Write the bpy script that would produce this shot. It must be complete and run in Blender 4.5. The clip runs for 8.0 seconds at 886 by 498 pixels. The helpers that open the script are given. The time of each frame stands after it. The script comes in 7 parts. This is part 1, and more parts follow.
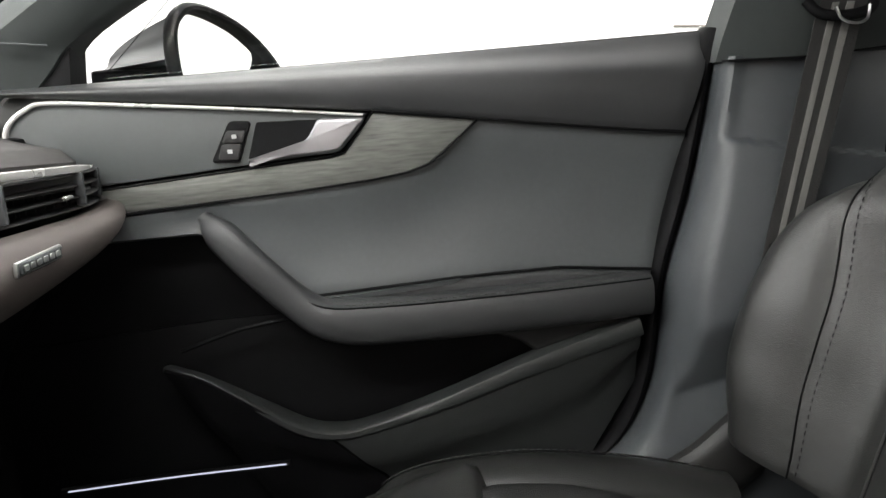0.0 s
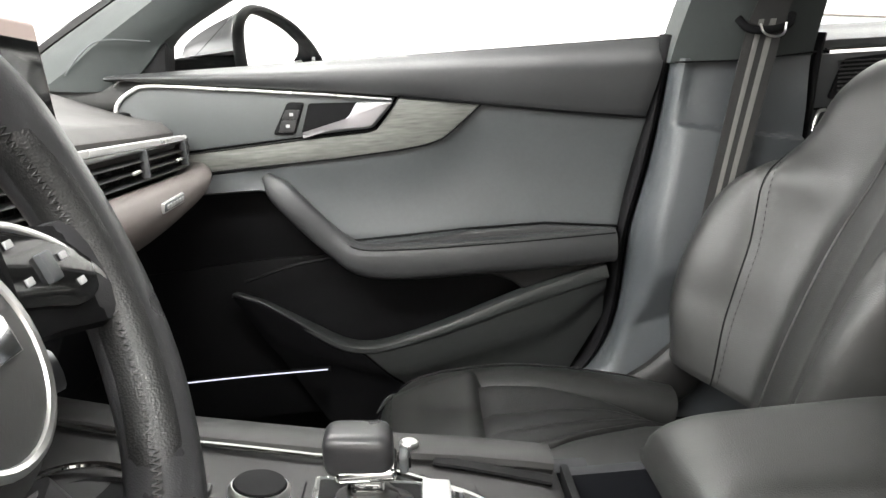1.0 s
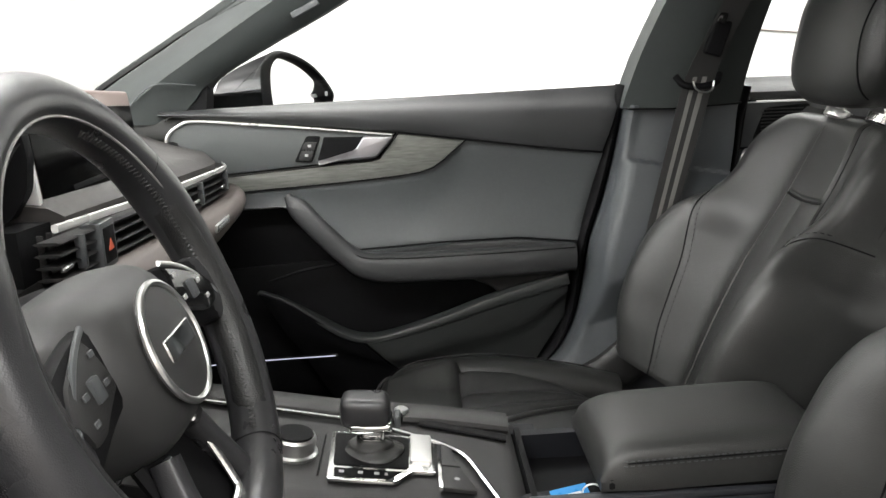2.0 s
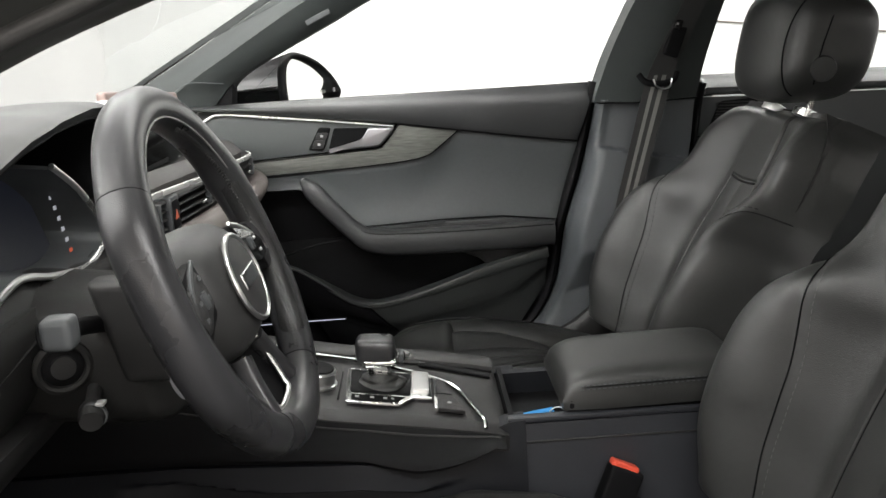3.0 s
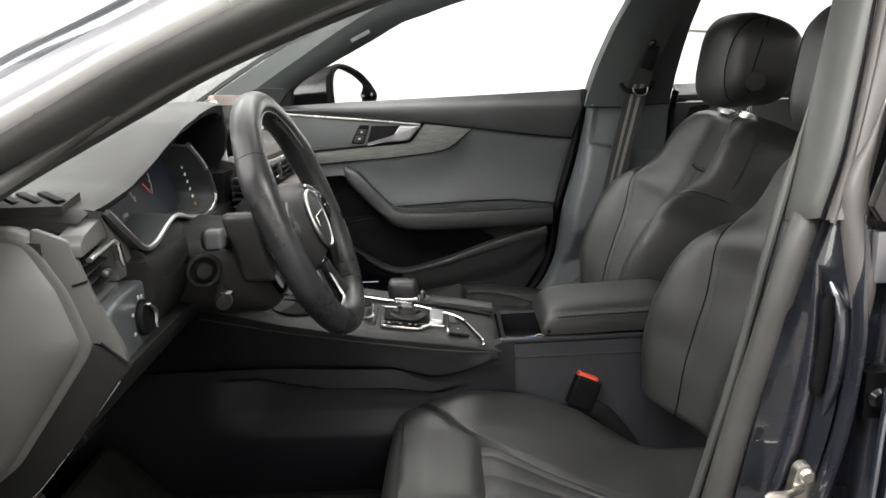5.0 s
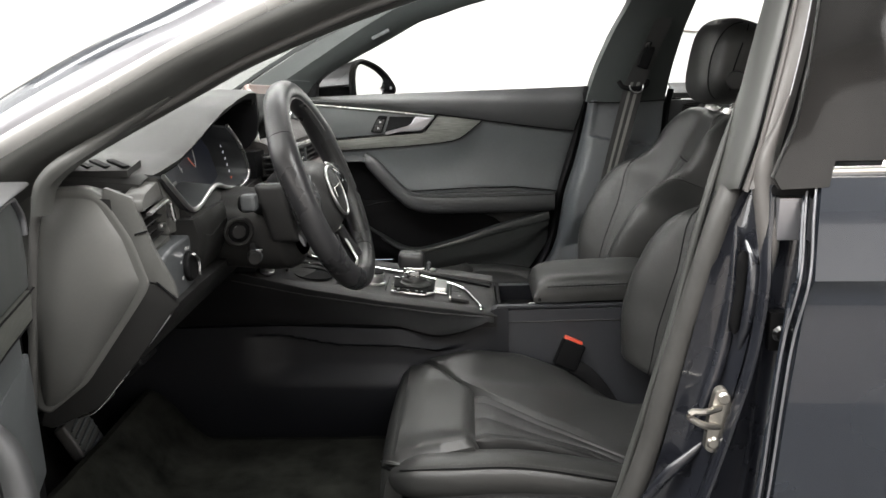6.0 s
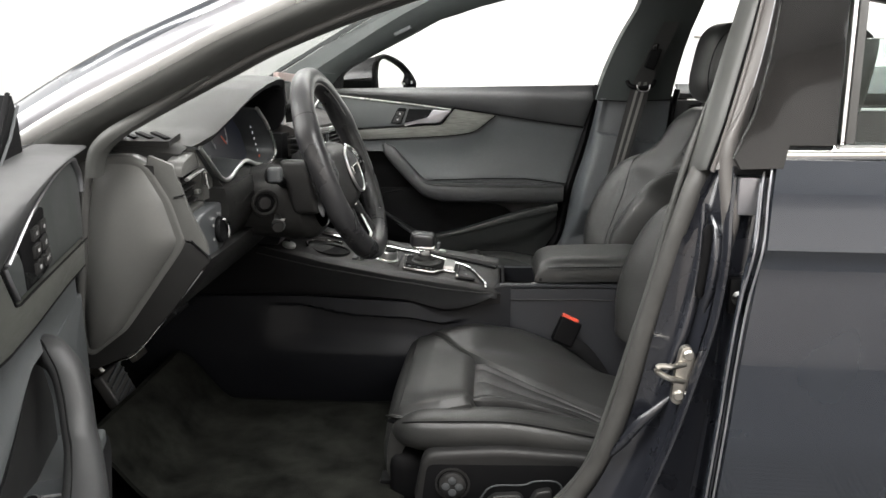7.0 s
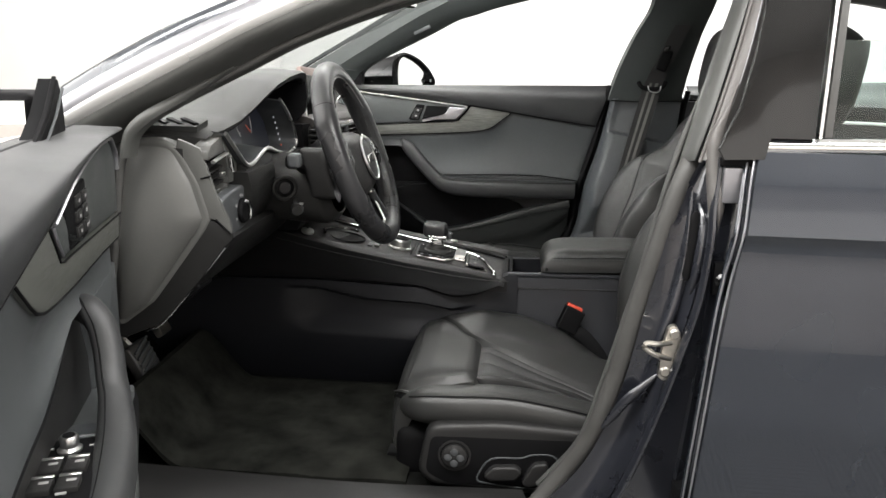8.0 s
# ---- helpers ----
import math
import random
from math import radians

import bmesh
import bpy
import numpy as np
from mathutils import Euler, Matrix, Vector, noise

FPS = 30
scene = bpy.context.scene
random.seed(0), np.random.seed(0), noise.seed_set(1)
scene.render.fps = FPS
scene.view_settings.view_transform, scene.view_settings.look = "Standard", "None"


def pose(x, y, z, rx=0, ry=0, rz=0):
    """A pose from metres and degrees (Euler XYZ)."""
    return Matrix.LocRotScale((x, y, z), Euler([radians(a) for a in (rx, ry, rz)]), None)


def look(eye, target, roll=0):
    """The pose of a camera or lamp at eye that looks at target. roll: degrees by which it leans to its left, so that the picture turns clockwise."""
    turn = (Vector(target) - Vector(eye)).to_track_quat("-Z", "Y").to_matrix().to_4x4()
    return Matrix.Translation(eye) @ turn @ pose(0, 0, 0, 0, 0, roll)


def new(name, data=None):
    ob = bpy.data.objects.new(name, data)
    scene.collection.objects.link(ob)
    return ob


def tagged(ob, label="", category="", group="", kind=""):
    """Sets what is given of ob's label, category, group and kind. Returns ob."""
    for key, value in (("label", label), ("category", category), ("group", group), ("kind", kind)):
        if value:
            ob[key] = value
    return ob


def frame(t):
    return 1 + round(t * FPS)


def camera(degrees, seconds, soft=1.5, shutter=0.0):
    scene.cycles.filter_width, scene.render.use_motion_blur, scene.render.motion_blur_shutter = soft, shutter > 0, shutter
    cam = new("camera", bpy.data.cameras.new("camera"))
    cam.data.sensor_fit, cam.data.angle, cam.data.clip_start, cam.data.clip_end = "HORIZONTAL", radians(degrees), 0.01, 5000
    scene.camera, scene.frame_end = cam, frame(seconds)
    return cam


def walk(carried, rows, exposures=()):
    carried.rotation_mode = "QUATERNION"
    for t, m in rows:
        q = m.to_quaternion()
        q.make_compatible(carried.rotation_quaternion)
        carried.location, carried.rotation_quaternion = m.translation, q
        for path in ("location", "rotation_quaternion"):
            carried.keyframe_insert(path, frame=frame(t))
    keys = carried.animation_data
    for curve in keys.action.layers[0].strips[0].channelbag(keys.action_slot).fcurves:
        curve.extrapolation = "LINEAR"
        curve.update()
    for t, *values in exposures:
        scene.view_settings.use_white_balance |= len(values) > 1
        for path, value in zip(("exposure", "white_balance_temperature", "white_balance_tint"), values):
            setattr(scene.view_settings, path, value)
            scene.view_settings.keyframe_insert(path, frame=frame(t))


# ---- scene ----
cam = camera(57.6, 8.0)
PATH = [
    (0, (-0.0071, -0.3842, 0.859), (0.0496, 1.5766, 0.47), -4.4),
    (0.5, (-0.0158, -0.5309, 0.846), (0.0264, 1.4206, 0.407), -4.5),
    (1, (-0.0252, -0.6716, 0.894), (0.0177, 1.2738, 0.434), -3.3),
    (2.3, (-0.0161, -1.0135, 1.005), (0.0375, 0.9253, 0.516), -2.1),
    (2.5, (-0.0196, -1.0614, 1.011), (0.0348, 0.8744, 0.513), -2.4),
    (3, (-0.0215, -1.1755, 1.02), (0.0388, 0.759, 0.515), -2.3),
    (3.5, (-0.0243, -1.3045, 1.031), (0.0402, 0.6328, 0.54), -2.3),
    (4, (-0.0178, -1.41, 1.046), (0.0577, 0.5277, 0.555), -2.1),
    (4.5, (-0.0069, -1.5077, 1.047), (0.0505, 0.4289, 0.552), -1.8),
    (4.7, (-0.0104, -1.5366, 1.043), (0.0201, 0.4025, 0.554), -1.9),
    (5.8, (0.0335, -1.7501, 1.045), (-0.0263, 0.1856, 0.548), -1.4),
    (6, (0.0383, -1.7915, 1.043), (-0.0284, 0.1457, 0.55), -1.2),
    (6.5, (0.0561, -1.8715, 1.033), (-0.0378, 0.0631, 0.532), -0.5),
    (7, (0.0749, -1.9346, 1.027), (-0.047, 0.0015, 0.54), 0.2),
    (7.5, (0.0941, -1.9886, 1.021), (-0.0287, -0.0516, 0.537), 1.0),
    (8, (0.1081, -2.0254, 1.016), (-0.0679, -0.0926, 0.535), 1.1),
]
walk(cam, [(t, look(eye, target, roll)) for t, eye, target, roll in PATH],
     exposures=[(0.0, 0.10), (0.5, 0.72), (0.9, 0.90), (1.2, 0.86), (2.3, 0.0), (3.0, -0.05), (8.0, -0.08)])

# ---------------------------------------------------------------- light
world = bpy.data.worlds.new("studio_world")
scene.world = world
world.use_nodes = True
world.node_tree.nodes["Background"].inputs[0].default_value = (1, 1, 1, 1)
world.node_tree.nodes["Background"].inputs[1].default_value = 0.3


def area(name, m, sx, sy, power, tint=(1.0, 0.985, 0.96)):
    d = bpy.data.lights.new(name, "AREA")
    d.shape, d.size, d.size_y, d.energy, d.color = "RECTANGLE", sx, sy, power, tint
    ob = new(name, d)
    ob.matrix_world = m
    return ob


# the luminous ceiling of the photo booth; unseen side fills added to brighten cabin
area("ceiling_light_bank", look((0.5, 2.4, 3.2), (0.5, 2.4, 0)), 7.0, 1.8, 300)
area("ceiling_light_bank", look((0.2, -2.0, 3.2), (0.2, -1.9, 0)), 6.0, 0.8, 330)
area("side_fill_light", look((0.2, -4.1, 1.75), (0.2, 0, 1.35)), 6.5, 1.7, 40)
area("side_fill_light", look((-3.1, -1.4, 2.5), (0.1, -0.4, 0.75)), 4.5, 1.5, 135)
area("side_fill_light", look((3.2, -2.0, 2.3), (-0.5, -1.2, 0.7)), 3.0, 1.5, 50)


# ---------------------------------------------------------------- materials
def nodes_of(name):
    m = bpy.data.materials.new(name)
    m.use_nodes = True
    nt = m.node_tree
    return m, nt, nt.nodes["Principled BSDF"]


def surface(name, base, rough=0.5, metal=0.0, grain=0.0, grain_scale=900.0, patch=0.12, patch_scale=6.0,
            rough_var=0.1, coat=0.0, spec=0.5, voronoi=False, wear=0.0, stretch=(1, 1, 1)):
    """A painted, moulded or leather surface: two scales of colour variation, roughness variation and fine relief."""
    m, nt, b = nodes_of(name)
    n, l = nt.nodes, nt.links
    tc = n.new("ShaderNodeTexCoord")
    mp = n.new("ShaderNodeMapping")
    mp.inputs["Scale"].default_value = stretch
    l.new(tc.outputs["Object"], mp.inputs["Vector"])
    big = n.new("ShaderNodeTexNoise")
    big.inputs["Scale"].default_value, big.inputs["Detail"].default_value = patch_scale, 5
    l.new(mp.outputs[0], big.inputs["Vector"])
    fine = n.new("ShaderNodeTexNoise")
    fine.inputs["Scale"].default_value, fine.inputs["Detail"].default_value = grain_scale * 0.15, 4
    l.new(mp.outputs[0], fine.inputs["Vector"])
    mix = n.new("ShaderNodeMath")
    mix.operation = "MULTIPLY_ADD"
    mix.inputs[1].default_value = 0.4
    l.new(fine.outputs["Fac"], mix.inputs[0])
    l.new(big.outputs["Fac"], mix.inputs[2])
    ramp = n.new("ShaderNodeMapRange")
    ramp.inputs["From Min"].default_value, ramp.inputs["From Max"].default_value = 0.4, 1.0
    ramp.inputs["To Min"].default_value, ramp.inputs["To Max"].default_value = 1 - patch, 1 + patch
    l.new(mix.outputs[0], ramp.inputs["Value"])
    col = n.new("ShaderNodeVectorMath")
    col.operation = "SCALE"
    col.inputs[0].default_value = base
    l.new(ramp.outputs[0], col.inputs["Scale"])
    l.new(col.outputs[0], b.inputs["Base Color"])
    rr = n.new("ShaderNodeMapRange")
    rr.inputs["From Min"].default_value, rr.inputs["From Max"].default_value = 0.3, 0.75
    rr.inputs["To Min"].default_value, rr.inputs["To Max"].default_value = max(rough - rough_var, 0.02), min(rough + rough_var, 1)
    l.new(big.outputs["Fac"], rr.inputs["Value"])
    l.new(rr.outputs[0], b.inputs["Roughness"])
    b.inputs["Metallic"].default_value = metal
    b.inputs["Coat Weight"].default_value = coat
    b.inputs["Coat Roughness"].default_value = 0.04
    b.inputs["Specular IOR Level"].default_value = spec
    if grain:
        if voronoi:
            g = n.new("ShaderNodeTexVoronoi")
            g.inputs["Scale"].default_value = grain_scale
            out = g.outputs["Distance"]
        else:
            g = n.new("ShaderNodeTexNoise")
            g.inputs["Scale"].default_value, g.inputs["Detail"].default_value = grain_scale, 3
            out = g.outputs["Fac"]
        l.new(mp.outputs[0], g.inputs["Vector"])
        bp = n.new("ShaderNodeBump")
        bp.inputs["Strength"].default_value, bp.inputs["Distance"].default_value = grain, 0.001
        l.new(out, bp.inputs["Height"])
        if wear:
            w = n.new("ShaderNodeTexNoise")
            w.inputs["Scale"].default_value, w.inputs["Detail"].default_value = 38.0, 5
            w.inputs["Distortion"].default_value = 0.0
            l.new(mp.outputs[0], w.inputs["Vector"])
            b2 = n.new("ShaderNodeBump")
            b2.inputs["Strength"].default_value, b2.inputs["Distance"].default_value = wear, 0.004
            l.new(w.outputs["Fac"], b2.inputs["Height"])
            l.new(b2.outputs[0], bp.inputs["Normal"])
        l.new(bp.outputs[0], b.inputs["Normal"])
    return m


LEATHER = surface("black_leather", (0.023, 0.0234, 0.0227), 0.40, grain=0.22, grain_scale=700, voronoi=True, patch=0.2, patch_scale=9, rough_var=0.05)
LEATHER_WHEEL = surface("wheel_leather", (0.024, 0.024, 0.0255), 0.32, grain=0.12, grain_scale=900, voronoi=True, patch=0.15, patch_scale=14, rough_var=0.09)
PERFORATED = surface("perforated_leather", (0.013, 0.013, 0.013), 0.5, grain=0.35, grain_scale=700, voronoi=True)
VINYL = surface("soft_grey_vinyl", (0.033, 0.034, 0.0352), 0.48, grain=0.2, grain_scale=1200, voronoi=True, patch=0.12)
DOOR_LOW = surface("lower_door_plastic", (0.024, 0.026, 0.0255), 0.5, grain=0.25, grain_scale=1200, patch=0.15)
VINYL_DOOR = surface("door_leatherette", (0.066, 0.071, 0.074), 0.42, grain=0.2, grain_scale=1000, voronoi=True, patch=0.14, patch_scale=4)
DASH = surface("dashboard_soft_plastic", (0.024, 0.0245, 0.0235), 0.6, grain=0.25, grain_scale=1500, patch=0.1)
DASH_TOP = surface("dashboard_top_plastic", (0.026, 0.0235, 0.022), 0.55, grain=0.25, grain_scale=1500, patch=0.1)
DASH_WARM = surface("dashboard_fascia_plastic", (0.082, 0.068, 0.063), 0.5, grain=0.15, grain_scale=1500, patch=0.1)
PLASTIC = surface("black_grained_plastic", (0.0145, 0.0143, 0.0143), 0.5, grain=0.3, grain_scale=1300, patch=0.15, spec=0.4)
PLASTIC_HUB = surface("airbag_cover_plastic", (0.030, 0.030, 0.030), 0.5, grain=0.3, grain_scale=1300, patch=0.12)
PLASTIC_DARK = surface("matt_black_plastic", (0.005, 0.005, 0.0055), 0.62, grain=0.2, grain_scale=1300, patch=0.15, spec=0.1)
# darker copy of the blue console plastic, for its shaded sides
CONSOLE_SHADED = surface("shaded_blue_console_plastic", (0.0085, 0.0092, 0.0115), 0.5, grain=0.3, grain_scale=1200, patch=0.12, spec=0.22)
PILLAR_GREY = surface("moulded_pillar_plastic", (0.058, 0.063, 0.068), 0.36, grain=0.2, grain_scale=1200, patch=0.1)
INSERT_GREY = surface("grey_insert_plastic", (0.055, 0.060, 0.060), 0.42, grain=0.2, grain_scale=1200, patch=0.1)
SATIN = surface("satin_handle_metal", (0.42, 0.42, 0.44), 0.33, metal=1.0, rough_var=0.06, patch=0.05)
PLASTIC_GREY = surface("pillar_grey_plastic", (0.058, 0.062, 0.065), 0.42, grain=0.2, grain_scale=1200, patch=0.1)
SCREEN = surface("black_display_glass", (0.002, 0.002, 0.002), 0.12, rough_var=0.03, patch=0.05, spec=0.06)
COLUMN_GREY = surface("column_grained_plastic", (0.0135, 0.0134, 0.013), 0.5, grain=0.3, grain_scale=1300, patch=0.15, spec=0.22)
MIRROR_SHELL = surface("dull_mirror_shell", (0.040, 0.041, 0.044), 0.42, rough_var=0.06, patch=0.08)
SEAM_GLINT = surface("rim_seam_highlight", (0.20, 0.195, 0.19), 0.5, patch=0.1)
GLOSS = surface("piano_black", (0.008, 0.008, 0.008), 0.08, rough_var=0.03, patch=0.05)
RUBBER = surface("grey_black_rubber_seal", (0.050, 0.049, 0.047), 0.5, grain=0.2, grain_scale=500, patch=0.2, patch_scale=20)
POST_OUTER = surface("beige_grey_post_strip", (0.098, 0.092, 0.088), 0.42, grain=0.1, grain_scale=900, patch=0.12, patch_scale=12)
POST_TRIM = surface("worn_grey_post_trim", (0.058, 0.059, 0.056), 0.45, grain=0.15, grain_scale=900, patch=0.12, patch_scale=12)
END_GREY = surface("soft_grey_end_cover", (0.085, 0.085, 0.081), 0.42, grain=0.2, grain_scale=1500, patch=0.12, patch_scale=5)
CHROME = surface("satin_chrome", (0.74, 0.74, 0.73), 0.30, metal=1.0, rough_var=0.06, patch=0.05)
BRIGHT = surface("polished_chrome", (0.85, 0.85, 0.84), 0.09, metal=1.0, rough_var=0.04, patch=0.03)
WHITE_TRIM = surface("pale_satin_trim", (0.80, 0.79, 0.77), 0.28, metal=0.5, patch=0.04, rough_var=0.05)
STEEL = surface("zinc_steel", (0.46, 0.44, 0.40), 0.36, metal=1.0, rough_var=0.1, patch=0.15, patch_scale=60)
BRUSHED = surface("brushed_grey_inlay", (0.115, 0.118, 0.108), 0.42, metal=0.35, grain=0.35, grain_scale=260, patch=0.38, patch_scale=30, stretch=(1, 1, 9))
PAINT = surface("dark_grey_metallic_paint", (0.021, 0.0255, 0.034), 0.26, metal=0.3, coat=1.0, grain=0.03, grain_scale=2500, patch=0.05, rough_var=0.05)
PAINT_IN = surface("dark_body_paint_in_the_door_frame", (0.018, 0.0195, 0.0255), 0.30, metal=0.25, coat=1.0, patch=0.15, patch_scale=14, rough_var=0.1)
PILLAR_OUT = surface("silver_trim_and_pillar_sheen", (0.30, 0.30, 0.32), 0.35, metal=0.7, patch=0.06, rough_var=0.05)
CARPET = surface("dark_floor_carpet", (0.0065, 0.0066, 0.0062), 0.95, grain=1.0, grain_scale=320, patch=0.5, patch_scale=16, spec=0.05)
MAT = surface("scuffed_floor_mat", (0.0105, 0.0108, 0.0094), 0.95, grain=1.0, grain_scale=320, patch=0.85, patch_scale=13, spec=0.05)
# lighter copy of the same console plastic, for the lit box side
BOX_SIDE = surface("lit_blue_console_plastic", (0.026, 0.0275, 0.032), 0.45, grain=0.3, grain_scale=1200, patch=0.12)
WEBBING = surface("grey_belt_webbing", (0.15, 0.147, 0.138), 0.7, grain=0.6, grain_scale=400, patch=0.1)
WEBBING_DARK = surface("dark_belt_webbing", (0.022, 0.0215, 0.021), 0.7, grain=0.6, grain_scale=400, patch=0.1)
RED = surface("red_button_plastic", (0.62, 0.075, 0.04), 0.4, patch=0.05)
BLUE = surface("blue_tag_plastic", (0.05, 0.25, 0.55), 0.35, patch=0.1, patch_scale=60)
WHITE = surface("white_print", (0.75, 0.75, 0.73), 0.5, patch=0.03)
DIM = surface("grey_print", (0.32, 0.32, 0.32), 0.5, patch=0.03)
# brown base stands for the reflection along the top of the tablet glass
SCREEN_SHEEN = surface("brown_screen_reflection", (0.20, 0.145, 0.13), 0.4, patch=0.05)
STITCH = surface("grey_stitching_thread", (0.06, 0.059, 0.057), 0.7, patch=0.1)
HEADLINER = surface("grey_headliner_fabric", (0.16, 0.165, 0.16), 0.9, grain=0.6, grain_scale=700, patch=0.08)
PILLAR_CLOTH = surface("dark_pillar_lining", (0.026, 0.031, 0.030), 0.75, grain=0.4, grain_scale=900, patch=0.1)
WALL_WHITE = surface("white_booth_wall", (0.86, 0.86, 0.85), 0.7, patch=0.02, patch_scale=0.8)
WALL_SOUTH = surface("off_white_hall_wall", (0.50, 0.455, 0.42), 0.7, patch=0.05, patch_scale=0.9)
WALL_DIM = surface("taupe_hall_wall", (0.20, 0.175, 0.155), 0.7, patch=0.08, patch_scale=0.9)


def glow(name, colour, strength):
    m, nt, b = nodes_of(name)
    b.inputs["Base Color"].default_value = (0.02, 0.02, 0.02, 1)
    b.inputs["Emission Color"].default_value = (*colour, 1)
    b.inputs["Emission Strength"].default_value = strength
    return m


LED = glow("cool_white_light_strip", (0.78, 0.80, 1.0), 0.8)
DISPLAY = glow("dark_blue_instrument_display", (0.10, 0.12, 0.20), 0.05)
LIT_WHITE = glow("lit_white_symbols", (0.9, 0.92, 1.0), 0.35)
LIT_RED = glow("lit_red_needle", (1.0, 0.16, 0.06), 0.35)


def glass(name, tint, rough=0.0):
    m, nt, b = nodes_of(name)
    b.inputs["Base Color"].default_value = (*tint, 1)
    b.inputs["Transmission Weight"].default_value = 1.0
    b.inputs["Roughness"].default_value = rough
    b.inputs["IOR"].default_value = 1.45
    return m


GLASS = glass("clear_window_glass", (0.97, 0.99, 0.98))
GLASS_GREEN = glass("green_tinted_glass", (0.78, 0.93, 0.88))
MIRROR, _, _b = nodes_of("mirror_glass")
_b.inputs["Base Color"].default_value, _b.inputs["Metallic"].default_value, _b.inputs["Roughness"].default_value = (0.93, 0.93, 0.93, 1), 1.0, 0.015


def tile_material():
    """Dark ribbed floor tiles, 0.4 m, the ribs turning by a quarter from tile to tile."""
    m, nt, b = nodes_of("ribbed_floor_tile")
    n, l = nt.nodes, nt.links
    tc = n.new("ShaderNodeTexCoord")
    chk = n.new("ShaderNodeTexChecker")
    chk.inputs["Scale"].default_value = 5.0
    l.new(tc.outputs["Object"], chk.inputs["Vector"])
    waves = []
    for axis in ("X", "Y"):
        w = n.new("ShaderNodeTexWave")
        w.bands_direction = axis
        w.inputs["Scale"].default_value = 20.0
        l.new(tc.outputs["Object"], w.inputs["Vector"])
        waves.append(w)
    mx = n.new("ShaderNodeMix")
    l.new(chk.outputs["Fac"], mx.inputs["Factor"])
    l.new(waves[0].outputs["Fac"], mx.inputs["A"])
    l.new(waves[1].outputs["Fac"], mx.inputs["B"])
    r = n.new("ShaderNodeMapRange")
    r.inputs["To Min"].default_value, r.inputs["To Max"].default_value = 0.05, 0.16
    l.new(mx.outputs["Result"], r.inputs["Value"])
    l.new(r.outputs[0], b.inputs["Base Color"])
    bp = n.new("ShaderNodeBump")
    bp.inputs["Strength"].default_value, bp.inputs["Distance"].default_value = 0.6, 0.004
    l.new(mx.outputs["Result"], bp.inputs["Height"])
    l.new(bp.outputs[0], b.inputs["Normal"])
    b.inputs["Roughness"].default_value = 0.5
    return m


TILE = tile_material()


# ---------------------------------------------------------------- mesh helpers
def thing(name, at, label, category, group="", kind=""):
    ob = new(name)
    ob.empty_display_size = 0.05
    ob.matrix_world = Matrix.Translation(at)
    return tagged(ob, label, category, group, kind)


def finish(bm, angle=38):
    bmesh.ops.remove_doubles(bm, verts=bm.verts, dist=1e-6)
    bmesh.ops.recalc_face_normals(bm, faces=bm.faces)
    for f in bm.faces:
        f.smooth = True
    lim = radians(angle)
    for e in bm.edges:
        if len(e.link_faces) == 2 and e.calc_face_angle(0) > lim:
            e.smooth = False


def part(name, bm, material, parent=None, label="", angle=38):
    """Link a bmesh, in world metres, as one mesh object under a thing or a part."""
    finish(bm, angle)
    me = bpy.data.meshes.new(name)
    bm.to_mesh(me)
    bm.free()
    me.materials.append(material)
    ob = new(name, me)
    if parent is not None:
        ob.parent = parent
        world_of = parent.matrix_basis.copy()
        up = parent.parent
        inv = parent.matrix_parent_inverse
        m = inv @ world_of
        while up is not None:
            m = up.matrix_parent_inverse @ up.matrix_basis @ m
            up = up.parent
        ob.matrix_parent_inverse = m.inverted()
    return tagged(ob, label)


def mapped(bm, fn):
    for v in bm.verts:
        v.co = fn(v.co)
    return bm


def spline(points, n):
    """n points along a Catmull-Rom curve through the given ones."""
    p = [Vector(q) for q in points]
    p = [2 * p[0] - p[1]] + p + [2 * p[-1] - p[-2]]
    out = []
    for i in range(n):
        t = i / (n - 1) * (len(p) - 3)
        k = min(int(t), len(p) - 4)
        t -= k
        a, b, c, d = p[k:k + 4]
        out.append(0.5 * (2 * b + (c - a) * t + (2 * a - 5 * b + 4 * c - d) * t * t + (3 * b - a - 3 * c + d) * t ** 3))
    return out


def box(c, size, bevel=0.0, seg=2, turn=None):
    bm = bmesh.new()
    bmesh.ops.create_cube(bm, size=1)
    bmesh.ops.scale(bm, vec=size, verts=bm.verts)
    if bevel:
        bmesh.ops.bevel(bm, geom=bm.edges[:], offset=bevel, segments=seg, profile=0.6, affect="EDGES")
    if turn is not None:
        bm.transform(turn.to_3x3().to_4x4())
    bmesh.ops.translate(bm, vec=c, verts=bm.verts)
    return bm


def prism(poly, d0, d1, plane="xz", bevel=0.0, seg=2):
    """A flat outline pushed from d0 to d1 along the third axis, edges rounded."""
    bm = bmesh.new()

    def at(a, b, d):
        return (a, d, b) if plane == "xz" else (d, a, b) if plane == "yz" else (a, b, d)
    lo = [bm.verts.new(at(a, b, d0)) for a, b in poly]
    hi = [bm.verts.new(at(a, b, d1)) for a, b in poly]
    n = len(poly)
    bm.faces.new(lo)
    bm.faces.new(hi[::-1])
    for i in range(n):
        bm.faces.new((lo[i], lo[(i + 1) % n], hi[(i + 1) % n], hi[i]))
    bmesh.ops.recalc_face_normals(bm, faces=bm.faces)
    if bevel:
        hi_set = set(hi)
        edges = [e for e in bm.edges if e.verts[0] in hi_set and e.verts[1] in hi_set]
        bmesh.ops.bevel(bm, geom=edges, offset=bevel, segments=seg, profile=0.6, affect="EDGES")
    bmesh.ops.triangulate(bm, faces=[f for f in bm.faces if len(f.verts) > 4])
    return bm


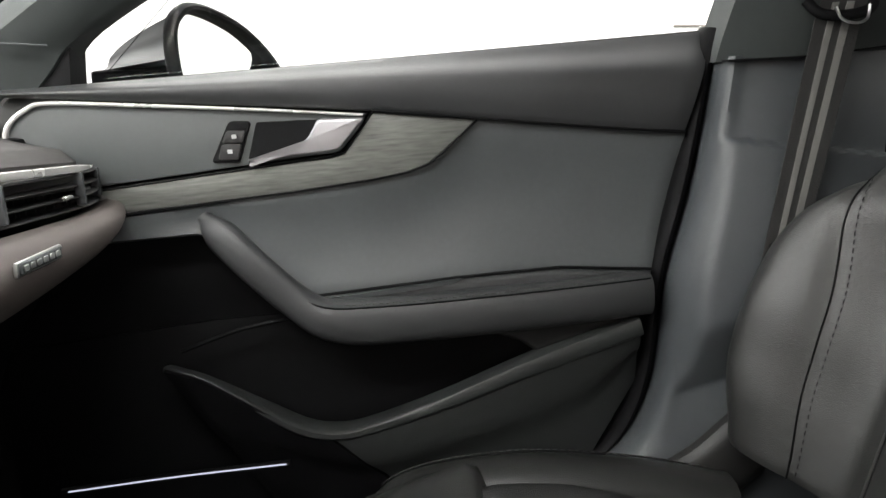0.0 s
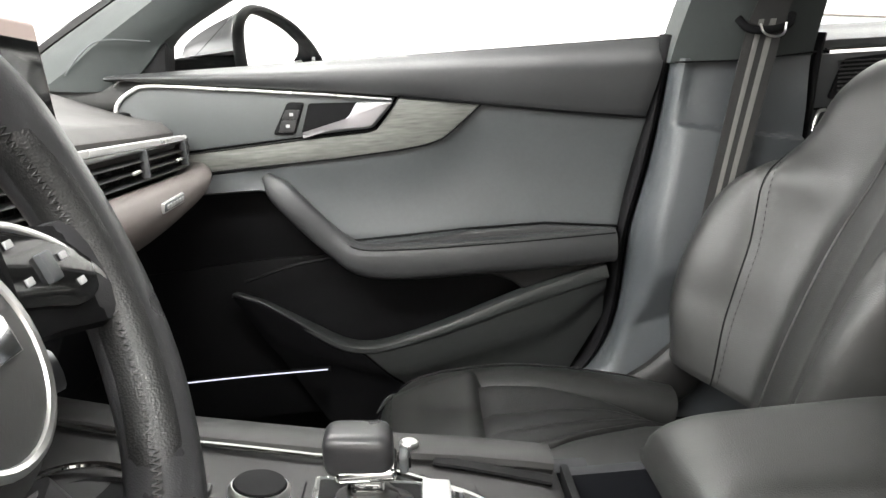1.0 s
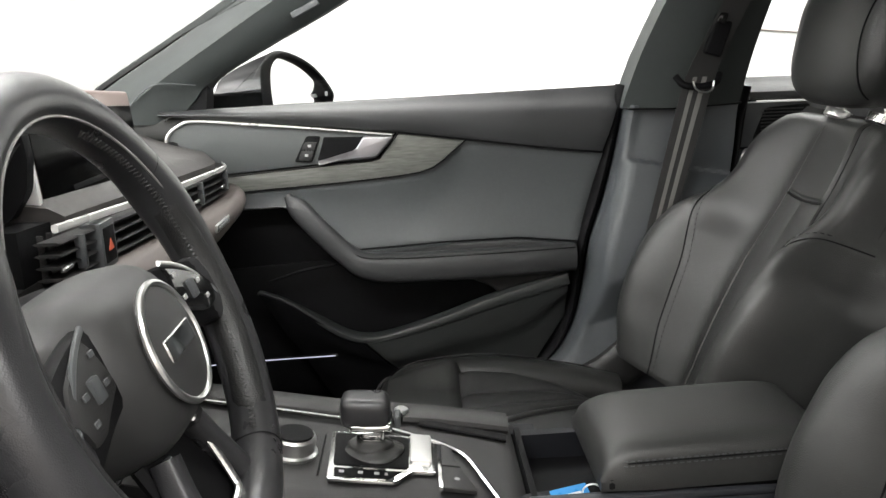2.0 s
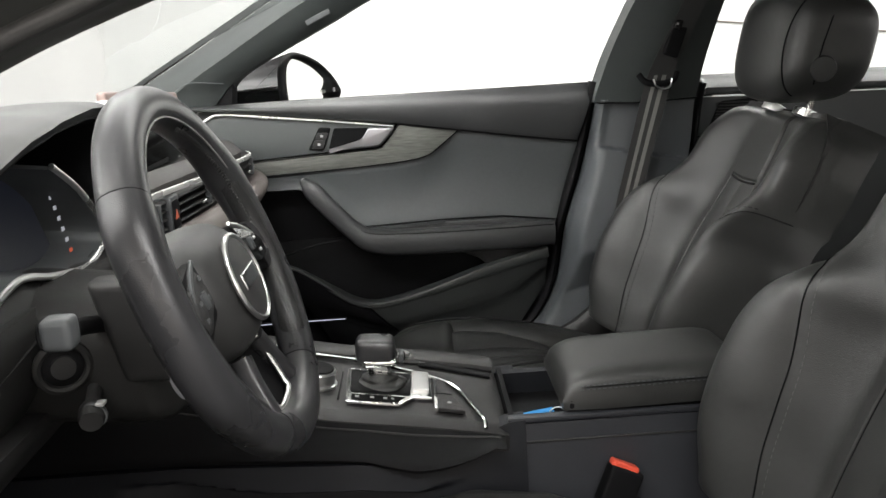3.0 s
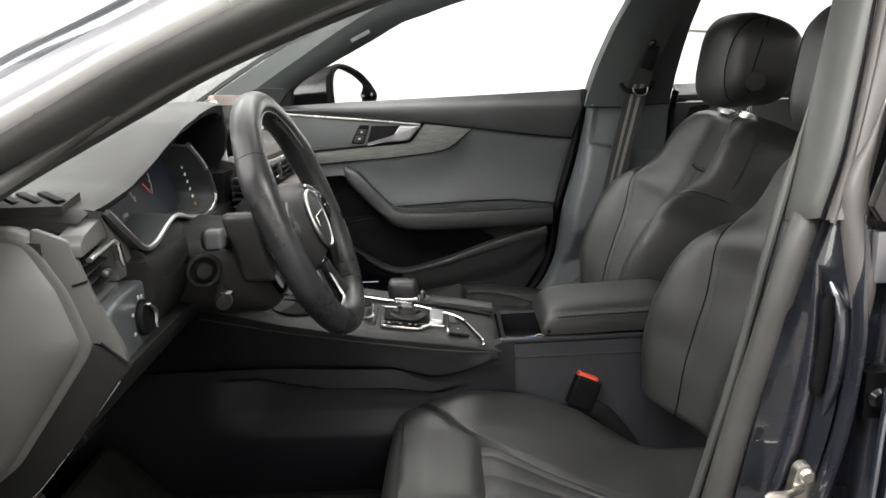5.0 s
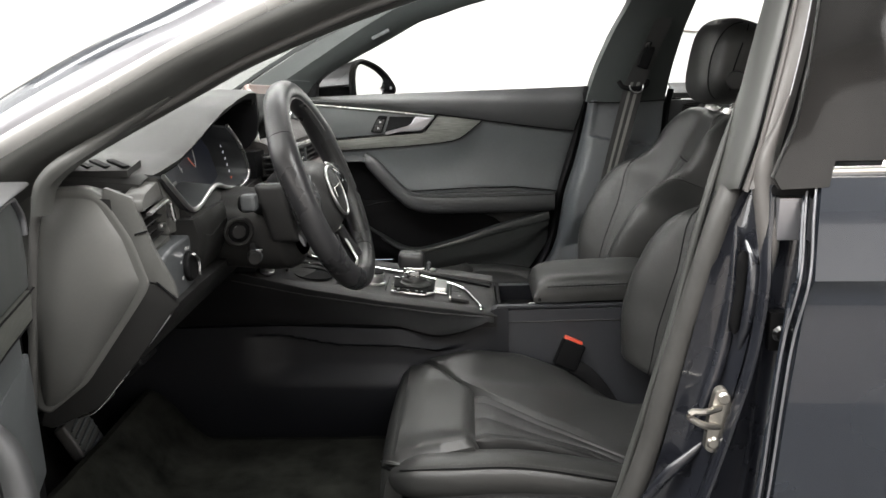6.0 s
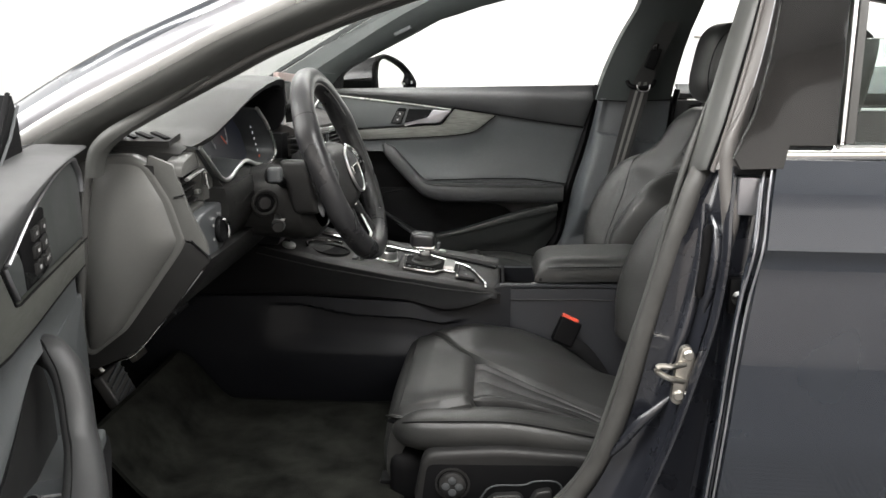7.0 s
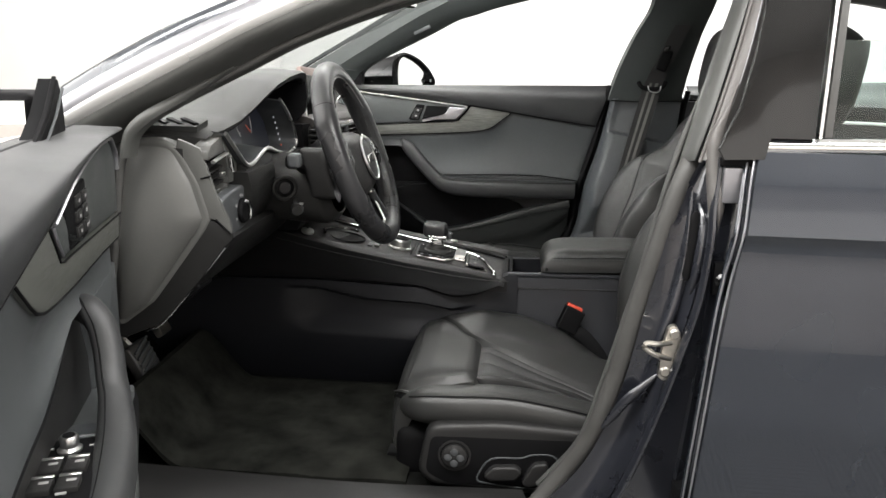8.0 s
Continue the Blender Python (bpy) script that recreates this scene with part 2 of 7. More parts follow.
def rounded(poly, r=0.01, n=4):
    """The outline with its corners rounded."""
    out = []
    k = len(poly)
    for i in range(k):
        a, b, c = Vector(poly[i - 1]), Vector(poly[i]), Vector(poly[(i + 1) % k])
        u, v = a - b, c - b
        rr = min(r, u.length * 0.45, v.length * 0.45)
        p, q = b + u.normalized() * rr, b + v.normalized() * rr
        for j in range(n + 1):
            t = j / n
            s = (1 - t) ** 2 * p + 2 * t * (1 - t) * b + t * t * q
            out.append((s.x, s.y))
    return out


def sweep(path, ra, rb=None, up=(0, 0, 1), n=12, closed=False, power=2.0, caps=True):
    """A tube along a path; ra across, rb along 'up' (numbers or lists); power above 2 squares the section."""
    path = [Vector(p) for p in path]
    up = Vector(up)
    rb = ra if rb is None else rb
    bm = bmesh.new()
    rings = []
    m = len(path)
    for i, p in enumerate(path):
        t = (path[(i + 1) % m] - path[i - 1]) if closed else (path[min(i + 1, m - 1)] - path[max(i - 1, 0)])
        t.normalize()
        side = t.cross(up)
        if side.length < 1e-4:
            side = t.cross(Vector((1, 0, 0)))
        side.normalize()
        nn = side.cross(t)
        a = ra[i] if isinstance(ra, (list, tuple)) else ra
        b = rb[i] if isinstance(rb, (list, tuple)) else rb
        ring = []
        for j in range(n):
            w = 2 * math.pi * j / n
            c, s = math.cos(w), math.sin(w)
            c = math.copysign(abs(c) ** (2 / power), c)
            s = math.copysign(abs(s) ** (2 / power), s)
            ring.append(bm.verts.new(p + side * a * c + nn * b * s))
        rings.append(ring)
    last = m if closed else m - 1
    for i in range(last):
        r0, r1 = rings[i], rings[(i + 1) % m]
        for j in range(n):
            bm.faces.new((r0[j], r0[(j + 1) % n], r1[(j + 1) % n], r1[j]))
    if not closed and caps:
        bm.faces.new(rings[0][::-1])
        bm.faces.new(rings[-1])
    return bm


def sheet(f, nu, nv, back, roll=0.0, rim=0.06):
    """A padded sheet: f(u, v) gives its face, back is the vector to its rear side; its rim is rolled in by roll."""
    bm = bmesh.new()
    back = Vector(back)
    bdir = back.normalized()
    rows = []
    for i in range(nu + 1):
        row = []
        for j in range(nv + 1):
            u, v = i / nu, j / nv
            p = Vector(f(u, v))
            if roll:
                e = min(u, 1 - u, v, 1 - v) / rim
                if e < 1:
                    p = p + bdir * roll * (1 - math.sqrt(max(0.0, 1 - (1 - e) ** 2)))
            row.append(bm.verts.new(p))
        rows.append(row)
    for i in range(nu):
        for j in range(nv):
            bm.faces.new((rows[i][j], rows[i + 1][j], rows[i + 1][j + 1], rows[i][j + 1]))
    rear = [[bm.verts.new(v.co + back) for v in row] for row in rows]
    for i in range(nu):
        for j in range(nv):
            bm.faces.new((rear[i][j], rear[i][j + 1], rear[i + 1][j + 1], rear[i + 1][j]))
    for i in range(nu):
        bm.faces.new((rows[i][0], rear[i][0], rear[i + 1][0], rows[i + 1][0]))
        bm.faces.new((rows[i][nv], rows[i + 1][nv], rear[i + 1][nv], rear[i][nv]))
    for j in range(nv):
        bm.faces.new((rows[0][j], rows[0][j + 1], rear[0][j + 1], rear[0][j]))
        bm.faces.new((rows[nu][j], rear[nu][j], rear[nu][j + 1], rows[nu][j + 1]))
    return bm


def lathe(profile, m, n=28):
    """A turned part: (radius, height) pairs round the z axis of the pose m."""
    bm = bmesh.new()
    rings = [[bm.verts.new(m @ Vector((r * math.cos(2 * math.pi * j / n), r * math.sin(2 * math.pi * j / n), h))) for j in range(n)] for r, h in profile]
    for a, b in zip(rings, rings[1:]):
        for j in range(n):
            bm.faces.new((a[j], a[(j + 1) % n], b[(j + 1) % n], b[j]))
    bm.faces.new(rings[0][::-1])
    bm.faces.new(rings[-1])
    return bm


def facing(at, way):
    """A pose at a place whose z axis points along way."""
    return Matrix.Translation(at) @ Vector(way).to_track_quat("Z", "Y").to_matrix().to_4x4()


def ease(a, b, x):
    t = min(max((x - a) / (b - a), 0.0), 1.0)
    return t * t * (3 - 2 * t)


def curve(xs, ys, x):
    return float(np.interp(x, xs, ys))


def soft(xs, ys, x, h=0.03):
    """A rounded version of curve()."""
    return sum(curve(xs, ys, x + k * h) for k in (-2, -1, 0, 1, 2)) / 5


def dashes(path, length, gap, radius, up=(0, 0, 1)):
    """A row of stitches along a path, as one mesh."""
    bm = bmesh.new()
    p = [Vector(q) for q in path]
    run = [0.0]
    for a, b in zip(p, p[1:]):
        run.append(run[-1] + (b - a).length)

    def at(s):
        k = max(0, min(len(p) - 2, int(np.searchsorted(run, s)) - 1))
        t = (s - run[k]) / max(run[k + 1] - run[k], 1e-9)
        return p[k].lerp(p[k + 1], t)
    s = 0.0
    while s + length < run[-1]:
        a, b = at(s), at(s + length)
        d = (b - a).normalized()
        side = d.cross(Vector(up)).normalized() * radius
        h = side.cross(d).normalized() * radius
        v = [bm.verts.new(q) for q in (a - side, a + side, b + side, b - side, (a + b) / 2 - side * 0.5 + h, (a + b) / 2 + side * 0.5 + h)]
        for f in ((0, 1, 5, 4), (1, 2, 5), (2, 3, 4, 5), (3, 0, 4), (3, 2, 1, 0)):
            bm.faces.new([v[i] for i in f])
        s += length + gap
    return bm


# ---------------------------------------------------------------- the booth
def slab(name, c, size, material, label, category):
    return tagged(part(name, box(c, size), material), label, category, kind="structure")


slab("floor", (0, 0, -0.05), (10.4, 9.0, 0.1), TILE, "dark ribbed interlocking floor tiles of the booth", "floor")
slab("wall_north", (0, 4.25, 1.65), (10.4, 0.1, 3.3), WALL_WHITE, "bright white wall of the photo booth", "wall")
slab("wall_east", (5.15, 0, 1.65), (0.1, 8.4, 3.3), WALL_WHITE, "white end wall of the photo booth", "wall")
slab("wall_west", (-5.15, 0, 1.65), (0.1, 8.4, 3.3), WALL_WHITE, "white end wall of the photo booth", "wall")
slab("wall_south", (0, -4.25, 1.65), (10.4, 0.1, 3.3), WALL_SOUTH, "off-white hall wall behind the camera", "wall")
slab("ceiling", (0, 0, 3.35), (10.4, 9.0, 0.1), WALL_WHITE, "white ceiling of the photo booth", "ceiling")
# a slack cable on the wall
cable = thing("wall_cable", (1.7, 4.19, 1.08), "thin dark cable slanting along the white wall", "cable")
part("cable", sweep(spline([(1.5, 4.192, 1.105), (1.75, 4.192, 1.085), (2.53, 4.192, 1.009), (4.0, 4.192, 0.88), (5.09, 4.192, 0.80)], 30), 0.006, n=6), WALL_DIM, cable)


# ---------------------------------------------------------------- the body shell
def ribbon(a, b, n, back, bulge=(0, 0, 0), nv=6, roll=0.0):
    """A long band between two curves."""
    pa, pb = spline(a, n + 1), spline(b, n + 1)
    bulge = Vector(bulge)

    def f(u, v):
        i = round(u * n)
        return pa[i].lerp(pb[i], v) + bulge * math.sin(math.pi * v)
    return sheet(f, n, nv, back, roll)


def xz(points, y0, lean=0.0, zref=0.9):
    """Points of a side view set at a lateral place that leans inwards going up."""
    return [(x, y0 + lean * (z - zref), z) for x, z in points]


shell = thing("car_body", (0.3, 0, 0.2), "dark grey car body shell with open door frame", "car body", kind="structure")

# far windscreen pillar
low = [(-0.475, 0.635, 0.875), (-0.436, 0.635, 0.915), (-0.401, 0.635, 0.950), (-0.292, 0.635, 1.009), (-0.209, 0.632, 1.050), (-0.114, 0.622, 1.099), (-0.04, 0.608, 1.122), (0.066, 0.585, 1.153), (0.3, 0.57, 1.20), (0.6, 0.565, 1.21)]
crease = [(-0.600, 0.612, 0.880), (-0.545, 0.610, 0.915), (-0.496, 0.605, 0.949), (-0.387, 0.600, 1.016), (-0.269, 0.592, 1.087), (-0.18, 0.582, 1.135), (-0.08, 0.572, 1.18), (0.06, 0.560, 1.215), (0.3, 0.55, 1.24), (0.6, 0.545, 1.25)]
top = [(-0.70, 0.70, 0.895), (-0.655, 0.70, 0.920), (-0.605, 0.70, 0.952), (-0.465, 0.70, 1.034), (-0.334, 0.695, 1.111), (-0.25, 0.685, 1.158), (-0.14, 0.665, 1.20), (0.02, 0.64, 1.245), (0.3, 0.62, 1.27), (0.6, 0.61, 1.28)]
pillar = part("windscreen_pillar", ribbon(crease, top, 40, (0.02, 0.04, 0.01), (0.0, -0.006, 0.004), 8), PILLAR_CLOTH, shell, "dark green-grey lined windscreen pillar")
part("pillar_flank", ribbon(low, crease, 40, (0.02, 0.04, 0.01), (0.0, -0.004, -0.004), 8), PILLAR_CLOTH, pillar)
part("glass_border", ribbon([(x - 0.004, y + 0.004, z + 0.002) for x, y, z in top], [(x - 0.020, y + 0.030, z + 0.012) for x, y, z in top], 40, (0.004, 0.006, 0), nv=3), PLASTIC_DARK, pillar, "dark printed glass border")
part("speaker_cover", sweep(spline([(-0.560, 0.609, 0.900), (-0.522, 0.600, 0.935), (-0.488, 0.597, 0.949), (-0.425, 0.612, 0.944)], 24), 0.0012, n=5), PLASTIC_GREY, pillar, "fine rim of the speaker cover")
part("pillar_cap", sweep([(-0.235, 0.600, 1.062), (-0.185, 0.594, 1.085)], 0.003, 0.006, n=8, power=3), PLASTIC_GREY, pillar, "small airbag mark on the pillar")
part("corner_frame", prism([(-0.50, 0.875), (-0.432, 0.93), (-0.410, 0.948), (-0.418, 0.875)], 0.69, 0.640, bevel=0.003), PLASTIC_DARK, shell, "black window corner")

# far middle pillar with its steps
front = [(0.505, 1.20), (0.497, 1.148), (0.459, 1.072), (0.422, 0.979), (0.400, 0.903), (0.392, 0.866)]
rear = [(0.690, 1.20), (0.674, 1.144), (0.651, 1.068), (0.632, 0.974), (0.622, 0.895), (0.620, 0.866)]
bp = part("middle_pillar", ribbon(xz(front, 0.655, -0.3), xz(rear, 0.64, -0.3), 18, (0, 0.08, 0), (0.0, -0.025, 0), 8), PILLAR_CLOTH, shell, "dark upper trim of the middle pillar")
front = [(0.395, 0.872), (0.390, 0.84), (0.378, 0.776), (0.358, 0.69), (0.326, 0.58), (0.303, 0.44), (0.266, 0.36), (0.212, 0.315), (0.15, 0.28)]
rear = [(0.622, 0.870), (0.618, 0.846), (0.612, 0.776), (0.60, 0.69), (0.585, 0.58), (0.57, 0.44), (0.56, 0.36), (0.55, 0.30), (0.54, 0.25)]
fs, rs = spline([(x + 0.005, z, 0) for x, z in front], 161), spline([(x, z, 0) for x, z in rear], 161)


def pillar_face(u, v):
    p = fs[round(u * 160)].lerp(rs[round(u * 160)], v)
    nose = 0.034 * math.sqrt(max(0.0, 1 - (1 - min(v / 0.09, 1)) ** 2))
    zz = p.y - 0.29 * (p.x - 0.33)
    facet = curve([0.25, 0.415, 0.423, 0.512, 0.518, 0.80], [-0.010, 0.014, 0.016, -0.020, -0.020, 0.006], zz)
    facet += 0.013 * ease(0.764, 0.771, p.y + 0.17 * (p.x - 0.40)) - 0.011
    return (p.x, 0.684 - nose + facet * ease(0.03, 0.14, v) - 0.010 * math.sin(math.pi * v), p.y)
part("pillar_lower_trim", sheet(pillar_face, 160, 34, (0.01, 0.05, 0)), PILLAR_GREY, bp, "grey moulded lower trim of the middle pillar")
part("trim_joint", ribbon(xz([(0.396, 0.868), (0.50, 0.866), (0.62, 0.872)], 0.634), xz([(0.396, 0.8655), (0.50, 0.8635), (0.62, 0.8695)], 0.634), 8, (0, 0.02, 0), nv=1), PLASTIC_DARK, bp)
gap = [(0.402, 0.91), (0.384, 0.84), (0.371, 0.776), (0.350, 0.69), (0.318, 0.58), (0.296, 0.44), (0.258, 0.355), (0.205, 0.31), (0.14, 0.28)]
part("gap_backing", ribbon(xz([(x - 0.045, min(z, 0.880)) for x, z in gap], 0.745), xz([(x + 0.06, min(z, 0.880)) for x, z in gap], 0.745), 40, (0, 0.01, 0), nv=2), PLASTIC_DARK, shell)
part("door_gap_seal", sweep(spline(xz(gap, 0.712), 40), 0.012, 0.026, up=(0, 1, 0)), PLASTIC_DARK, shell, "black rubber seal in the door gap")
part("gap_backing", ribbon(xz([(0.60, 0.875), (0.59, 0.70), (0.57, 0.45)], 0.73), xz([(0.69, 0.875), (0.67, 0.70), (0.65, 0.45)], 0.73), 10, (0, 0.01, 0), nv=2), PLASTIC_DARK, shell)
gap = [(0.645, 0.90), (0.636, 0.85), (0.628, 0.776), (0.615, 0.69), (0.60, 0.60), (0.59, 0.45)]
part("door_gap_seal", sweep(spline(xz(gap, 0.680), 24), 0.008, 0.02, up=(0, 1, 0)), PLASTIC_DARK, shell)

# near windscreen pillar: skin, painted sheen band, bright moulding, rubber, lining
L0 = [(-0.86, 0.80, -0.75), (-0.76, 0.872, -0.75), (-0.654, 0.939, -0.74), (-0.551, 0.999, -0.735), (-0.453, 1.050, -0.725), (-0.37, 1.088, -0.71), (-0.2, 1.165, -0.67), (0.1, 1.26, -0.62), (0.5, 1.315, -0.58), (1.0, 1.30, -0.56)]
LA = [(-0.84, 0.79, -0.785), (-0.74, 0.858, -0.785), (-0.645, 0.917, -0.78), (-0.542, 0.976, -0.77), (-0.435, 1.031, -0.755), (-0.345, 1.074, -0.74), (-0.17, 1.155, -0.70), (0.11, 1.245, -0.65), (0.5, 1.295, -0.61), (1.0, 1.28, -0.59)]
L1 = [(-0.82, 0.775, -0.80), (-0.73, 0.838, -0.80), (-0.636, 0.894, -0.79), (-0.537, 0.951, -0.78), (-0.40, 1.019, -0.765), (-0.30, 1.069, -0.75), (-0.14, 1.140, -0.71), (0.12, 1.225, -0.66), (0.5, 1.275, -0.62), (1.0, 1.262, -0.60)]
L2 = [(-0.80, 0.765, -0.79), (-0.72, 0.822, -0.79), (-0.635, 0.872, -0.785), (-0.54, 0.924, -0.775), (-0.40, 0.998, -0.76), (-0.30, 1.049, -0.745), (-0.12, 1.127, -0.70), (0.14, 1.205, -0.65), (0.5, 1.25, -0.61), (1.0, 1.238, -0.59)]
L3 = [(-0.70, 0.74, -0.745), (-0.65, 0.80, -0.745), (-0.568, 0.862, -0.74), (-0.475, 0.918, -0.725), (-0.36, 0.978, -0.71), (-0.26, 1.032, -0.695), (-0.08, 1.105, -0.665), (0.16, 1.175, -0.625), (0.5, 1.215, -0.59), (1.0, 1.205, -0.57)]
L4 = [(-0.68, 0.74, -0.66), (-0.62, 0.82, -0.66), (-0.54, 0.890, -0.66), (-0.45, 0.936, -0.655), (-0.344, 0.986, -0.645), (-0.235, 1.038, -0.63), (-0.06, 1.100, -0.605), (0.18, 1.165, -0.57), (0.5, 1.20, -0.54), (1.0, 1.19, -0.52)]


def swap(pts):
    return [(x, y, z) for x, z, y in pts]


near = thing("door_frame_pillar", (-0.6, -0.74, 0.3), "painted windscreen pillar with bright moulding and rubber seal", "car pillar", kind="structure")
part("pillar_skin", ribbon(swap(L0), swap(LA), 50, (0.01, 0.03, -0.02), (-0.003, -0.006, 0.004)), PAINT, near, "dark metallic pillar skin")
# pale silver stands for overhead light reflected in the dark pillar skin
part("pillar_sheen", ribbon(swap(LA), swap(L1), 50, (0.005, 0.03, -0.01), (0, -0.003, 0.001), 5), PILLAR_OUT, near, "pale band for light reflected in the pillar paint")
part("bright_moulding", ribbon(swap(L1), swap(L2), 50, (0.005, 0.03, -0.01), (0, -0.004, 0.002), 4), WHITE_TRIM, near, "bright pale trim strip along the pillar")
part("rubber_lip", ribbon(swap(L2), swap(L3), 50, (0.005, 0.03, -0.01), (0, -0.016, 0)), POST_TRIM, near)
part("pillar_lining", ribbon(swap(L3), swap(L4), 50, (0.0, 0.015, -0.004), (0.004, -0.014, -0.006)), POST_TRIM, near, "worn grey pillar lining")

part("pillar_foot", ribbon([(-0.36, -0.716, 0.984), (-0.445, -0.738, 0.940), (-0.499, -0.762, 0.908), (-0.524, -0.769, 0.884), (-0.534, -0.770, 0.860), (-0.539, -0.770, 0.834)], [(-0.355, -0.713, 0.980), (-0.432, -0.735, 0.930), (-0.482, -0.760, 0.897), (-0.509, -0.767, 0.873), (-0.519, -0.768, 0.852), (-0.523, -0.768, 0.834)], 26, (0.004, 0.02, 0), (0.0, -0.005, 0), 6), POST_TRIM, near)

# unseen roof skin with its lining, added to shape the cabin light; windscreen
roof = thing("roof", (0.6, 0, 1.3), "car roof with grey fabric headliner", "car roof", kind="structure")
crown = lambda u, v: (0.02 + 1.76 * u, -0.60 + 1.2 * v, 1.255 + 0.08 * math.sin(math.pi * min(u * 1.15 + 0.05, 1)) + 0.035 * math.sin(math.pi * v))
part("roof_skin", sheet(crown, 20, 14, (0, 0, -0.012)), PAINT, roof)
part("headliner", sheet(lambda u, v: tuple(Vector(crown(u, v)) - Vector((0, 0, 0.02))), 20, 14, (0, 0, -0.012)), HEADLINER, roof, "grey woven headliner")
part("roof_rail", ribbon([(0.35, 0.57, 1.27), (0.8, 0.56, 1.285), (1.3, 0.55, 1.25), (1.75, 0.54, 1.16)], [(0.35, 0.61, 1.19), (0.8, 0.60, 1.20), (1.3, 0.60, 1.14), (1.75, 0.60, 0.98)], 16, (0, 0.05, 0)), HEADLINER, roof)
part("roof_rail", ribbon([(0.35, -0.57, 1.27), (0.8, -0.56, 1.285), (1.3, -0.55, 1.25), (1.75, -0.54, 1.16)], [(0.35, -0.61, 1.19), (0.8, -0.60, 1.20), (1.3, -0.60, 1.14), (1.75, -0.60, 0.98)], 16, (0, -0.05, 0)), HEADLINER, roof)
rear_view = thing("rear_view_mirror", (-0.21, 0.09, 1.15), "dark interior rear-view mirror with bright glass", "mirror")
rv_turn = pose(0, 0, 0, 0, 0, -14)
part("mirror_case", box((-0.212, 0.09, 1.150), (0.022, 0.215, 0.060), 0.010, 3, rv_turn), PLASTIC_DARK, rear_view)
part("mirror_glass", box((-0.2005, 0.087, 1.149), (0.003, 0.200, 0.050), 0.001, 1, rv_turn), MIRROR, rear_view)
part("mirror_arm", sweep([(-0.22, 0.09, 1.16), (-0.25, 0.05, 1.19)], 0.010, n=10), PLASTIC_DARK, rear_view)
screen_glass = lambda u, v: (-0.75 + 0.77 * u, -0.64 + 1.28 * v, curve([-0.86, -0.65, -0.45, -0.2, 0.02], [0.80, 0.94, 1.05, 1.165, 1.235], -0.75 + 0.77 * u) - 0.014 + 0.03 * math.sin(math.pi * v))
wind = tagged(part("window_1", sheet(screen_glass, 10, 10, (0.002, 0, 0.005)), GLASS), "large clear raked windscreen", "windscreen", kind="structure")
wind.visible_shadow = False

# sill, footwell and floor
shellfloor = thing("cabin_floor", (0.2, 0, 0.15), "dark carpeted cabin floor with rising toe board", "cabin floor", kind="structure")


def foot(u, v):
    x = -1.0 + 2.5 * u
    z = 0.205 + 0.40 * ease(-0.68, -1.0, x) + 0.10 * ease(0.55, 0.75, x)
    return (x, -0.70 + 1.40 * v, z + 0.006 * noise.noise(Vector((x * 9, v * 13, 0))))


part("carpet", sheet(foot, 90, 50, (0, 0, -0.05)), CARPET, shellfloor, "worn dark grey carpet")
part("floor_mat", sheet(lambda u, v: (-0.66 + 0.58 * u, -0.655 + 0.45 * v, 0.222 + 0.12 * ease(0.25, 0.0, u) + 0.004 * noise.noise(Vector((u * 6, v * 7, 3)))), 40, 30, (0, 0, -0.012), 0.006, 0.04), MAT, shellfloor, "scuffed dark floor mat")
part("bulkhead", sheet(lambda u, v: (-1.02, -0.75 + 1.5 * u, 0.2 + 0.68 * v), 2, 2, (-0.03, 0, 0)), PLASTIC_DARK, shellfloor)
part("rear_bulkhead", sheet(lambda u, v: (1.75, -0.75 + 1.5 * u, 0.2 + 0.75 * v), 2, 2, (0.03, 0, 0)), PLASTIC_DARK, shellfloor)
# out of view, added to keep outside light from the footwell
part("kick_light_block", box((-0.82, -0.755, 0.52), (0.46, 0.02, 0.66), 0.004), PLASTIC_DARK, shellfloor)
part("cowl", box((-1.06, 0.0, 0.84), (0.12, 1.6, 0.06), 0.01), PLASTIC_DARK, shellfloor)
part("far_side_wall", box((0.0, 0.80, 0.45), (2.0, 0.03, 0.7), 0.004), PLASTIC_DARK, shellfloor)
sill = part("door_sill", ribbon([(-0.62, -0.70, 0.245), (-0.2, -0.70, 0.235), (0.14, -0.70, 0.242)], [(-0.62, -0.80, 0.225), (-0.2, -0.80, 0.215), (0.16, -0.80, 0.225)], 20, (0, 0, -0.12), (0, 0, 0.010), 8), PLASTIC, shellfloor, "scuffed black sill plate")
part("sill_skin", ribbon([(-0.72, -0.80, 0.225), (0.0, -0.80, 0.215), (0.40, -0.81, 0.235), (1.0, -0.82, 0.24)], [(-0.72, -0.86, 0.10), (0.0, -0.86, 0.10), (0.40, -0.86, 0.10), (1.0, -0.86, 0.10)], 20, (0, 0.05, 0), (0, -0.02, 0), 6), PAINT_IN, shellfloor)

# near middle pillar: stamped metal, flange, seal
bpn = thing("door_frame_post", (0.34, -0.82, 0.2), "dark painted middle pillar with striker and rubber seal", "car pillar", kind="structure")
inner = [(0.385, -0.785, 0.87), (0.352, -0.795, 0.79), (0.318, -0.8, 0.64), (0.285, -0.8, 0.48), (0.235, -0.8, 0.355), (0.16, -0.8, 0.26)]
ridge1 = [(0.398, -0.815, 0.87), (0.390, -0.832, 0.79), (0.378, -0.842, 0.66), (0.334, -0.843, 0.48), (0.292, -0.84, 0.355), (0.240, -0.83, 0.24)]
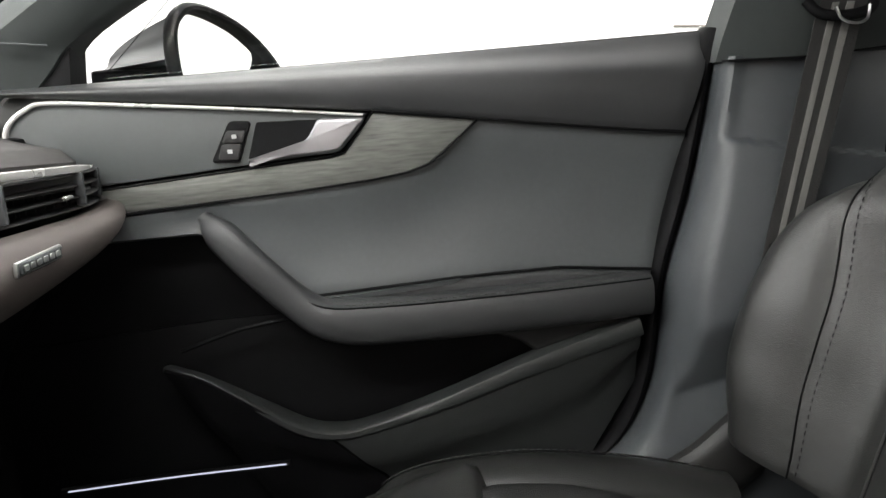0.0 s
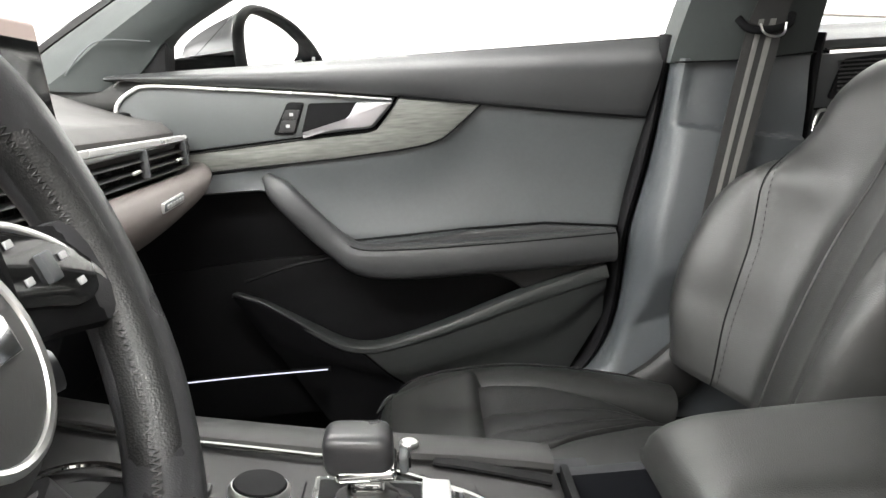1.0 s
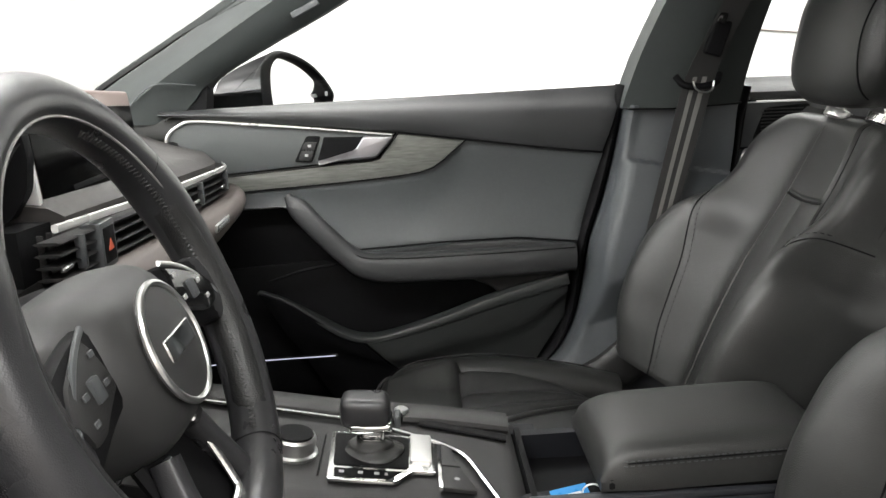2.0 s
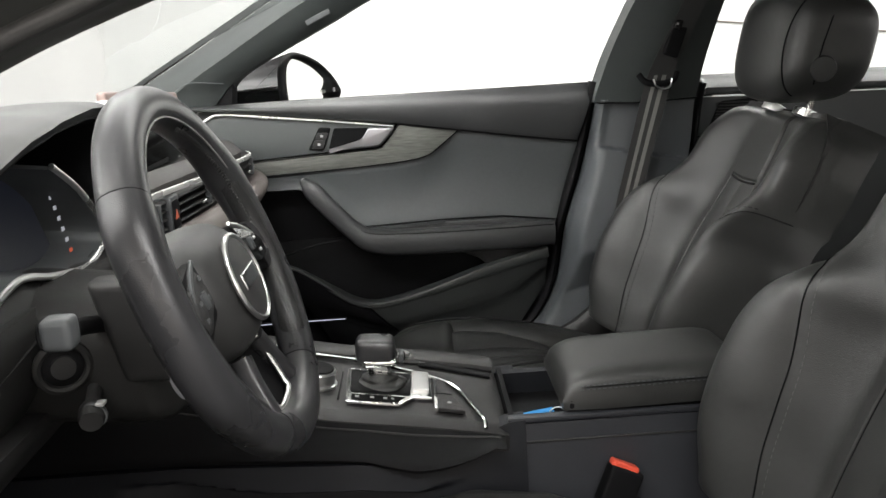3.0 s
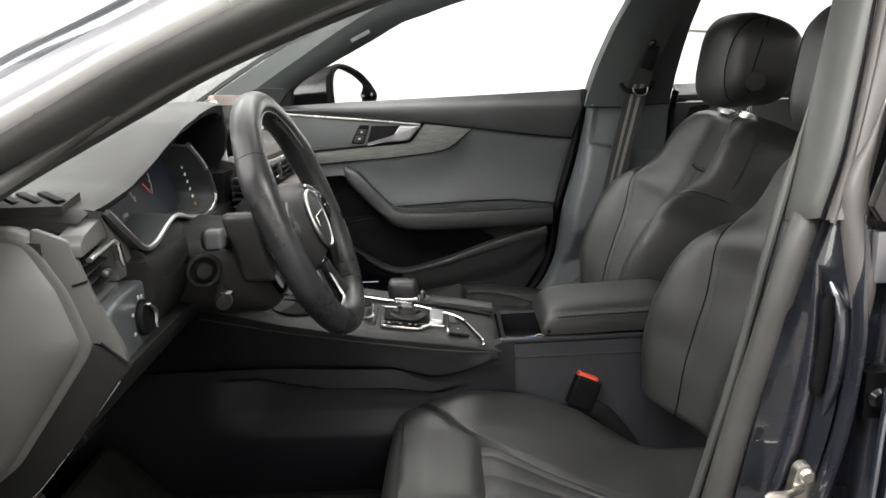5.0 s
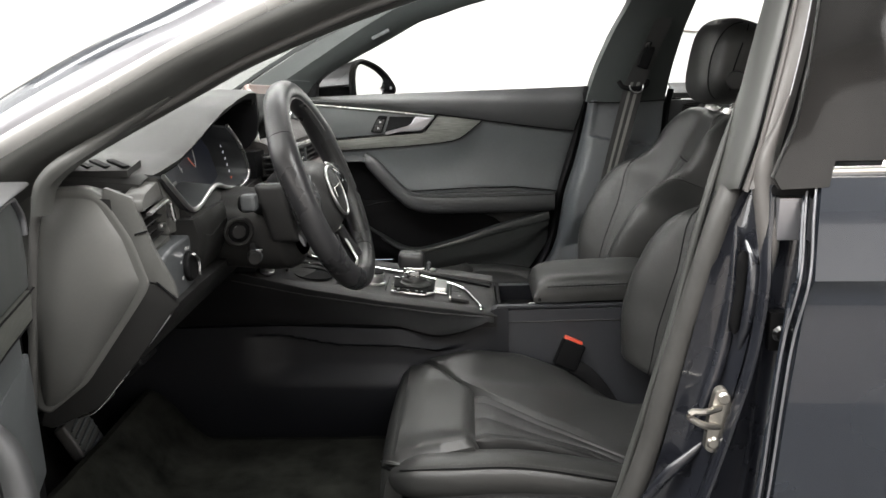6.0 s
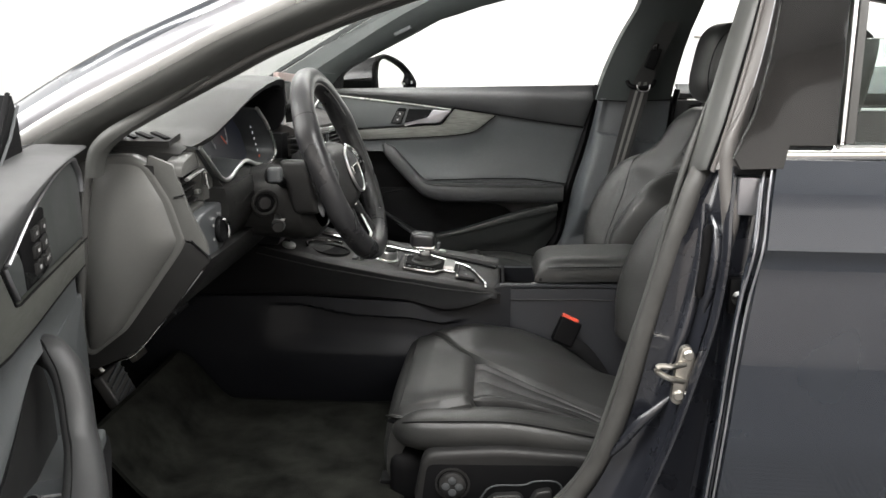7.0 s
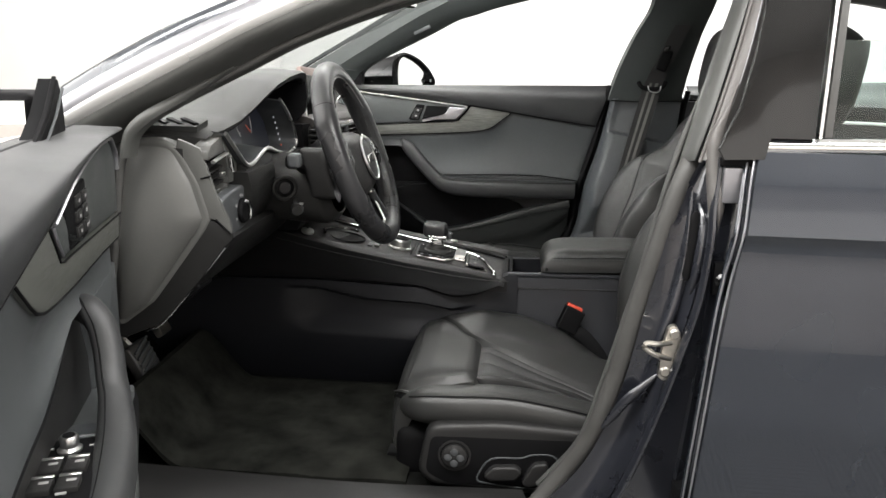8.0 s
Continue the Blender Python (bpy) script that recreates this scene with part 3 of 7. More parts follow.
flange = [(0.400, -0.825, 0.87), (0.394, -0.842, 0.80), (0.393, -0.85, 0.75), (0.384, -0.852, 0.66), (0.363, -0.852, 0.57), (0.336, -0.852, 0.47), (0.298, -0.848, 0.355), (0.25, -0.84, 0.24)]
shut = [(0.52, -0.82, 0.87), (0.5, -0.83, 0.79), (0.49, -0.835, 0.64), (0.475, -0.835, 0.48), (0.46, -0.835, 0.355), (0.45, -0.835, 0.24)]
part("post_face", ribbon(inner, ridge1, 40, (0.02, 0.06, 0), (0.006, 0.016, 0), 10), PAINT_IN, bpn, "dark glossy stamped metal")
part("post_flange", sweep(spline(flange, 44), 0.0065, 0.012, up=(0, 1, 0), n=10), PAINT_IN, bpn)
part("shut_face", ribbon(flange, shut, 40, (0.0, 0.05, 0), (0, 0.012, 0), 6), PAINT_IN, bpn)
for rib in ([(0.371, -0.800, 0.815), (0.370, -0.806, 0.76), (0.366, -0.812, 0.70), (0.354, -0.820, 0.64), (0.338, -0.826, 0.59), (0.322, -0.826, 0.55)],
            [(0.380, -0.812, 0.800), (0.386, -0.828, 0.775), (0.384, -0.836, 0.74), (0.379, -0.838, 0.70), (0.374, -0.832, 0.665)],
            [(0.340, -0.820, 0.528), (0.318, -0.821, 0.506), (0.296, -0.819, 0.482), (0.276, -0.814, 0.450), (0.262, -0.806, 0.425)]):
    part("stamped_rib", sweep(spline(rib, 18), [0.0085 * math.sin(math.pi * (i + 0.6) / 18.2) ** 0.5 for i in range(18)], [0.007 * math.sin(math.pi * (i + 0.6) / 18.2) ** 0.5 for i in range(18)], up=(0, 1, 0), n=10), PAINT_IN, bpn)
# near-black capsule stands for the shade in a stamped dent
part("dent_shade", sweep(spline([(0.374, -0.823, 0.79), (0.373, -0.828, 0.74), (0.367, -0.830, 0.685)], 14), [0.002] + [0.008] * 12 + [0.002], 0.004, up=(0, 1, 0), n=10), PLASTIC_DARK, bpn)
lin_a = [(0.398, -0.700, 0.975), (0.376, -0.720, 0.915), (0.357, -0.734, 0.857), (0.34, -0.74, 0.79), (0.318, -0.74, 0.68), (0.296, -0.74, 0.59), (0.268, -0.74, 0.48), (0.235, -0.74, 0.37), (0.17, -0.73, 0.275)]
part("post_lining", ribbon(lin_a, [(x + 0.10, y + 0.045, z) for x, y, z in lin_a], 30, (0.02, -0.02, 0), (-0.006, 0.008, 0), 8), PLASTIC_GREY, bpn, "grey pillar lining")
part("lining_bead", sweep(spline([(x - 0.003, y - 0.004, z) for x, y, z in lin_a], 44), [0.001 + 0.004 * ease(0, 10, i) for i in range(44)], [0.001 + 0.006 * ease(0, 10, i) for i in range(44)], up=(0, 1, 0), n=10), POST_TRIM, bpn)
# three bands of the upper post: inner lining, outer strip, bright edge
band_a = [(0.484, -0.585, 1.20), (0.457, -0.621, 1.141), (0.432, -0.655, 1.081), (0.410, -0.682, 1.022), (0.392, -0.701, 0.963), (0.376, -0.712, 0.903), (0.362, -0.716, 0.845)]
band_b = [(0.475, -0.684, 1.20), (0.459, -0.707, 1.144), (0.442, -0.731, 1.088), (0.425, -0.754, 1.032), (0.407, -0.776, 0.976), (0.390, -0.794, 0.920), (0.372, -0.800, 0.862)]
band_c = [(0.466, -0.765, 1.20), (0.457, -0.772, 1.144), (0.449, -0.779, 1.088), (0.439, -0.788, 1.032), (0.425, -0.800, 0.976), (0.407, -0.815, 0.920), (0.392, -0.828, 0.868)]
part("post_upper_trim", ribbon(band_a, [(x - 0.002, y + 0.003, z) for x, y, z in band_b], 36, (0.012, 0.014, 0), (-0.010, -0.008, 0), 10, 0.004), POST_TRIM, bpn, "worn grey upper post trim")
part("post_outer_trim", ribbon([(x + 0.002, y - 0.002, z) for x, y, z in band_b], band_c, 36, (0.02, 0.02, 0), (-0.007, -0.004, 0), 10), POST_OUTER, bpn, "beige-grey outer post strip")
part("strip_ridge", sweep(spline([((b[0] + c[0]) / 2 - 0.008, (b[1] + c[1]) / 2 - 0.004, b[2]) for b, c in zip(band_b, band_c)], 40), 0.003, 0.003, up=(0, 1, 0), n=8), POST_OUTER, bpn)
part("strip_joint", sweep(spline([(x - 0.001, y - 0.001, z) for x, y, z in band_b], 40), 0.0016, n=6), PLASTIC_DARK, bpn)
part("strip_backing", ribbon([(x + 0.004, y + 0.010, z) for x, y, z in band_c], [(x + 0.080, y + 0.020, z) for x, y, z in band_c], 30, (0, 0.01, 0), nv=3), PLASTIC_DARK, bpn)
part("strip_edge", sweep(spline([(x - 0.002, y - 0.002, z) for x, y, z in band_c], 40), 0.0010, n=6), PILLAR_OUT, bpn)
elbow = spline([(0.420, -0.806, 0.975), (0.408, -0.812, 0.940), (0.396, -0.814, 0.905), (0.394, -0.818, 0.872), (0.396, -0.828, 0.838), (0.398, -0.838, 0.802), (0.396, -0.844, 0.768), (0.394, -0.847, 0.74)], 26)
part("post_elbow", sweep(elbow, [0.002 + 0.011 * ease(1, 10, i) - 0.009 * ease(16, 25, i) for i in range(26)], [0.002 + 0.013 * ease(1, 10, i) - 0.011 * ease(16, 25, i) for i in range(26)], up=(0, 1, 0), n=14), POST_OUTER, bpn, "worn elbow at the foot of the strip")
seal_path = [(0.470, -0.640, 1.17), (0.445, -0.670, 1.08), (0.418, -0.700, 0.97), (0.395, -0.735, 0.89), (0.362, -0.775, 0.835), (0.336, -0.782, 0.745), (0.308, -0.782, 0.63), (0.280, -0.780, 0.50),
             (0.25, -0.775, 0.40), (0.20, -0.768, 0.310), (0.12, -0.785, 0.225), (0.0, -0.80, 0.195), (-0.25, -0.80, 0.185), (-0.48, -0.80, 0.185), (-0.625, -0.775, 0.25), (-0.606, -0.757, 0.42), (-0.580, -0.755, 0.59), (-0.560, -0.755, 0.72), (-0.542, -0.752, 0.83),
             (-0.515, -0.742, 0.885), (-0.46, -0.725, 0.922), (-0.36, -0.708, 0.974), (-0.26, -0.693, 1.026), (-0.08, -0.663, 1.098), (0.16, -0.625, 1.168), (0.34, -0.61, 1.205), (0.44, -0.62, 1.21)]
thick = [0.016 - 0.010 * ease(60, 70, i) + 0.008 * ease(156, 168, i) for i in range(170)]
part("rubber_seal", sweep(spline(seal_path, 170), thick, thick, up=(0, 1, 0), n=12, closed=True), RUBBER, bpn, "thick black rubber door seal")
striker = thing("door_striker", (0.345, -0.83, 0.576), "bright zinc door striker with two screws", "door striker")
part("plate", prism(rounded([(0.334, 0.534), (0.346, 0.528), (0.362, 0.556), (0.366, 0.600), (0.356, 0.620), (0.344, 0.616), (0.337, 0.58)], 0.010), -0.838, -0.850, bevel=0.003), STEEL, striker)
part("loop", sweep(spline([(0.350, -0.848, 0.592), (0.328, -0.864, 0.594), (0.311, -0.868, 0.596), (0.309, -0.868, 0.588), (0.328, -0.864, 0.576), (0.350, -0.848, 0.566)], 20), 0.0046, n=8), STEEL, striker)
for xx, zz in ((0.344, 0.545), (0.354, 0.606)):
    part("screw", lathe([(0.008, 0), (0.0085, 0.002), (0.006, 0.005)], facing((xx, -0.849, zz), (0, -1, 0)), 12), STEEL, striker)
stop = thing("rubber_stop", (0.405, -0.86, 0.696), "round black rubber stop on the pillar", "rubber stop")
part("base", box((0.412, -0.850, 0.696), (0.024, 0.016, 0.05), 0.004), PLASTIC_DARK, stop)
part("bump", lathe([(0.010, 0), (0.011, 0.006), (0.007, 0.010)], facing((0.412, -0.858, 0.696), (0, -1, 0)), 14), GLOSS, stop)
hinge = thing("hinge_bracket", (0.35, -0.85, 0.33), "black lower hinge bracket with a bolt", "hinge")
part("bracket", box((0.385, -0.862, 0.335), (0.03, 0.03, 0.06), 0.004), PLASTIC_DARK, hinge)
part("bolt", lathe([(0.008, 0), (0.008, 0.004), (0.004, 0.006)], facing((0.385, -0.878, 0.335), (0, -1, 0)), 6), STEEL, hinge)


# ---------------------------------------------------------------- doors
def car_door(root, mp, extras, driver=False):
    """The front door in its own frame: x along the car, w inwards from the trim plane, z up; mp maps it into the cabin."""
    def put(name, bm, material, parent=root, label="", angle=38):
        return part(name, mapped(bm, mp), material, parent, label, angle)
    edge = [(0.398, 0.902), (0.352, 0.776), (0.334, 0.69), (0.302, 0.58), (0.282, 0.44), (0.245, 0.355), (0.195, 0.312), (0.13, 0.285)]
    rear = [(p[0], p[1]) for p in spline([(a, b, 0) for a, b in edge], 22)]
    carrier = put("carrier", prism(rear + [(-0.58, 0.285), (-0.58, 0.80), (-0.50, 0.892)], -0.085, -0.050, bevel=0.006), PLASTIC_DARK)
    # soft middle panel, dished
    def dish(u, v):
        x = -0.42 + 0.79 * u
        top = curve([-0.42, -0.01, 0.03, 0.079, 0.36], [0.73, 0.758, 0.783, 0.820, 0.779], x)
        bot = curve([-0.42, -0.28, -0.16, 0.18, 0.31], [0.70, 0.70, 0.600, 0.602, 0.588], x)
        if driver:
            bot = curve([-0.42, -0.245, -0.215, -0.15, -0.05, 0.0, 0.063, 0.123, 0.31], [0.68, 0.690, 0.700, 0.702, 0.667, 0.654, 0.647, 0.638, 0.60], x)
        z = bot + (top - bot) * v
        xe = x - 0.062 * max(u - 0.5, 0) * 2 * (1 - v)
        return (xe, 0.004 - 0.016 * math.sin(math.pi * v) * ease(0, 0.5, u), z)
    put("middle_panel", sheet(dish, 60, 14, (0, -0.03, 0), 0.004, 0.02), VINYL_DOOR, root, "smooth dark grey leatherette panel")
    arch = lambda x: 0.017 * math.sin(math.pi * min(max((x + 0.47) / 0.41, 0), 1)) if driver else 0.0
    # padded rail under the window
    def rail(u, v):
        x = -0.50 + 0.90 * u
        top = 0.896 + 0.012 * u
        bot = curve([-0.50, -0.47, -0.33, -0.194, -0.058, 0.075, 0.217, 0.36], [0.888, 0.886, 0.870, 0.855, 0.8385, 0.8175, 0.797, 0.779], x) + arch(x)
        z = bot + (top - bot) * v
        xe = x - 0.042 * (1 - v) * ease(0.6, 1, u)
        w = 0.012 + 0.010 * math.sin(math.pi * min(v * 1.1, 1)) - 0.022 * ease(0.6, 1.0, v) * ease(0.0, 0.25, u) - (0.034 * ease(0.55, 1.0, v) if driver else 0.0)
        return (xe, w, z)
    put("window_rail", sheet(rail, 70, 16, (0, -0.03, 0), 0.004, 0.015), VINYL, root, "padded dark grey window rail")
    out = -0.034 if driver else 0.0
    put("window_wiper", sweep(spline([(-0.50, -0.016 + out, 0.894), (-0.05, -0.020 + out, 0.900), (0.398, -0.022 + out, 0.907)], 20), 0.005, 0.003), PLASTIC_DARK)
    # insert behind the handle, chrome line, brushed sweep
    insert = [(-0.43, 0.878), (-0.33, 0.868), (-0.194, 0.853), (-0.060, 0.836), (-0.098, 0.792), (-0.155, 0.787), (-0.333, 0.776), (-0.484, 0.767), (-0.494, 0.80), (-0.492, 0.840), (-0.478, 0.862), (-0.455, 0.874)]
    panel = put("handle_panel", prism([(x, z + (arch(x) if z > 0.82 else 0.0)) for x, z in insert], -0.02, 0.006, bevel=0.003), INSERT_GREY, root, "smooth grey insert behind the handle")
    line = [(-0.494, 0.008, 0.830), (-0.486, 0.009, 0.854), (-0.464, 0.009, 0.871), (-0.435, 0.010, 0.8775), (-0.33, 0.011, 0.8665), (-0.194, 0.011, 0.851), (-0.065, 0.011, 0.8345)]
    line = [(x, w, z + arch(x)) for x, w, z in line]
    # far strip is paler than the near one, standing for light its chrome catches
    put("chrome_strip", sweep(spline(line, 30), 0.004, [0.0032] * 10 + [0.0032 - 0.0002 * i * 0.4 for i in range(20)], up=(0, 0, 1), n=8), SATIN if driver else WHITE_TRIM, root, "thin bright chrome line")
    if not driver:
        edge2 = spline([(-0.49, 0.006, 0.880), (-0.475, 0.012, 0.889), (-0.44, 0.014, 0.886)], 10)
        put("chrome_corner", sweep(edge2, 0.003, n=6), BRIGHT, root)
    lowdec = [(-0.50, 0.728), (-0.341, 0.7385), (-0.156, 0.746), (-0.06, 0.7525), (-0.015, 0.758), (0.012, 0.766), (0.031, 0.779), (0.079, 0.8175)]
    lowdec[0] = (-0.47, 0.730)
    sweepdec = lowdec + [(0.0, 0.8285), (-0.054, 0.8365), (-0.092, 0.789), (-0.110, 0.7855), (-0.155, 0.7835), (-0.333, 0.7725), (-0.483, 0.763)]
    inlay = put("inlay", prism(sweepdec, -0.02, 0.008, bevel=0.003), BRUSHED, root, "brushed grey-green inlay sweep")

    def groove(points, w, r=0.0016):
        put("joint", sweep([(x, w, z) for x, z in points], r, n=6), PLASTIC_DARK, inlay)
    groove([(x + 0.001, z - 0.001) for x, z in lowdec], 0.0065)
    groove([(-0.052, 0.8375), (-0.093, 0.788), (-0.110, 0.7845), (-0.155, 0.7825), (-0.333, 0.7715), (-0.50, 0.761)], 0.008, 0.0014)
    groove([(-0.054, 0.839), (0.0, 0.831), (0.078, 0.819), (0.217, 0.798), (0.358, 0.7785)], 0.011, 0.0024)
    # lock switch, dark plate for the shade behind the handle, then the handle
    lock = put("lock_switch", prism(rounded([(-0.230, 0.840), (-0.203, 0.838), (-0.223, 0.787), (-0.257, 0.790)], 0.006), 0.0, 0.010, bevel=0.002), PLASTIC_DARK, root, "two-part lock switch")
    for a, b in ((0.828, 0.815), (0.812, 0.795)):
        x0 = -0.240 if b > 0.8 else -0.247
        put("key", prism(rounded([(x0 + 0.006, a), (x0 + 0.030, a - 0.001), (x0 + 0.024, b - 0.003), (x0 - 0.001, b - 0.002)], 0.003), 0.009, 0.0125, bevel=0.001), PLASTIC, lock)
        put("symbol", box((x0 + 0.015, 0.0128, (a + b) / 2 - 0.001), (0.006, 0.001, 0.005), 0.0003, 1), DIM, lock)
    put("recess_shade", prism(rounded([(-0.197, 0.836), (-0.117, 0.833), (-0.142, 0.806), (-0.212, 0.790)], 0.004), -0.01, 0.0085), PLASTIC_DARK, root, "raised dark plate for the shaded hollow behind the handle")
    arm = [(-0.213, 0.786), (-0.150, 0.802), (-0.135, 0.812), (-0.121, 0.834), (-0.062, 0.832), (-0.070, 0.820), (-0.096, 0.793), (-0.105, 0.7905), (-0.15, 0.789)]
    handle = put("door_handle", prism(rounded(arm, 0.005), 0.004 if driver else 0.006, 0.0095 if driver else 0.020, bevel=0.003 if driver else 0.005, seg=3), INSERT_GREY if driver else SATIN, root, "flush dark pull handle" if driver else "satin chrome pull handle")
    if driver:
        put("handle_edge", sweep([(-0.062, 0.010, 0.833), (-0.071, 0.0105, 0.819), (-0.094, 0.010, 0.794)], 0.0016, 0.003, up=(0, 1, 0), n=8), SATIN, handle)
    # armrest with its rising grip
    if not driver:
        path = spline([(-0.272, 0.008, 0.722), (-0.254, 0.024, 0.702), (-0.212, 0.036, 0.655), (-0.165, 0.038, 0.606), (-0.125, 0.037, 0.580), (-0.05, 0.034, 0.571), (0.10, 0.030, 0.568), (0.22, 0.024, 0.567), (0.298, 0.015, 0.566)], 64)
        k = len(path)
        ra = [0.012 + 0.002 * ease(0, 0.12, i / k) + 0.012 * ease(0.30, 0.5, i / k) for i in range(k)]
        rb = [0.009 + 0.012 * ease(0, 0.15, i / k) + 0.009 * ease(0.35, 0.6, i / k) for i in range(k)]
        arm = put("armrest", sweep(path, [b for b in rb], [a for a in ra], up=(0, 1, 0), n=20, power=2.8), VINYL, root, "padded dark grey armrest rising to a grip")
        seam = [(p.x, p.y + ra[i] - 0.006, p.z + rb[i] * 0.78) for i, p in enumerate(path)][14:]
        put("seam", sweep(seam, 0.0013, n=5), PLASTIC_DARK, arm)
        put("stitching", dashes([(x, w - 0.002, z + 0.004) for x, w, z in seam[20:-4]], 0.005, 0.0035, 0.0008, up=(0, 1, 0)), STITCH, arm)
        put("armrest_top", prism([(-0.150, 0.606), (0.04, 0.610), (0.18, 0.609), (0.305, 0.593), (0.302, 0.565), (-0.12, 0.565)], -0.02, 0.016, bevel=0.006, seg=3), VINYL, arm)
        put("top_joint", sweep([(-0.152, 0.0100, 0.607), (0.04, 0.0105, 0.6125), (0.18, 0.009, 0.6115), (0.308, 0.008, 0.5955)], 0.0022, n=6), PLASTIC_DARK, arm)
        put("switch_rail", prism(rounded([(-0.140, 0.604), (0.045, 0.6115), (0.030, 0.606), (-0.125, 0.598)], 0.002), 0.0, 0.019, bevel=0.001), PLASTIC_GREY, arm, "grey switch rail")
        put("window_switch", prism(rounded([(-0.105, 0.594), (-0.040, 0.598), (-0.055, 0.588), (-0.098, 0.586)], 0.003), 0.02, 0.040, bevel=0.002), GLOSS, arm)
    # lower panel with pocket, its back near black for the shade inside
    low = [(-0.58, 0.56), (-0.30, 0.575), (-0.18, 0.575), (-0.10, 0.545), (0.10, 0.545), (0.292, 0.55), (0.284, 0.45), (0.245, 0.355), (0.195, 0.312), (0.13, 0.285), (-0.58, 0.285)]
    put("lower_panel", prism(low, -0.060, -0.045, bevel=0.004), PLASTIC_DARK, root, "moulded lower panel, near black for the shade in the pocket")
    put("armrest_apron", prism([(0.10, 0.54), (0.298, 0.555), (0.286, 0.532), (0.140, 0.497), (0.118, 0.515), (0.08, 0.532), (-0.02, 0.540), (-0.02, 0.55)], -0.03, 0.018, bevel=0.010, seg=3), PLASTIC, root)
    # pocket lip: a bent ledge
    lip = spline([(-0.345, 0.010, 0.538), (-0.325, 0.020, 0.534), (-0.289, 0.026, 0.519), (-0.219, 0.030, 0.472), (-0.178, 0.032, 0.446), (-0.140, 0.032, 0.434), (-0.092, 0.030, 0.435), (0.012, 0.027, 0.458), (0.133, 0.022, 0.492), (0.284, 0.014, 0.528)], 60)
    put("pocket_lip", sweep([p - Vector((0, 0, 0.006)) for p in lip], [0.004 + 0.003 * ease(-0.30, -0.16, p.x) + 0.007 * ease(-0.15, 0.20, p.x) for p in lip], [0.008 + 0.012 * ease(-0.33, -0.18, p.x) for p in lip], up=(0, 1, 0), n=14, power=4.0), DOOR_LOW, root, "raised dark grey pocket edge")
    def skirt(u, v):
        p = lip[round(u * (len(lip) - 1))]
        zb = curve([-0.6, -0.2, -0.1, 0.13, 0.2, 0.284], [0.285, 0.285, 0.285, 0.285, 0.312, 0.435], p.x)
        return (p.x + 0.13 * v * ease(0.05, -0.15, p.x), p.y + 0.018 - 0.030 * v - 0.012 * ease(0.35, 0.5, v), p.z - 0.004 + (zb - p.z) * v)
    whole = lip
    # forward end of the skirt is near black, standing for shade under the dash
    for name, material, label in (("pocket_front", DOOR_LOW, "moulded dark grey pocket front with a crease"), ("pocket_end_shaded", PLASTIC_DARK, "")):
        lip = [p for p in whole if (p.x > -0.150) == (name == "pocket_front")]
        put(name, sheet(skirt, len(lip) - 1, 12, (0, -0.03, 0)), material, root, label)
    if not driver:
        put("opening_line", sweep(spline([(-0.33, -0.004, 0.548), (-0.25, -0.003, 0.570), (-0.18, -0.002, 0.578)], 10), 0.003, n=6), PLASTIC_DARK, root)
    if extras:
        extras(put, root)
    return carrier


def far_map(v):
    return Vector((v[0], 0.664 + 0.09 * v[0] - v[1], v[2]))


far_door = thing("car_door", (-0.5, 0.63, 0.3), "closed dark grey car door with brushed inlay and chrome handle", "car door", "car doors")
car_door(far_door, far_map, None)
led = thing("light_strip", (-0.34, 0.59, 0.39), "thin cool white ambient light strip in the footwell", "light strip")
part("diffuser", sweep(spline([(-0.46, 0.545, 0.411), (-0.33, 0.556, 0.413), (-0.196, 0.562, 0.414)], 16), 0.0012, 0.0010, n=8), LED, led)
part("backing", sweep(spline([(-0.47, 0.551, 0.409), (-0.33, 0.562, 0.411), (-0.192, 0.568, 0.412)], 16), 0.005, 0.005, n=8), PLASTIC_DARK, led)

# the open door: swung about its hinge
HINGE, SWING = Vector((-0.655, -0.827, 0)), 67.4
turn = Matrix.Rotation(radians(-SWING), 3, "Z")


def near_map(v):
    p = Vector((v[0] - 0.073, -(0.738 + 0.07 * v[0]) + v[1], v[2]))
    q = HINGE + turn @ (Vector((p.x, p.y, 0)) - HINGE)
    return Vector((q.x, q.y, v[2]))


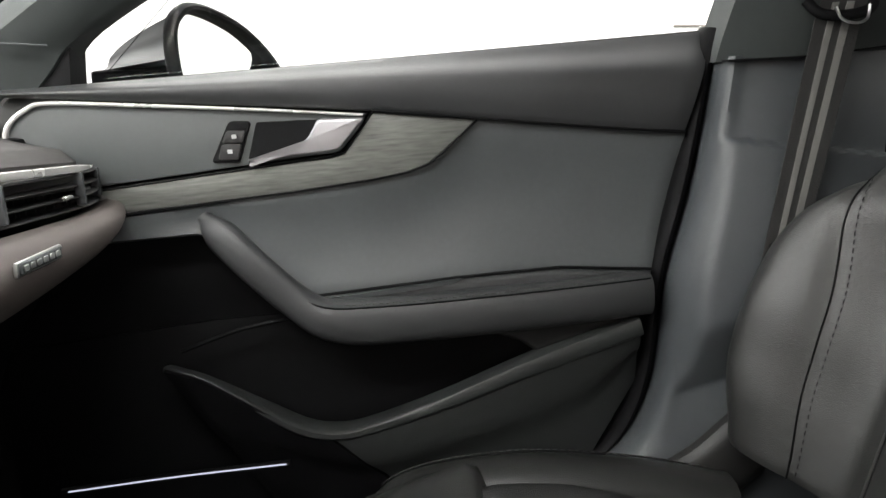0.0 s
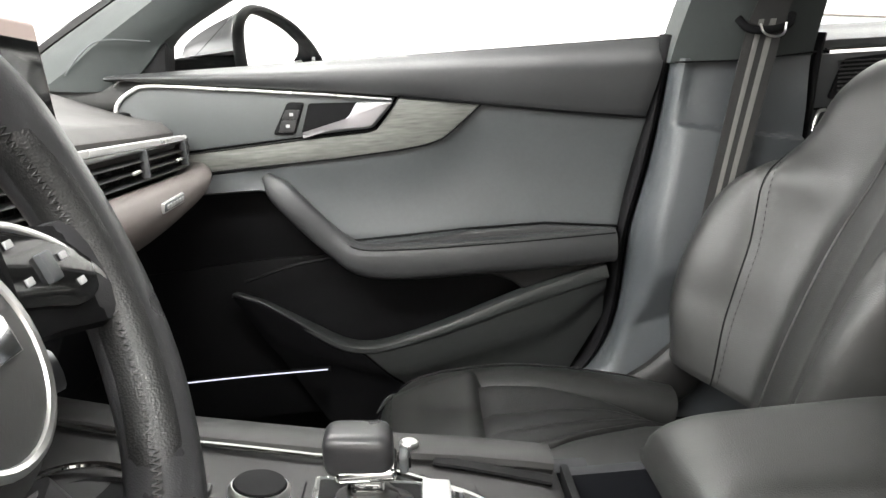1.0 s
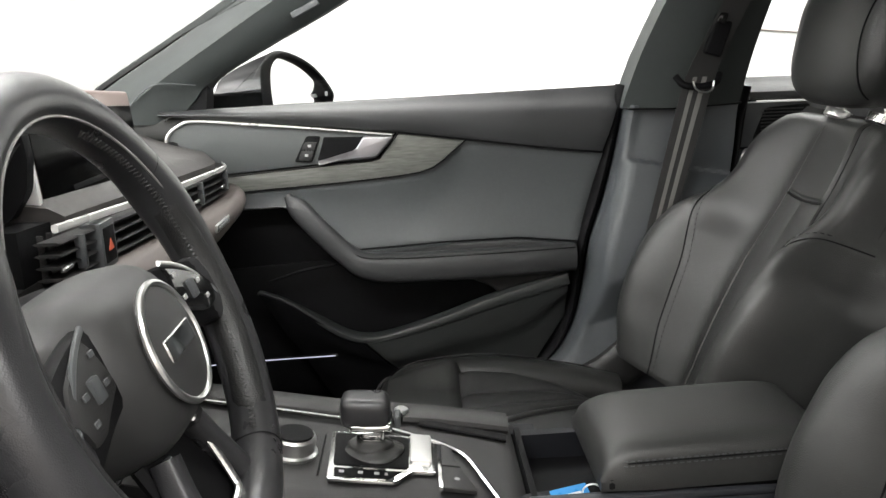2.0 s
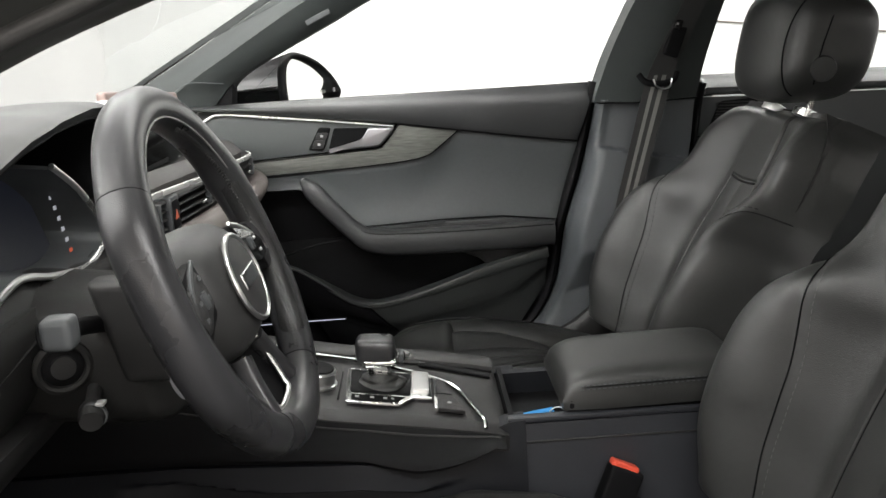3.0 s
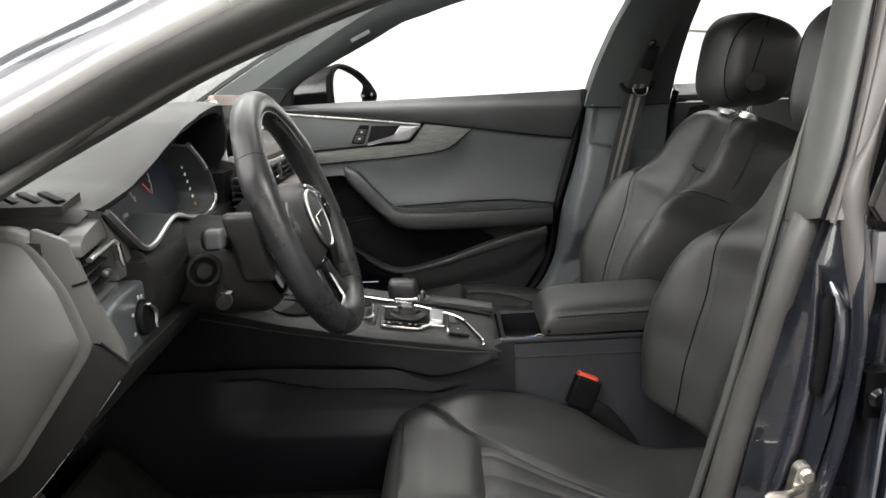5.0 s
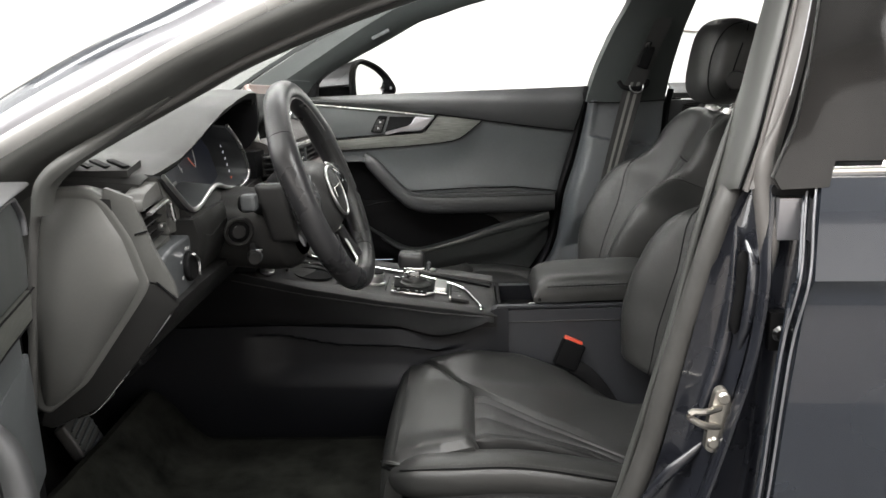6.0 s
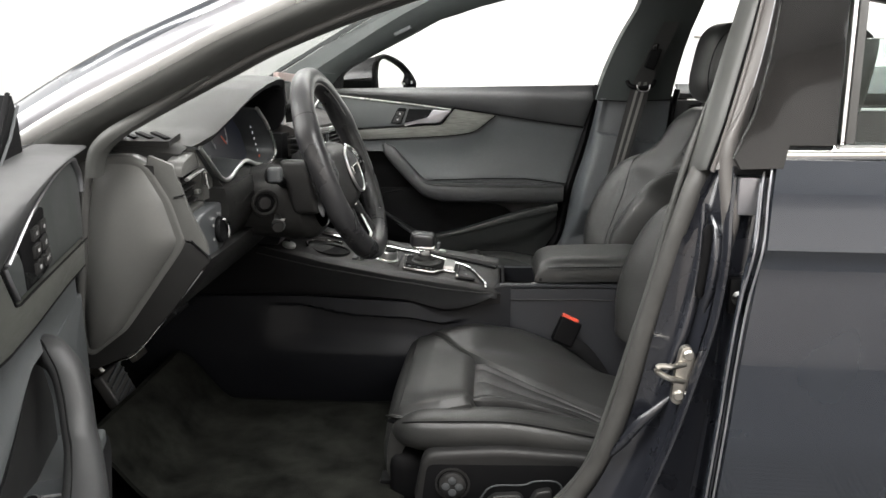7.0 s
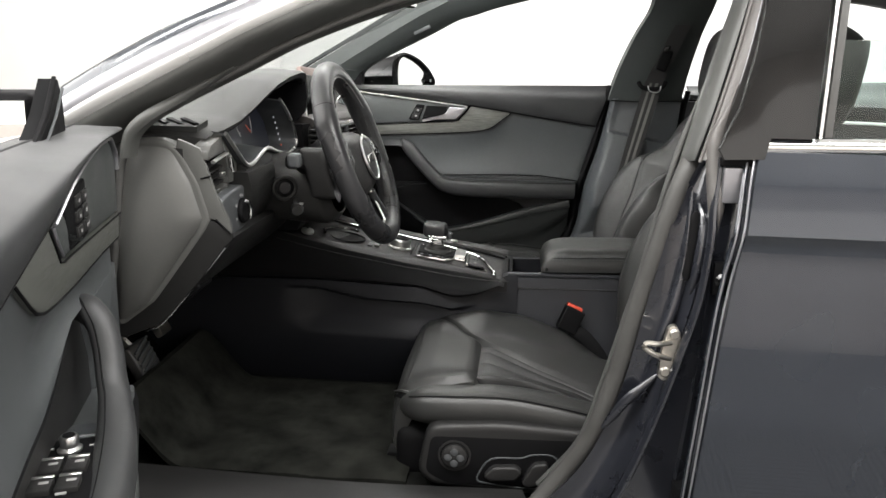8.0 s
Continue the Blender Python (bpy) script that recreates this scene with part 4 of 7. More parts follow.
def near_extras(put, root):
    skin = lambda u, v: (-0.62 + 1.10 * u, -0.16 - 0.03 * math.sin(math.pi * v), 0.22 + 0.66 * v)
    put("outer_skin", sheet(skin, 10, 14, (0, 0.01, 0)), PAINT, root, "dark metallic outer door skin")
    put("door_edge", prism([(-0.60, 0.28), (0.45, 0.28), (0.43, 0.885), (-0.52, 0.885)], -0.155, -0.07, bevel=0.01), PAINT_IN, root)
    sail = put("mirror_sail", prism([(-0.412, 0.885), (-0.408, 0.938), (-0.392, 0.968), (-0.330, 0.925), (-0.245, 0.888)], -0.065, -0.040, bevel=0.004), PLASTIC_DARK, root, "black triangular mirror base")
    put("sail_edge", sweep([(-0.240, -0.045, 0.890), (-0.328, -0.045, 0.928), (-0.390, -0.045, 0.970)], 0.002, 0.003, up=(0, 1, 0), n=8), PLASTIC_DARK, sail)
    put("sail_lip", sweep([(-0.268, -0.036, 0.890), (-0.340, -0.036, 0.922), (-0.392, -0.036, 0.955)], 0.0015, 0.002, up=(0, 1, 0), n=8), PLASTIC_GREY, sail)
    house = put("mirror_housing", box((-0.43, -0.205, 0.905), (0.10, 0.27, 0.090), 0.018, 4), PLASTIC_DARK, root, "dark painted mirror housing")
    put("mirror_glass", box((-0.379, -0.205, 0.902), (0.004, 0.25, 0.076), 0.0015, 1, pose(0, 0, 0, 0, -2.5, 0)), MIRROR, house)
    glass_edge = put("lowered_pane", box((-0.02, -0.066, 0.888), (0.78, 0.005, 0.022), 0.001, 1), GLASS_GREEN, root)
    glass_edge.visible_shadow = False
    keys = put("memory_keys", prism(rounded([(-0.245, 0.856), (-0.125, 0.842), (-0.130, 0.790), (-0.215, 0.786), (-0.245, 0.79)], 0.006), 0.0, 0.0095, bevel=0.002), PLASTIC_DARK, root, "memory and lock key panel")
    for i in range(2):
        for j in range(3):
            put("key", box((-0.222 + 0.036 * i, 0.011, 0.838 - 0.018 * j), (0.026, 0.004, 0.013), 0.0015, 2), PLASTIC, keys)
            put("symbol", box((-0.222 + 0.036 * i, 0.0133, 0.838 - 0.018 * j), (0.006, 0.0008, 0.0035)), DIM, keys)
    # armrest whose front end rises into a pull bar over a hollow
    path = spline([(-0.252, -0.034, 0.690), (-0.235, -0.014, 0.696), (-0.217, 0.008, 0.693), (-0.202, 0.023, 0.676), (-0.188, 0.030, 0.650), (-0.172, 0.034, 0.622), (-0.150, 0.040, 0.596), (-0.105, 0.046, 0.572),
                   (-0.03, 0.052, 0.560), (0.07, 0.056, 0.556), (0.20, 0.050, 0.556), (0.34, 0.034, 0.556)], 72)
    k = len(path)
    ra = [0.013 + 0.004 * ease(0.05, 0.25, i / k) + 0.006 * ease(0.45, 0.7, i / k) for i in range(k)]
    rb = [0.014 + 0.006 * ease(0.05, 0.2, i / k) + 0.010 * ease(0.4, 0.6, i / k) for i in range(k)]
    bar = put("pull_bar", sweep(path, rb, ra, up=(0, 1, 0), n=24, power=2.8), VINYL, root, "padded grey pull bar running into the armrest")
    side = [path[min(i + 1, k - 1)] - path[max(i - 1, 0)] for i in range(k)]
    seam = []
    for i in range(8, k - 6):
        out = Vector((-side[i].z, 0, side[i].x)).normalized()
        out = out if out.z > 0 else -out
        seam.append(path[i] + out * (rb[i] * 0.93) + Vector((0, -ra[i] * 0.42, 0)))
    put("seam", sweep(seam, 0.0014, n=6), PLASTIC_DARK, bar)
    put("hollow_wall", prism([(-0.30, 0.72), (-0.14, 0.725), (0.0, 0.670), (0.10, 0.655), (0.30, 0.60), (0.30, 0.54), (-0.30, 0.53)], -0.048, -0.016, bevel=0.002), PLASTIC, root, "grained black back of the grip hollow")
    put("hollow_front", prism(rounded([(-0.44, 0.700), (-0.262, 0.696), (-0.268, 0.660), (-0.300, 0.60), (-0.31, 0.54), (-0.44, 0.54)], 0.008), -0.045, 0.004, bevel=0.004), VINYL_DOOR, root, "grey front wall of the grip hollow")
    put("hollow_floor", mapped(box((0, 0, 0), (0.175, 0.085, 0.02), 0.006, 3), lambda v: Vector((v[0] - 0.225, v[1] - 0.005, v[2] + 0.548 + 0.06 * v[0]))), VINYL_DOOR, root, "pale grey floor of the grip hollow")
    put("hollow_step", mapped(box((0, 0, 0), (0.070, 0.080, 0.03), 0.006, 3), lambda v: Vector((v[0] - 0.150, v[1] - 0.008, v[2] + 0.553 + 0.25 * v[0]))), PILLAR_GREY, root)
    put("hollow_edge", sweep(spline([(-0.21, -0.006, 0.701), (-0.15, -0.004, 0.701), (-0.05, -0.003, 0.665), (0.0, -0.002, 0.652), (0.063, -0.002, 0.645), (0.123, -0.002, 0.636), (0.24, -0.002, 0.612)], 24), 0.0025, 0.004, up=(0, 1, 0), n=8), PLASTIC_DARK, root)
    block = put("switch_block", mapped(prism(rounded([(-0.100, 0.034), (0.085, 0.046), (0.10, -0.03), (-0.100, -0.03)], 0.006), 0.566, 0.584, plane="xy", bevel=0.002), lambda v: Vector((v[0], v[1], v[2] + 0.04 * v[0]))), PLASTIC_DARK, root, "black window switch block")
    put("block_edge", sweep([(-0.06, -0.026, 0.584), (0.03, -0.024, 0.588), (0.09, -0.024, 0.590)], 0.003, 0.004, n=8), PLASTIC_GREY, block)
    knob = put("mirror_knob", lathe([(0.0125, 0), (0.0130, 0.003), (0.0095, 0.006), (0.0100, 0.016), (0.0085, 0.0185), (0.0065, 0.0185)], facing((-0.070, 0.004, 0.581), (0, 0, 1)), 24), CHROME, block, "chrome mirror adjuster")
    put("knob_cap", lathe([(0.0068, 0.0), (0.006, 0.0015), (0.0, 0.002)], facing((-0.070, 0.004, 0.599), (0, 0, 1)), 16), PLASTIC_DARK, knob)
    for dy in (-0.020, 0.022):
        put("knob_mark", box((-0.074, 0.004 + dy, 0.5828), (0.004, 0.006, 0.001)), DIM, block)
    for i in range(2):
        for j in range(2):
            x, y, z = -0.036 + 0.042 * i, -0.006 + 0.0255 * j, 0.5855 + 0.0017 * i
            key = put("window_key", box((x + 0.012, y, z), (0.026, 0.022, 0.008), 0.002, 2), PLASTIC, block)
            put("key_edge", box((x - 0.002, y, z + 0.0042), (0.0045, 0.0215, 0.0022), 0.0008, 1), CHROME, key, "bright front edge of the key")
            put("key_mark", box((x + 0.010, y + 0.003, z + 0.0044), (0.004, 0.009, 0.0008)), DIM, key)
    put("lock_mark", box((0.034, 0.016, 0.5875), (0.004, 0.010, 0.001)), DIM, block)


near_door = thing("car_door", (-0.6, -0.9, 0.3), "open dark car door with pull bar and window switches", "car door", "car doors")
car_door(near_door, near_map, near_extras, True)

# near rear door: skin, edge, chrome, frame cover, glass
rdoor = thing("rear_car_door", (0.9, -0.88, 0.3), "closed dark grey metallic rear door with chrome waist strip", "car door", "car doors")
ZS = [0.28, 0.36, 0.50, 0.62, 0.70, 0.735, 0.750, 0.762, 0.774, 0.84, 0.885]
YS = [-0.888, -0.906, -0.917, -0.910, -0.8990, -0.8942, -0.8930, -0.8945, -0.9005, -0.8765, -0.856]
EX = [0.388, 0.389, 0.396, 0.406, 0.417, 0.4225, 0.425, 0.427, 0.4285, 0.437, 0.445]
ROWS = np.concatenate([np.linspace(0.28, 0.755, 36), [0.760, 0.764, 0.7675, 0.7705, 0.7722, 0.774, 0.7765, 0.781], np.linspace(0.788, 0.885, 12)])


def skin(u, v):
    z = float(ROWS[round(v * (len(ROWS) - 1))])
    return (curve(ZS, EX, z) + 0.95 * u, curve(ZS, YS, z) - 0.012 * math.sin(math.pi * min(u * 0.6 + 0.1, 1)), z)


part("skin", sheet(skin, 24, len(ROWS) - 1, (0.0, 0.02, 0)), PAINT, rdoor, "dark grey metallic skin with a sharp crease", angle=30)
part("door_edge", ribbon([(curve(ZS, EX, z) - 0.003, curve(ZS, YS, z) + 0.004, z) for z in ZS], [(curve(ZS, EX, z) + 0.012, curve(ZS, YS, z) + 0.05, z) for z in ZS], 40, (0.02, 0, 0), (-0.004, 0, 0), 4), PAINT, rdoor)
part("edge_bead", sweep(spline([(curve(ZS, EX, z) - 0.010, curve(ZS, YS, z) + 0.014, z) for z in ZS], 50), 0.004, n=8), PAINT, rdoor)
# slim silver beads stand for the highlights on the painted door edge
for dx, dy in ((-0.0045, 0.003), (-0.011, 0.012)):
    part("edge_line", sweep(spline([(curve(ZS, EX, z) + dx, curve(ZS, YS, z) + dy - 0.003, z) for z in (0.28, 0.36, 0.50, 0.62, 0.70, 0.774, 0.84, 0.885)], 50), 0.0016, n=6), PILLAR_OUT, rdoor, "thin pale line for the highlight along the door edge")
part("waist_strip", ribbon([(0.444, -0.853, 0.884), (0.9, -0.852, 0.892), (1.38, -0.84, 0.905)], [(0.447, -0.846, 0.902), (0.9, -0.845, 0.910), (1.38, -0.833, 0.923)], 20, (0, 0.012, 0), (0, -0.004, 0), 4), BRIGHT, rdoor, "bright chrome waist strip")
cover = [(0.389, 0.886), (0.397, 0.872), (0.452, 0.874), (0.460, 0.903), (0.519, 0.903), (0.545, 1.16), (0.460, 1.16), (0.450, 1.089), (0.437, 1.02), (0.417, 0.945)]
part("frame_cover", mapped(prism(cover, 0, -0.012, bevel=0.003), lambda v: Vector((v[0], -0.846 + v[1] + 0.30 * (v[2] - 0.9), v[2]))), GLOSS, rdoor, "glossy black window frame cover")
part("cover_gasket", box((0.427, -0.846, 0.868), (0.062, 0.02, 0.010), 0.003), PLASTIC_DARK, rdoor)
part("edge_plate", box((0.428, -0.842, 0.834), (0.052, 0.016, 0.052), 0.004), PILLAR_OUT, rdoor, "pale grey plate under the frame cover")
part("edge_trough", ribbon([(0.405, -0.842, 0.81), (0.398, -0.85, 0.70), (0.388, -0.855, 0.52), (0.375, -0.855, 0.36)], [(0.45, -0.85, 0.81), (0.435, -0.86, 0.70), (0.42, -0.865, 0.52), (0.41, -0.865, 0.36)], 16, (0, 0.03, 0), (0, 0.015, 0), 6), PAINT_IN, rdoor)
part("window_frame", mapped(prism([(0.523, 0.905), (0.529, 0.905), (0.556, 1.16), (0.549, 1.16)], 0, -0.016, bevel=0.004), lambda v: Vector((v[0], -0.842 + v[1] + 0.30 * (v[2] - 0.9), v[2]))), CHROME, rdoor, "slim satin window frame strip")
part("guide_rail", mapped(prism([(0.534, 0.905), (0.546, 0.905), (0.574, 1.16), (0.562, 1.16)], 0, -0.012, bevel=0.003), lambda v: Vector((v[0], -0.836 + v[1] + 0.30 * (v[2] - 0.9), v[2]))), RUBBER, rdoor)
pane = part("pane", mapped(prism(rounded([(0.540, 0.88), (0.548, 1.040), (1.25, 1.035), (1.30, 0.88)], 0.008), 0, -0.005, bevel=0.001), lambda v: Vector((v[0], -0.828 + v[1] + 0.30 * (v[2] - 0.9), v[2]))), GLASS_GREEN, rdoor, "half-lowered green-tinted pane")
pane.visible_shadow = False
part("inner_trim", sheet(lambda u, v: (0.50 + 0.85 * u, -0.70 - 0.02 * v, 0.25 + 0.65 * v), 8, 8, (0, -0.04, 0), 0.01), PLASTIC, rdoor)

# far rear door and its glass
fr = thing("rear_car_door", (0.9, 0.7, 0.3), "closed rear door with dark trim and speaker grille", "car door", "car doors")
part("trim_panel", sheet(lambda u, v: (0.640 + 0.75 * u, 0.685 + 0.01 * math.sin(math.pi * v), 0.25 + 0.615 * v), 12, 12, (0, 0.05, 0), 0.006, 0.03), PLASTIC_GREY, fr)
part("window_rail", sheet(lambda u, v: (0.652 + 0.74 * u, 0.672 + 0.05 * ease(0.3, 1, v), 0.872 + 0.042 * v), 12, 8, (0, 0.03, 0), 0.003, 0.05), VINYL, fr)
part("chrome_strip", sweep([(0.652, 0.670, 0.873), (1.0, 0.668, 0.872), (1.35, 0.668, 0.872)], 0.003, 0.0022, n=6), BRIGHT, fr)
part("trim_joint", sweep([(0.63, 0.680, 0.776), (0.9, 0.680, 0.778)], 0.002, n=6), PLASTIC_DARK, fr)
part("handle_edge", sweep(spline([(0.66, 0.678, 0.774), (0.645, 0.672, 0.770), (0.636, 0.672, 0.74)], 10), 0.003, n=6), CHROME, fr)
grille = part("speaker_grille", prism(rounded([(0.665, 0.79), (0.69, 0.855), (0.78, 0.862), (0.76, 0.79)], 0.01), 0.688, 0.680, bevel=0.002), PLASTIC_DARK, fr, "black speaker grille")
for i in range(9):
    part("grille_slat", box((0.722, 0.6785, 0.798 + i * 0.0068), (0.085, 0.003, 0.0026)), PLASTIC, grille)
for name, poly in (("window_2", [(-0.40, 0.905), (0.395, 0.915), (0.49, 1.16), (0.07, 1.155), (-0.25, 1.03)]), ("window_3", [(0.64, 0.915), (1.35, 0.925), (1.20, 1.15), (0.69, 1.18)])):
    w = tagged(part(name, mapped(prism(poly, 0, 0.004), lambda v: Vector((v[0], 0.715 + 0.03 * v[0] + v[1] - 0.35 * (v[2] - 0.9), v[2]))), GLASS), "raised clear side window pane", "car window", kind="structure")
    w.visible_shadow = False

# far door mirror
mir = thing("door_mirror", (-0.33, 0.82, 0.89), "black door mirror with pale glass outside the window", "door mirror")


frame_pts = [(-0.319, 0.880), (-0.321, 0.93), (-0.319, 0.965), (-0.312, 0.985), (-0.300, 0.995), (-0.280, 0.990), (-0.252, 0.970), (-0.230, 0.942), (-0.216, 0.915), (-0.212, 0.897), (-0.222, 0.872)]
rim = [(x, 0.757 + 1.7 * (x + 0.32), z) for x, z in frame_pts]
part("housing", sheet(lambda u, v: (-0.450 + 0.128 * u, 0.790 - 0.030 * u + 0.075 * math.sin(v * math.pi / 2), 0.918 + 0.010 * u + (0.006 + 0.064 * math.sqrt(u)) * (1 - math.cos(v * math.pi / 2))), 18, 12, (0.02, 0.10, -0.01)), MIRROR_SHELL, mir, "dull dark housing shell")
part("housing_under", box((-0.385, 0.800, 0.900), (0.115, 0.05, 0.040), 0.008, 3), PLASTIC_DARK, mir)
part("rim", sweep(spline(rim, 50), 0.008, 0.012, up=(0.86, -0.5, 0), n=10), PLASTIC_DARK, mir, "black rim")
part("mirror_glass", mapped(prism(frame_pts, 0, 0.004), lambda v: Vector((v[0] - 0.004, 0.757 + 1.7 * (v[0] + 0.32) + v[1], v[2]))), MIRROR, mir, "mirror glass showing the white booth")
part("mirror_foot", box((-0.38, 0.80, 0.875), (0.14, 0.10, 0.02), 0.008, 3), PLASTIC_DARK, mir)
part("rim_sensor", box((-0.217, 0.922, 0.906), (0.006, 0.006, 0.010), 0.002), WHITE, mir)


# ---------------------------------------------------------------- seats
def car_seat(root, cy, inner, tilt, xb, side_panel, hx):
    """A sports seat; inner is the way to the middle of the car; the backrest leans by tilt degrees from xb."""
    def Y(u):
        return cy + inner * u

    def H(u, x):
        base = curve([-0.14, -0.10, -0.05, 0.04, 0.2, 0.36], [0.335, 0.366, 0.379, 0.380, 0.356, 0.325], x)
        crest = curve([-0.14, -0.06, 0.033, 0.141, 0.237, 0.322, 0.38], [0.0, 0.008, 0.028, 0.033, 0.012, -0.030, -0.055], x)
        a = abs(u)
        return base + crest * ease(0.10, 0.19, a) - 0.075 * ease(0.19, 0.27, a) ** 1.6
    base = part("seat_base", box((0.12, cy, 0.243), (0.46, 0.44, 0.11), 0.03, 3), PLASTIC_DARK, root)
    for yy in (-0.17, 0.17):
        part("seat_rail", box((0.12, cy + yy, 0.215), (0.5, 0.04, 0.03), 0.005), PLASTIC_DARK, base)

    def uin(x):
        return curve([-0.10, -0.06, 0.038, 0.165, 0.288, 0.37, 0.47], [0.225, 0.203, 0.075, -0.030, -0.105, -0.135, -0.150], x)

    def thigh(u, v):
        s = v
        xx = -0.095 + max(s - 0.45, 0) / 0.55 * 0.130
        uu = -0.205 + (uin(xx) + 0.203) * u
        if s < 0.45:
            a = s / 0.45 * math.pi / 2
            return (-0.105 - 0.037 * math.cos(a) * (1 - 0.6 * abs(u - 0.5) ** 2 * 2) + 0.012, Y(uu), 0.268 + (H(uu, -0.10) - 0.268) * math.sin(a) ** 0.8)
        x = -0.095 + (s - 0.45) / 0.55 * 0.130
        return (x, Y(uu), H(uu, x) + 0.003)
    part("thigh_support", sheet(thigh, 30, 26, (0.02, 0, -0.04), 0.012, 0.07), LEATHER, root, "rounded leather thigh support")

    def centre(u, v):
        x = 0.042 + 0.43 * v
        uu = -0.165 + (uin(x) + 0.163) * u
        pleat = 0.007 * abs(math.sin(math.pi * 3.5 * u)) ** 0.5 * ease(0, 0.08, v) * ease(1.0, 0.85, v)
        return (x, Y(uu), H(uu, x) - 0.006 + pleat)
    part("seat_panel", sheet(centre, 60, 20, (0, 0, -0.03), 0.008, 0.05), PERFORATED, root, "pleated perforated leather seat panel")

    def bolster(sgn, x0):
        def f(u, v):
            x = x0 + (0.47 - x0) * v
            a0 = uin(x)
            a = a0 + (0.27 - a0) * u
            return (x, Y(sgn * a), H(a, x) + 0.003 - (0.10 * ease(0.85, 1.0, u)))
        return f
    part("cushion_bolster", sheet(bolster(1, -0.075), 24, 40, (0, -inner * 0.02, -0.05), 0.010, 0.06), LEATHER, root)
    roll = spline([(-0.092, Y(-0.185), 0.334), (-0.065, Y(-0.205), 0.346), (0.0, Y(-0.219), 0.356), (0.12, Y(-0.22), 0.358), (0.26, Y(-0.22), 0.335), (0.36, Y(-0.215), 0.310)], 40)
    ob = part("cushion_bolster", sweep(roll, [0.020 + 0.024 * ease(0, 0.3, i / 40) for i in range(40)], [0.018 + 0.016 * ease(0, 0.3, i / 40) for i in range(40)], n=18, power=2.6), LEATHER, root, "long outer cushion bolster")
    part("stitching", dashes([(p.x, p.y - inner * 0.028, p.z + 0.0335) for p in roll[8:]], 0.006, 0.004, 0.0008), STITCH, ob)
    part("seam", sweep([(p.x, p.y - inner * 0.034, p.z + 0.030) for p in roll[4:]], 0.0014, n=5), PLASTIC_DARK, ob)
    for k in (0.0, 0.010):
        part("tuck_fold", sweep(spline([(-0.118, Y(-0.172), 0.345 + k), (-0.098, Y(-0.200), 0.357 + k), (-0.066, Y(-0.212), 0.362 + k * 0.6)], 12), [0.0012 + 0.0028 * math.sin(math.pi * i / 11) for i in range(12)], n=6), PLASTIC_DARK if k == 0 else LEATHER, ob)
    arc = [(x, Y(0.150), H(0.150, x) + 0.001) for x in np.linspace(0.0, 0.36, 24)]
    part("seam", sweep(arc, 0.0013, n=5), PLASTIC_DARK, root)

    # backrest
    t = radians(tilt)
    along, out = Vector((math.sin(t), 0, math.cos(t))), Vector((-math.cos(t), 0, math.sin(t)))
    O = Vector((xb, cy, 0.36))
    LEN = 0.572
    SW = [0.0, 0.2, 0.42, 0.52, 0.60, 0.66, 0.82, 0.93, 1.0]
    WW = [0.240, 0.272, 0.279, 0.270, 0.238, 0.227, 0.224, 0.207, 0.162]
    SB = [0.0, 0.15, 0.30, 0.45, 0.56, 0.64, 0.70, 0.85, 1.0]
    BB = [0.090, 0.126, 0.136, 0.130, 0.110, 0.070, 0.050, 0.044, 0.0]

    def back(a, s):
        w = soft(SW, WW, s, 0.015)
        b = soft(SB, BB, s, 0.02)
        k = abs(a)
        fwd = b * ease(0.34, 0.80, k) * math.sqrt(max(0.0, 1 - ease(0.80, 1.0, k) ** 2 * 0.75)) - 0.05 * ease(0.86, 1.0, k) ** 2
        fwd += 0.012 * math.sin(math.pi * min(s * 1.3, 1)) * (1 - k)
        fwd -= 0.035 * ease(0.92, 1.0, s) ** 2
        return O + along * (LEN * s) + out * fwd + Vector((0, inner * a * w, 0))

    def patch(a0, a1, s0, s1, ribs=0):
        def f(u, v):
            p = back(a0 + (a1 - a0) * u, s0 + (s1 - s0) * v)
            if ribs:
                p = p + out * 0.003 * abs(math.sin(math.pi * ribs * u)) ** 0.6
            return p
        return f
    rearwards = tuple(-0.05 * out)
    part("backrest_panel", sheet(patch(-0.26, 0.26, 0.0, 0.735, 2), 36, 40, rearwards, 0.005, 0.03), LEATHER, root, "ribbed leather backrest panel")

    def shoulder(u, v):
        a = -0.26 + 0.52 * u
        s0 = 0.715 + 0.12 * a * a
        return back(a, s0 + (0.995 - s0) * v) + out * 0.004
    part("shoulder_panel", sheet(shoulder, 24, 20, rearwards, 0.006, 0.05), LEATHER, root, "smooth leather shoulder panel")
    part("seam", sweep([shoulder(0.04 + 0.92 * i / 20, 0.0) - out * 0.001 - along * 0.001 for i in range(21)], 0.0022, n=6, up=tuple(out)), PLASTIC_DARK, root)
    for sg in (-1, 1):
        part("seam", sweep([back(0.2625 * sg, s_) - out * 0.0015 for s_ in np.linspace(0.02, 0.97, 40)], 0.0012, n=5, up=tuple(out)), PLASTIC_DARK, root)
    SEAM = [(1.02, 0.655), (0.90, 0.640), (0.78, 0.605), (0.67, 0.53), (0.60, 0.42), (0.575, 0.28), (0.57, 0.12), (0.575, 0.0)]
    line = [(p.x, p.y) for p in spline([(x, y, 0) for x, y in SEAM], 60)]

    def flank(sg):
        def f(u, v):
            a, s_ = 0.265 + 0.735 * u, 0.995 * v
            d = min((0.24 * (a - la)) ** 2 + (LEN * (s_ - ls)) ** 2 for la, ls in line)
            return back(a * sg, s_) - out * 0.0055 * math.exp(-d / 0.00006)
        return f
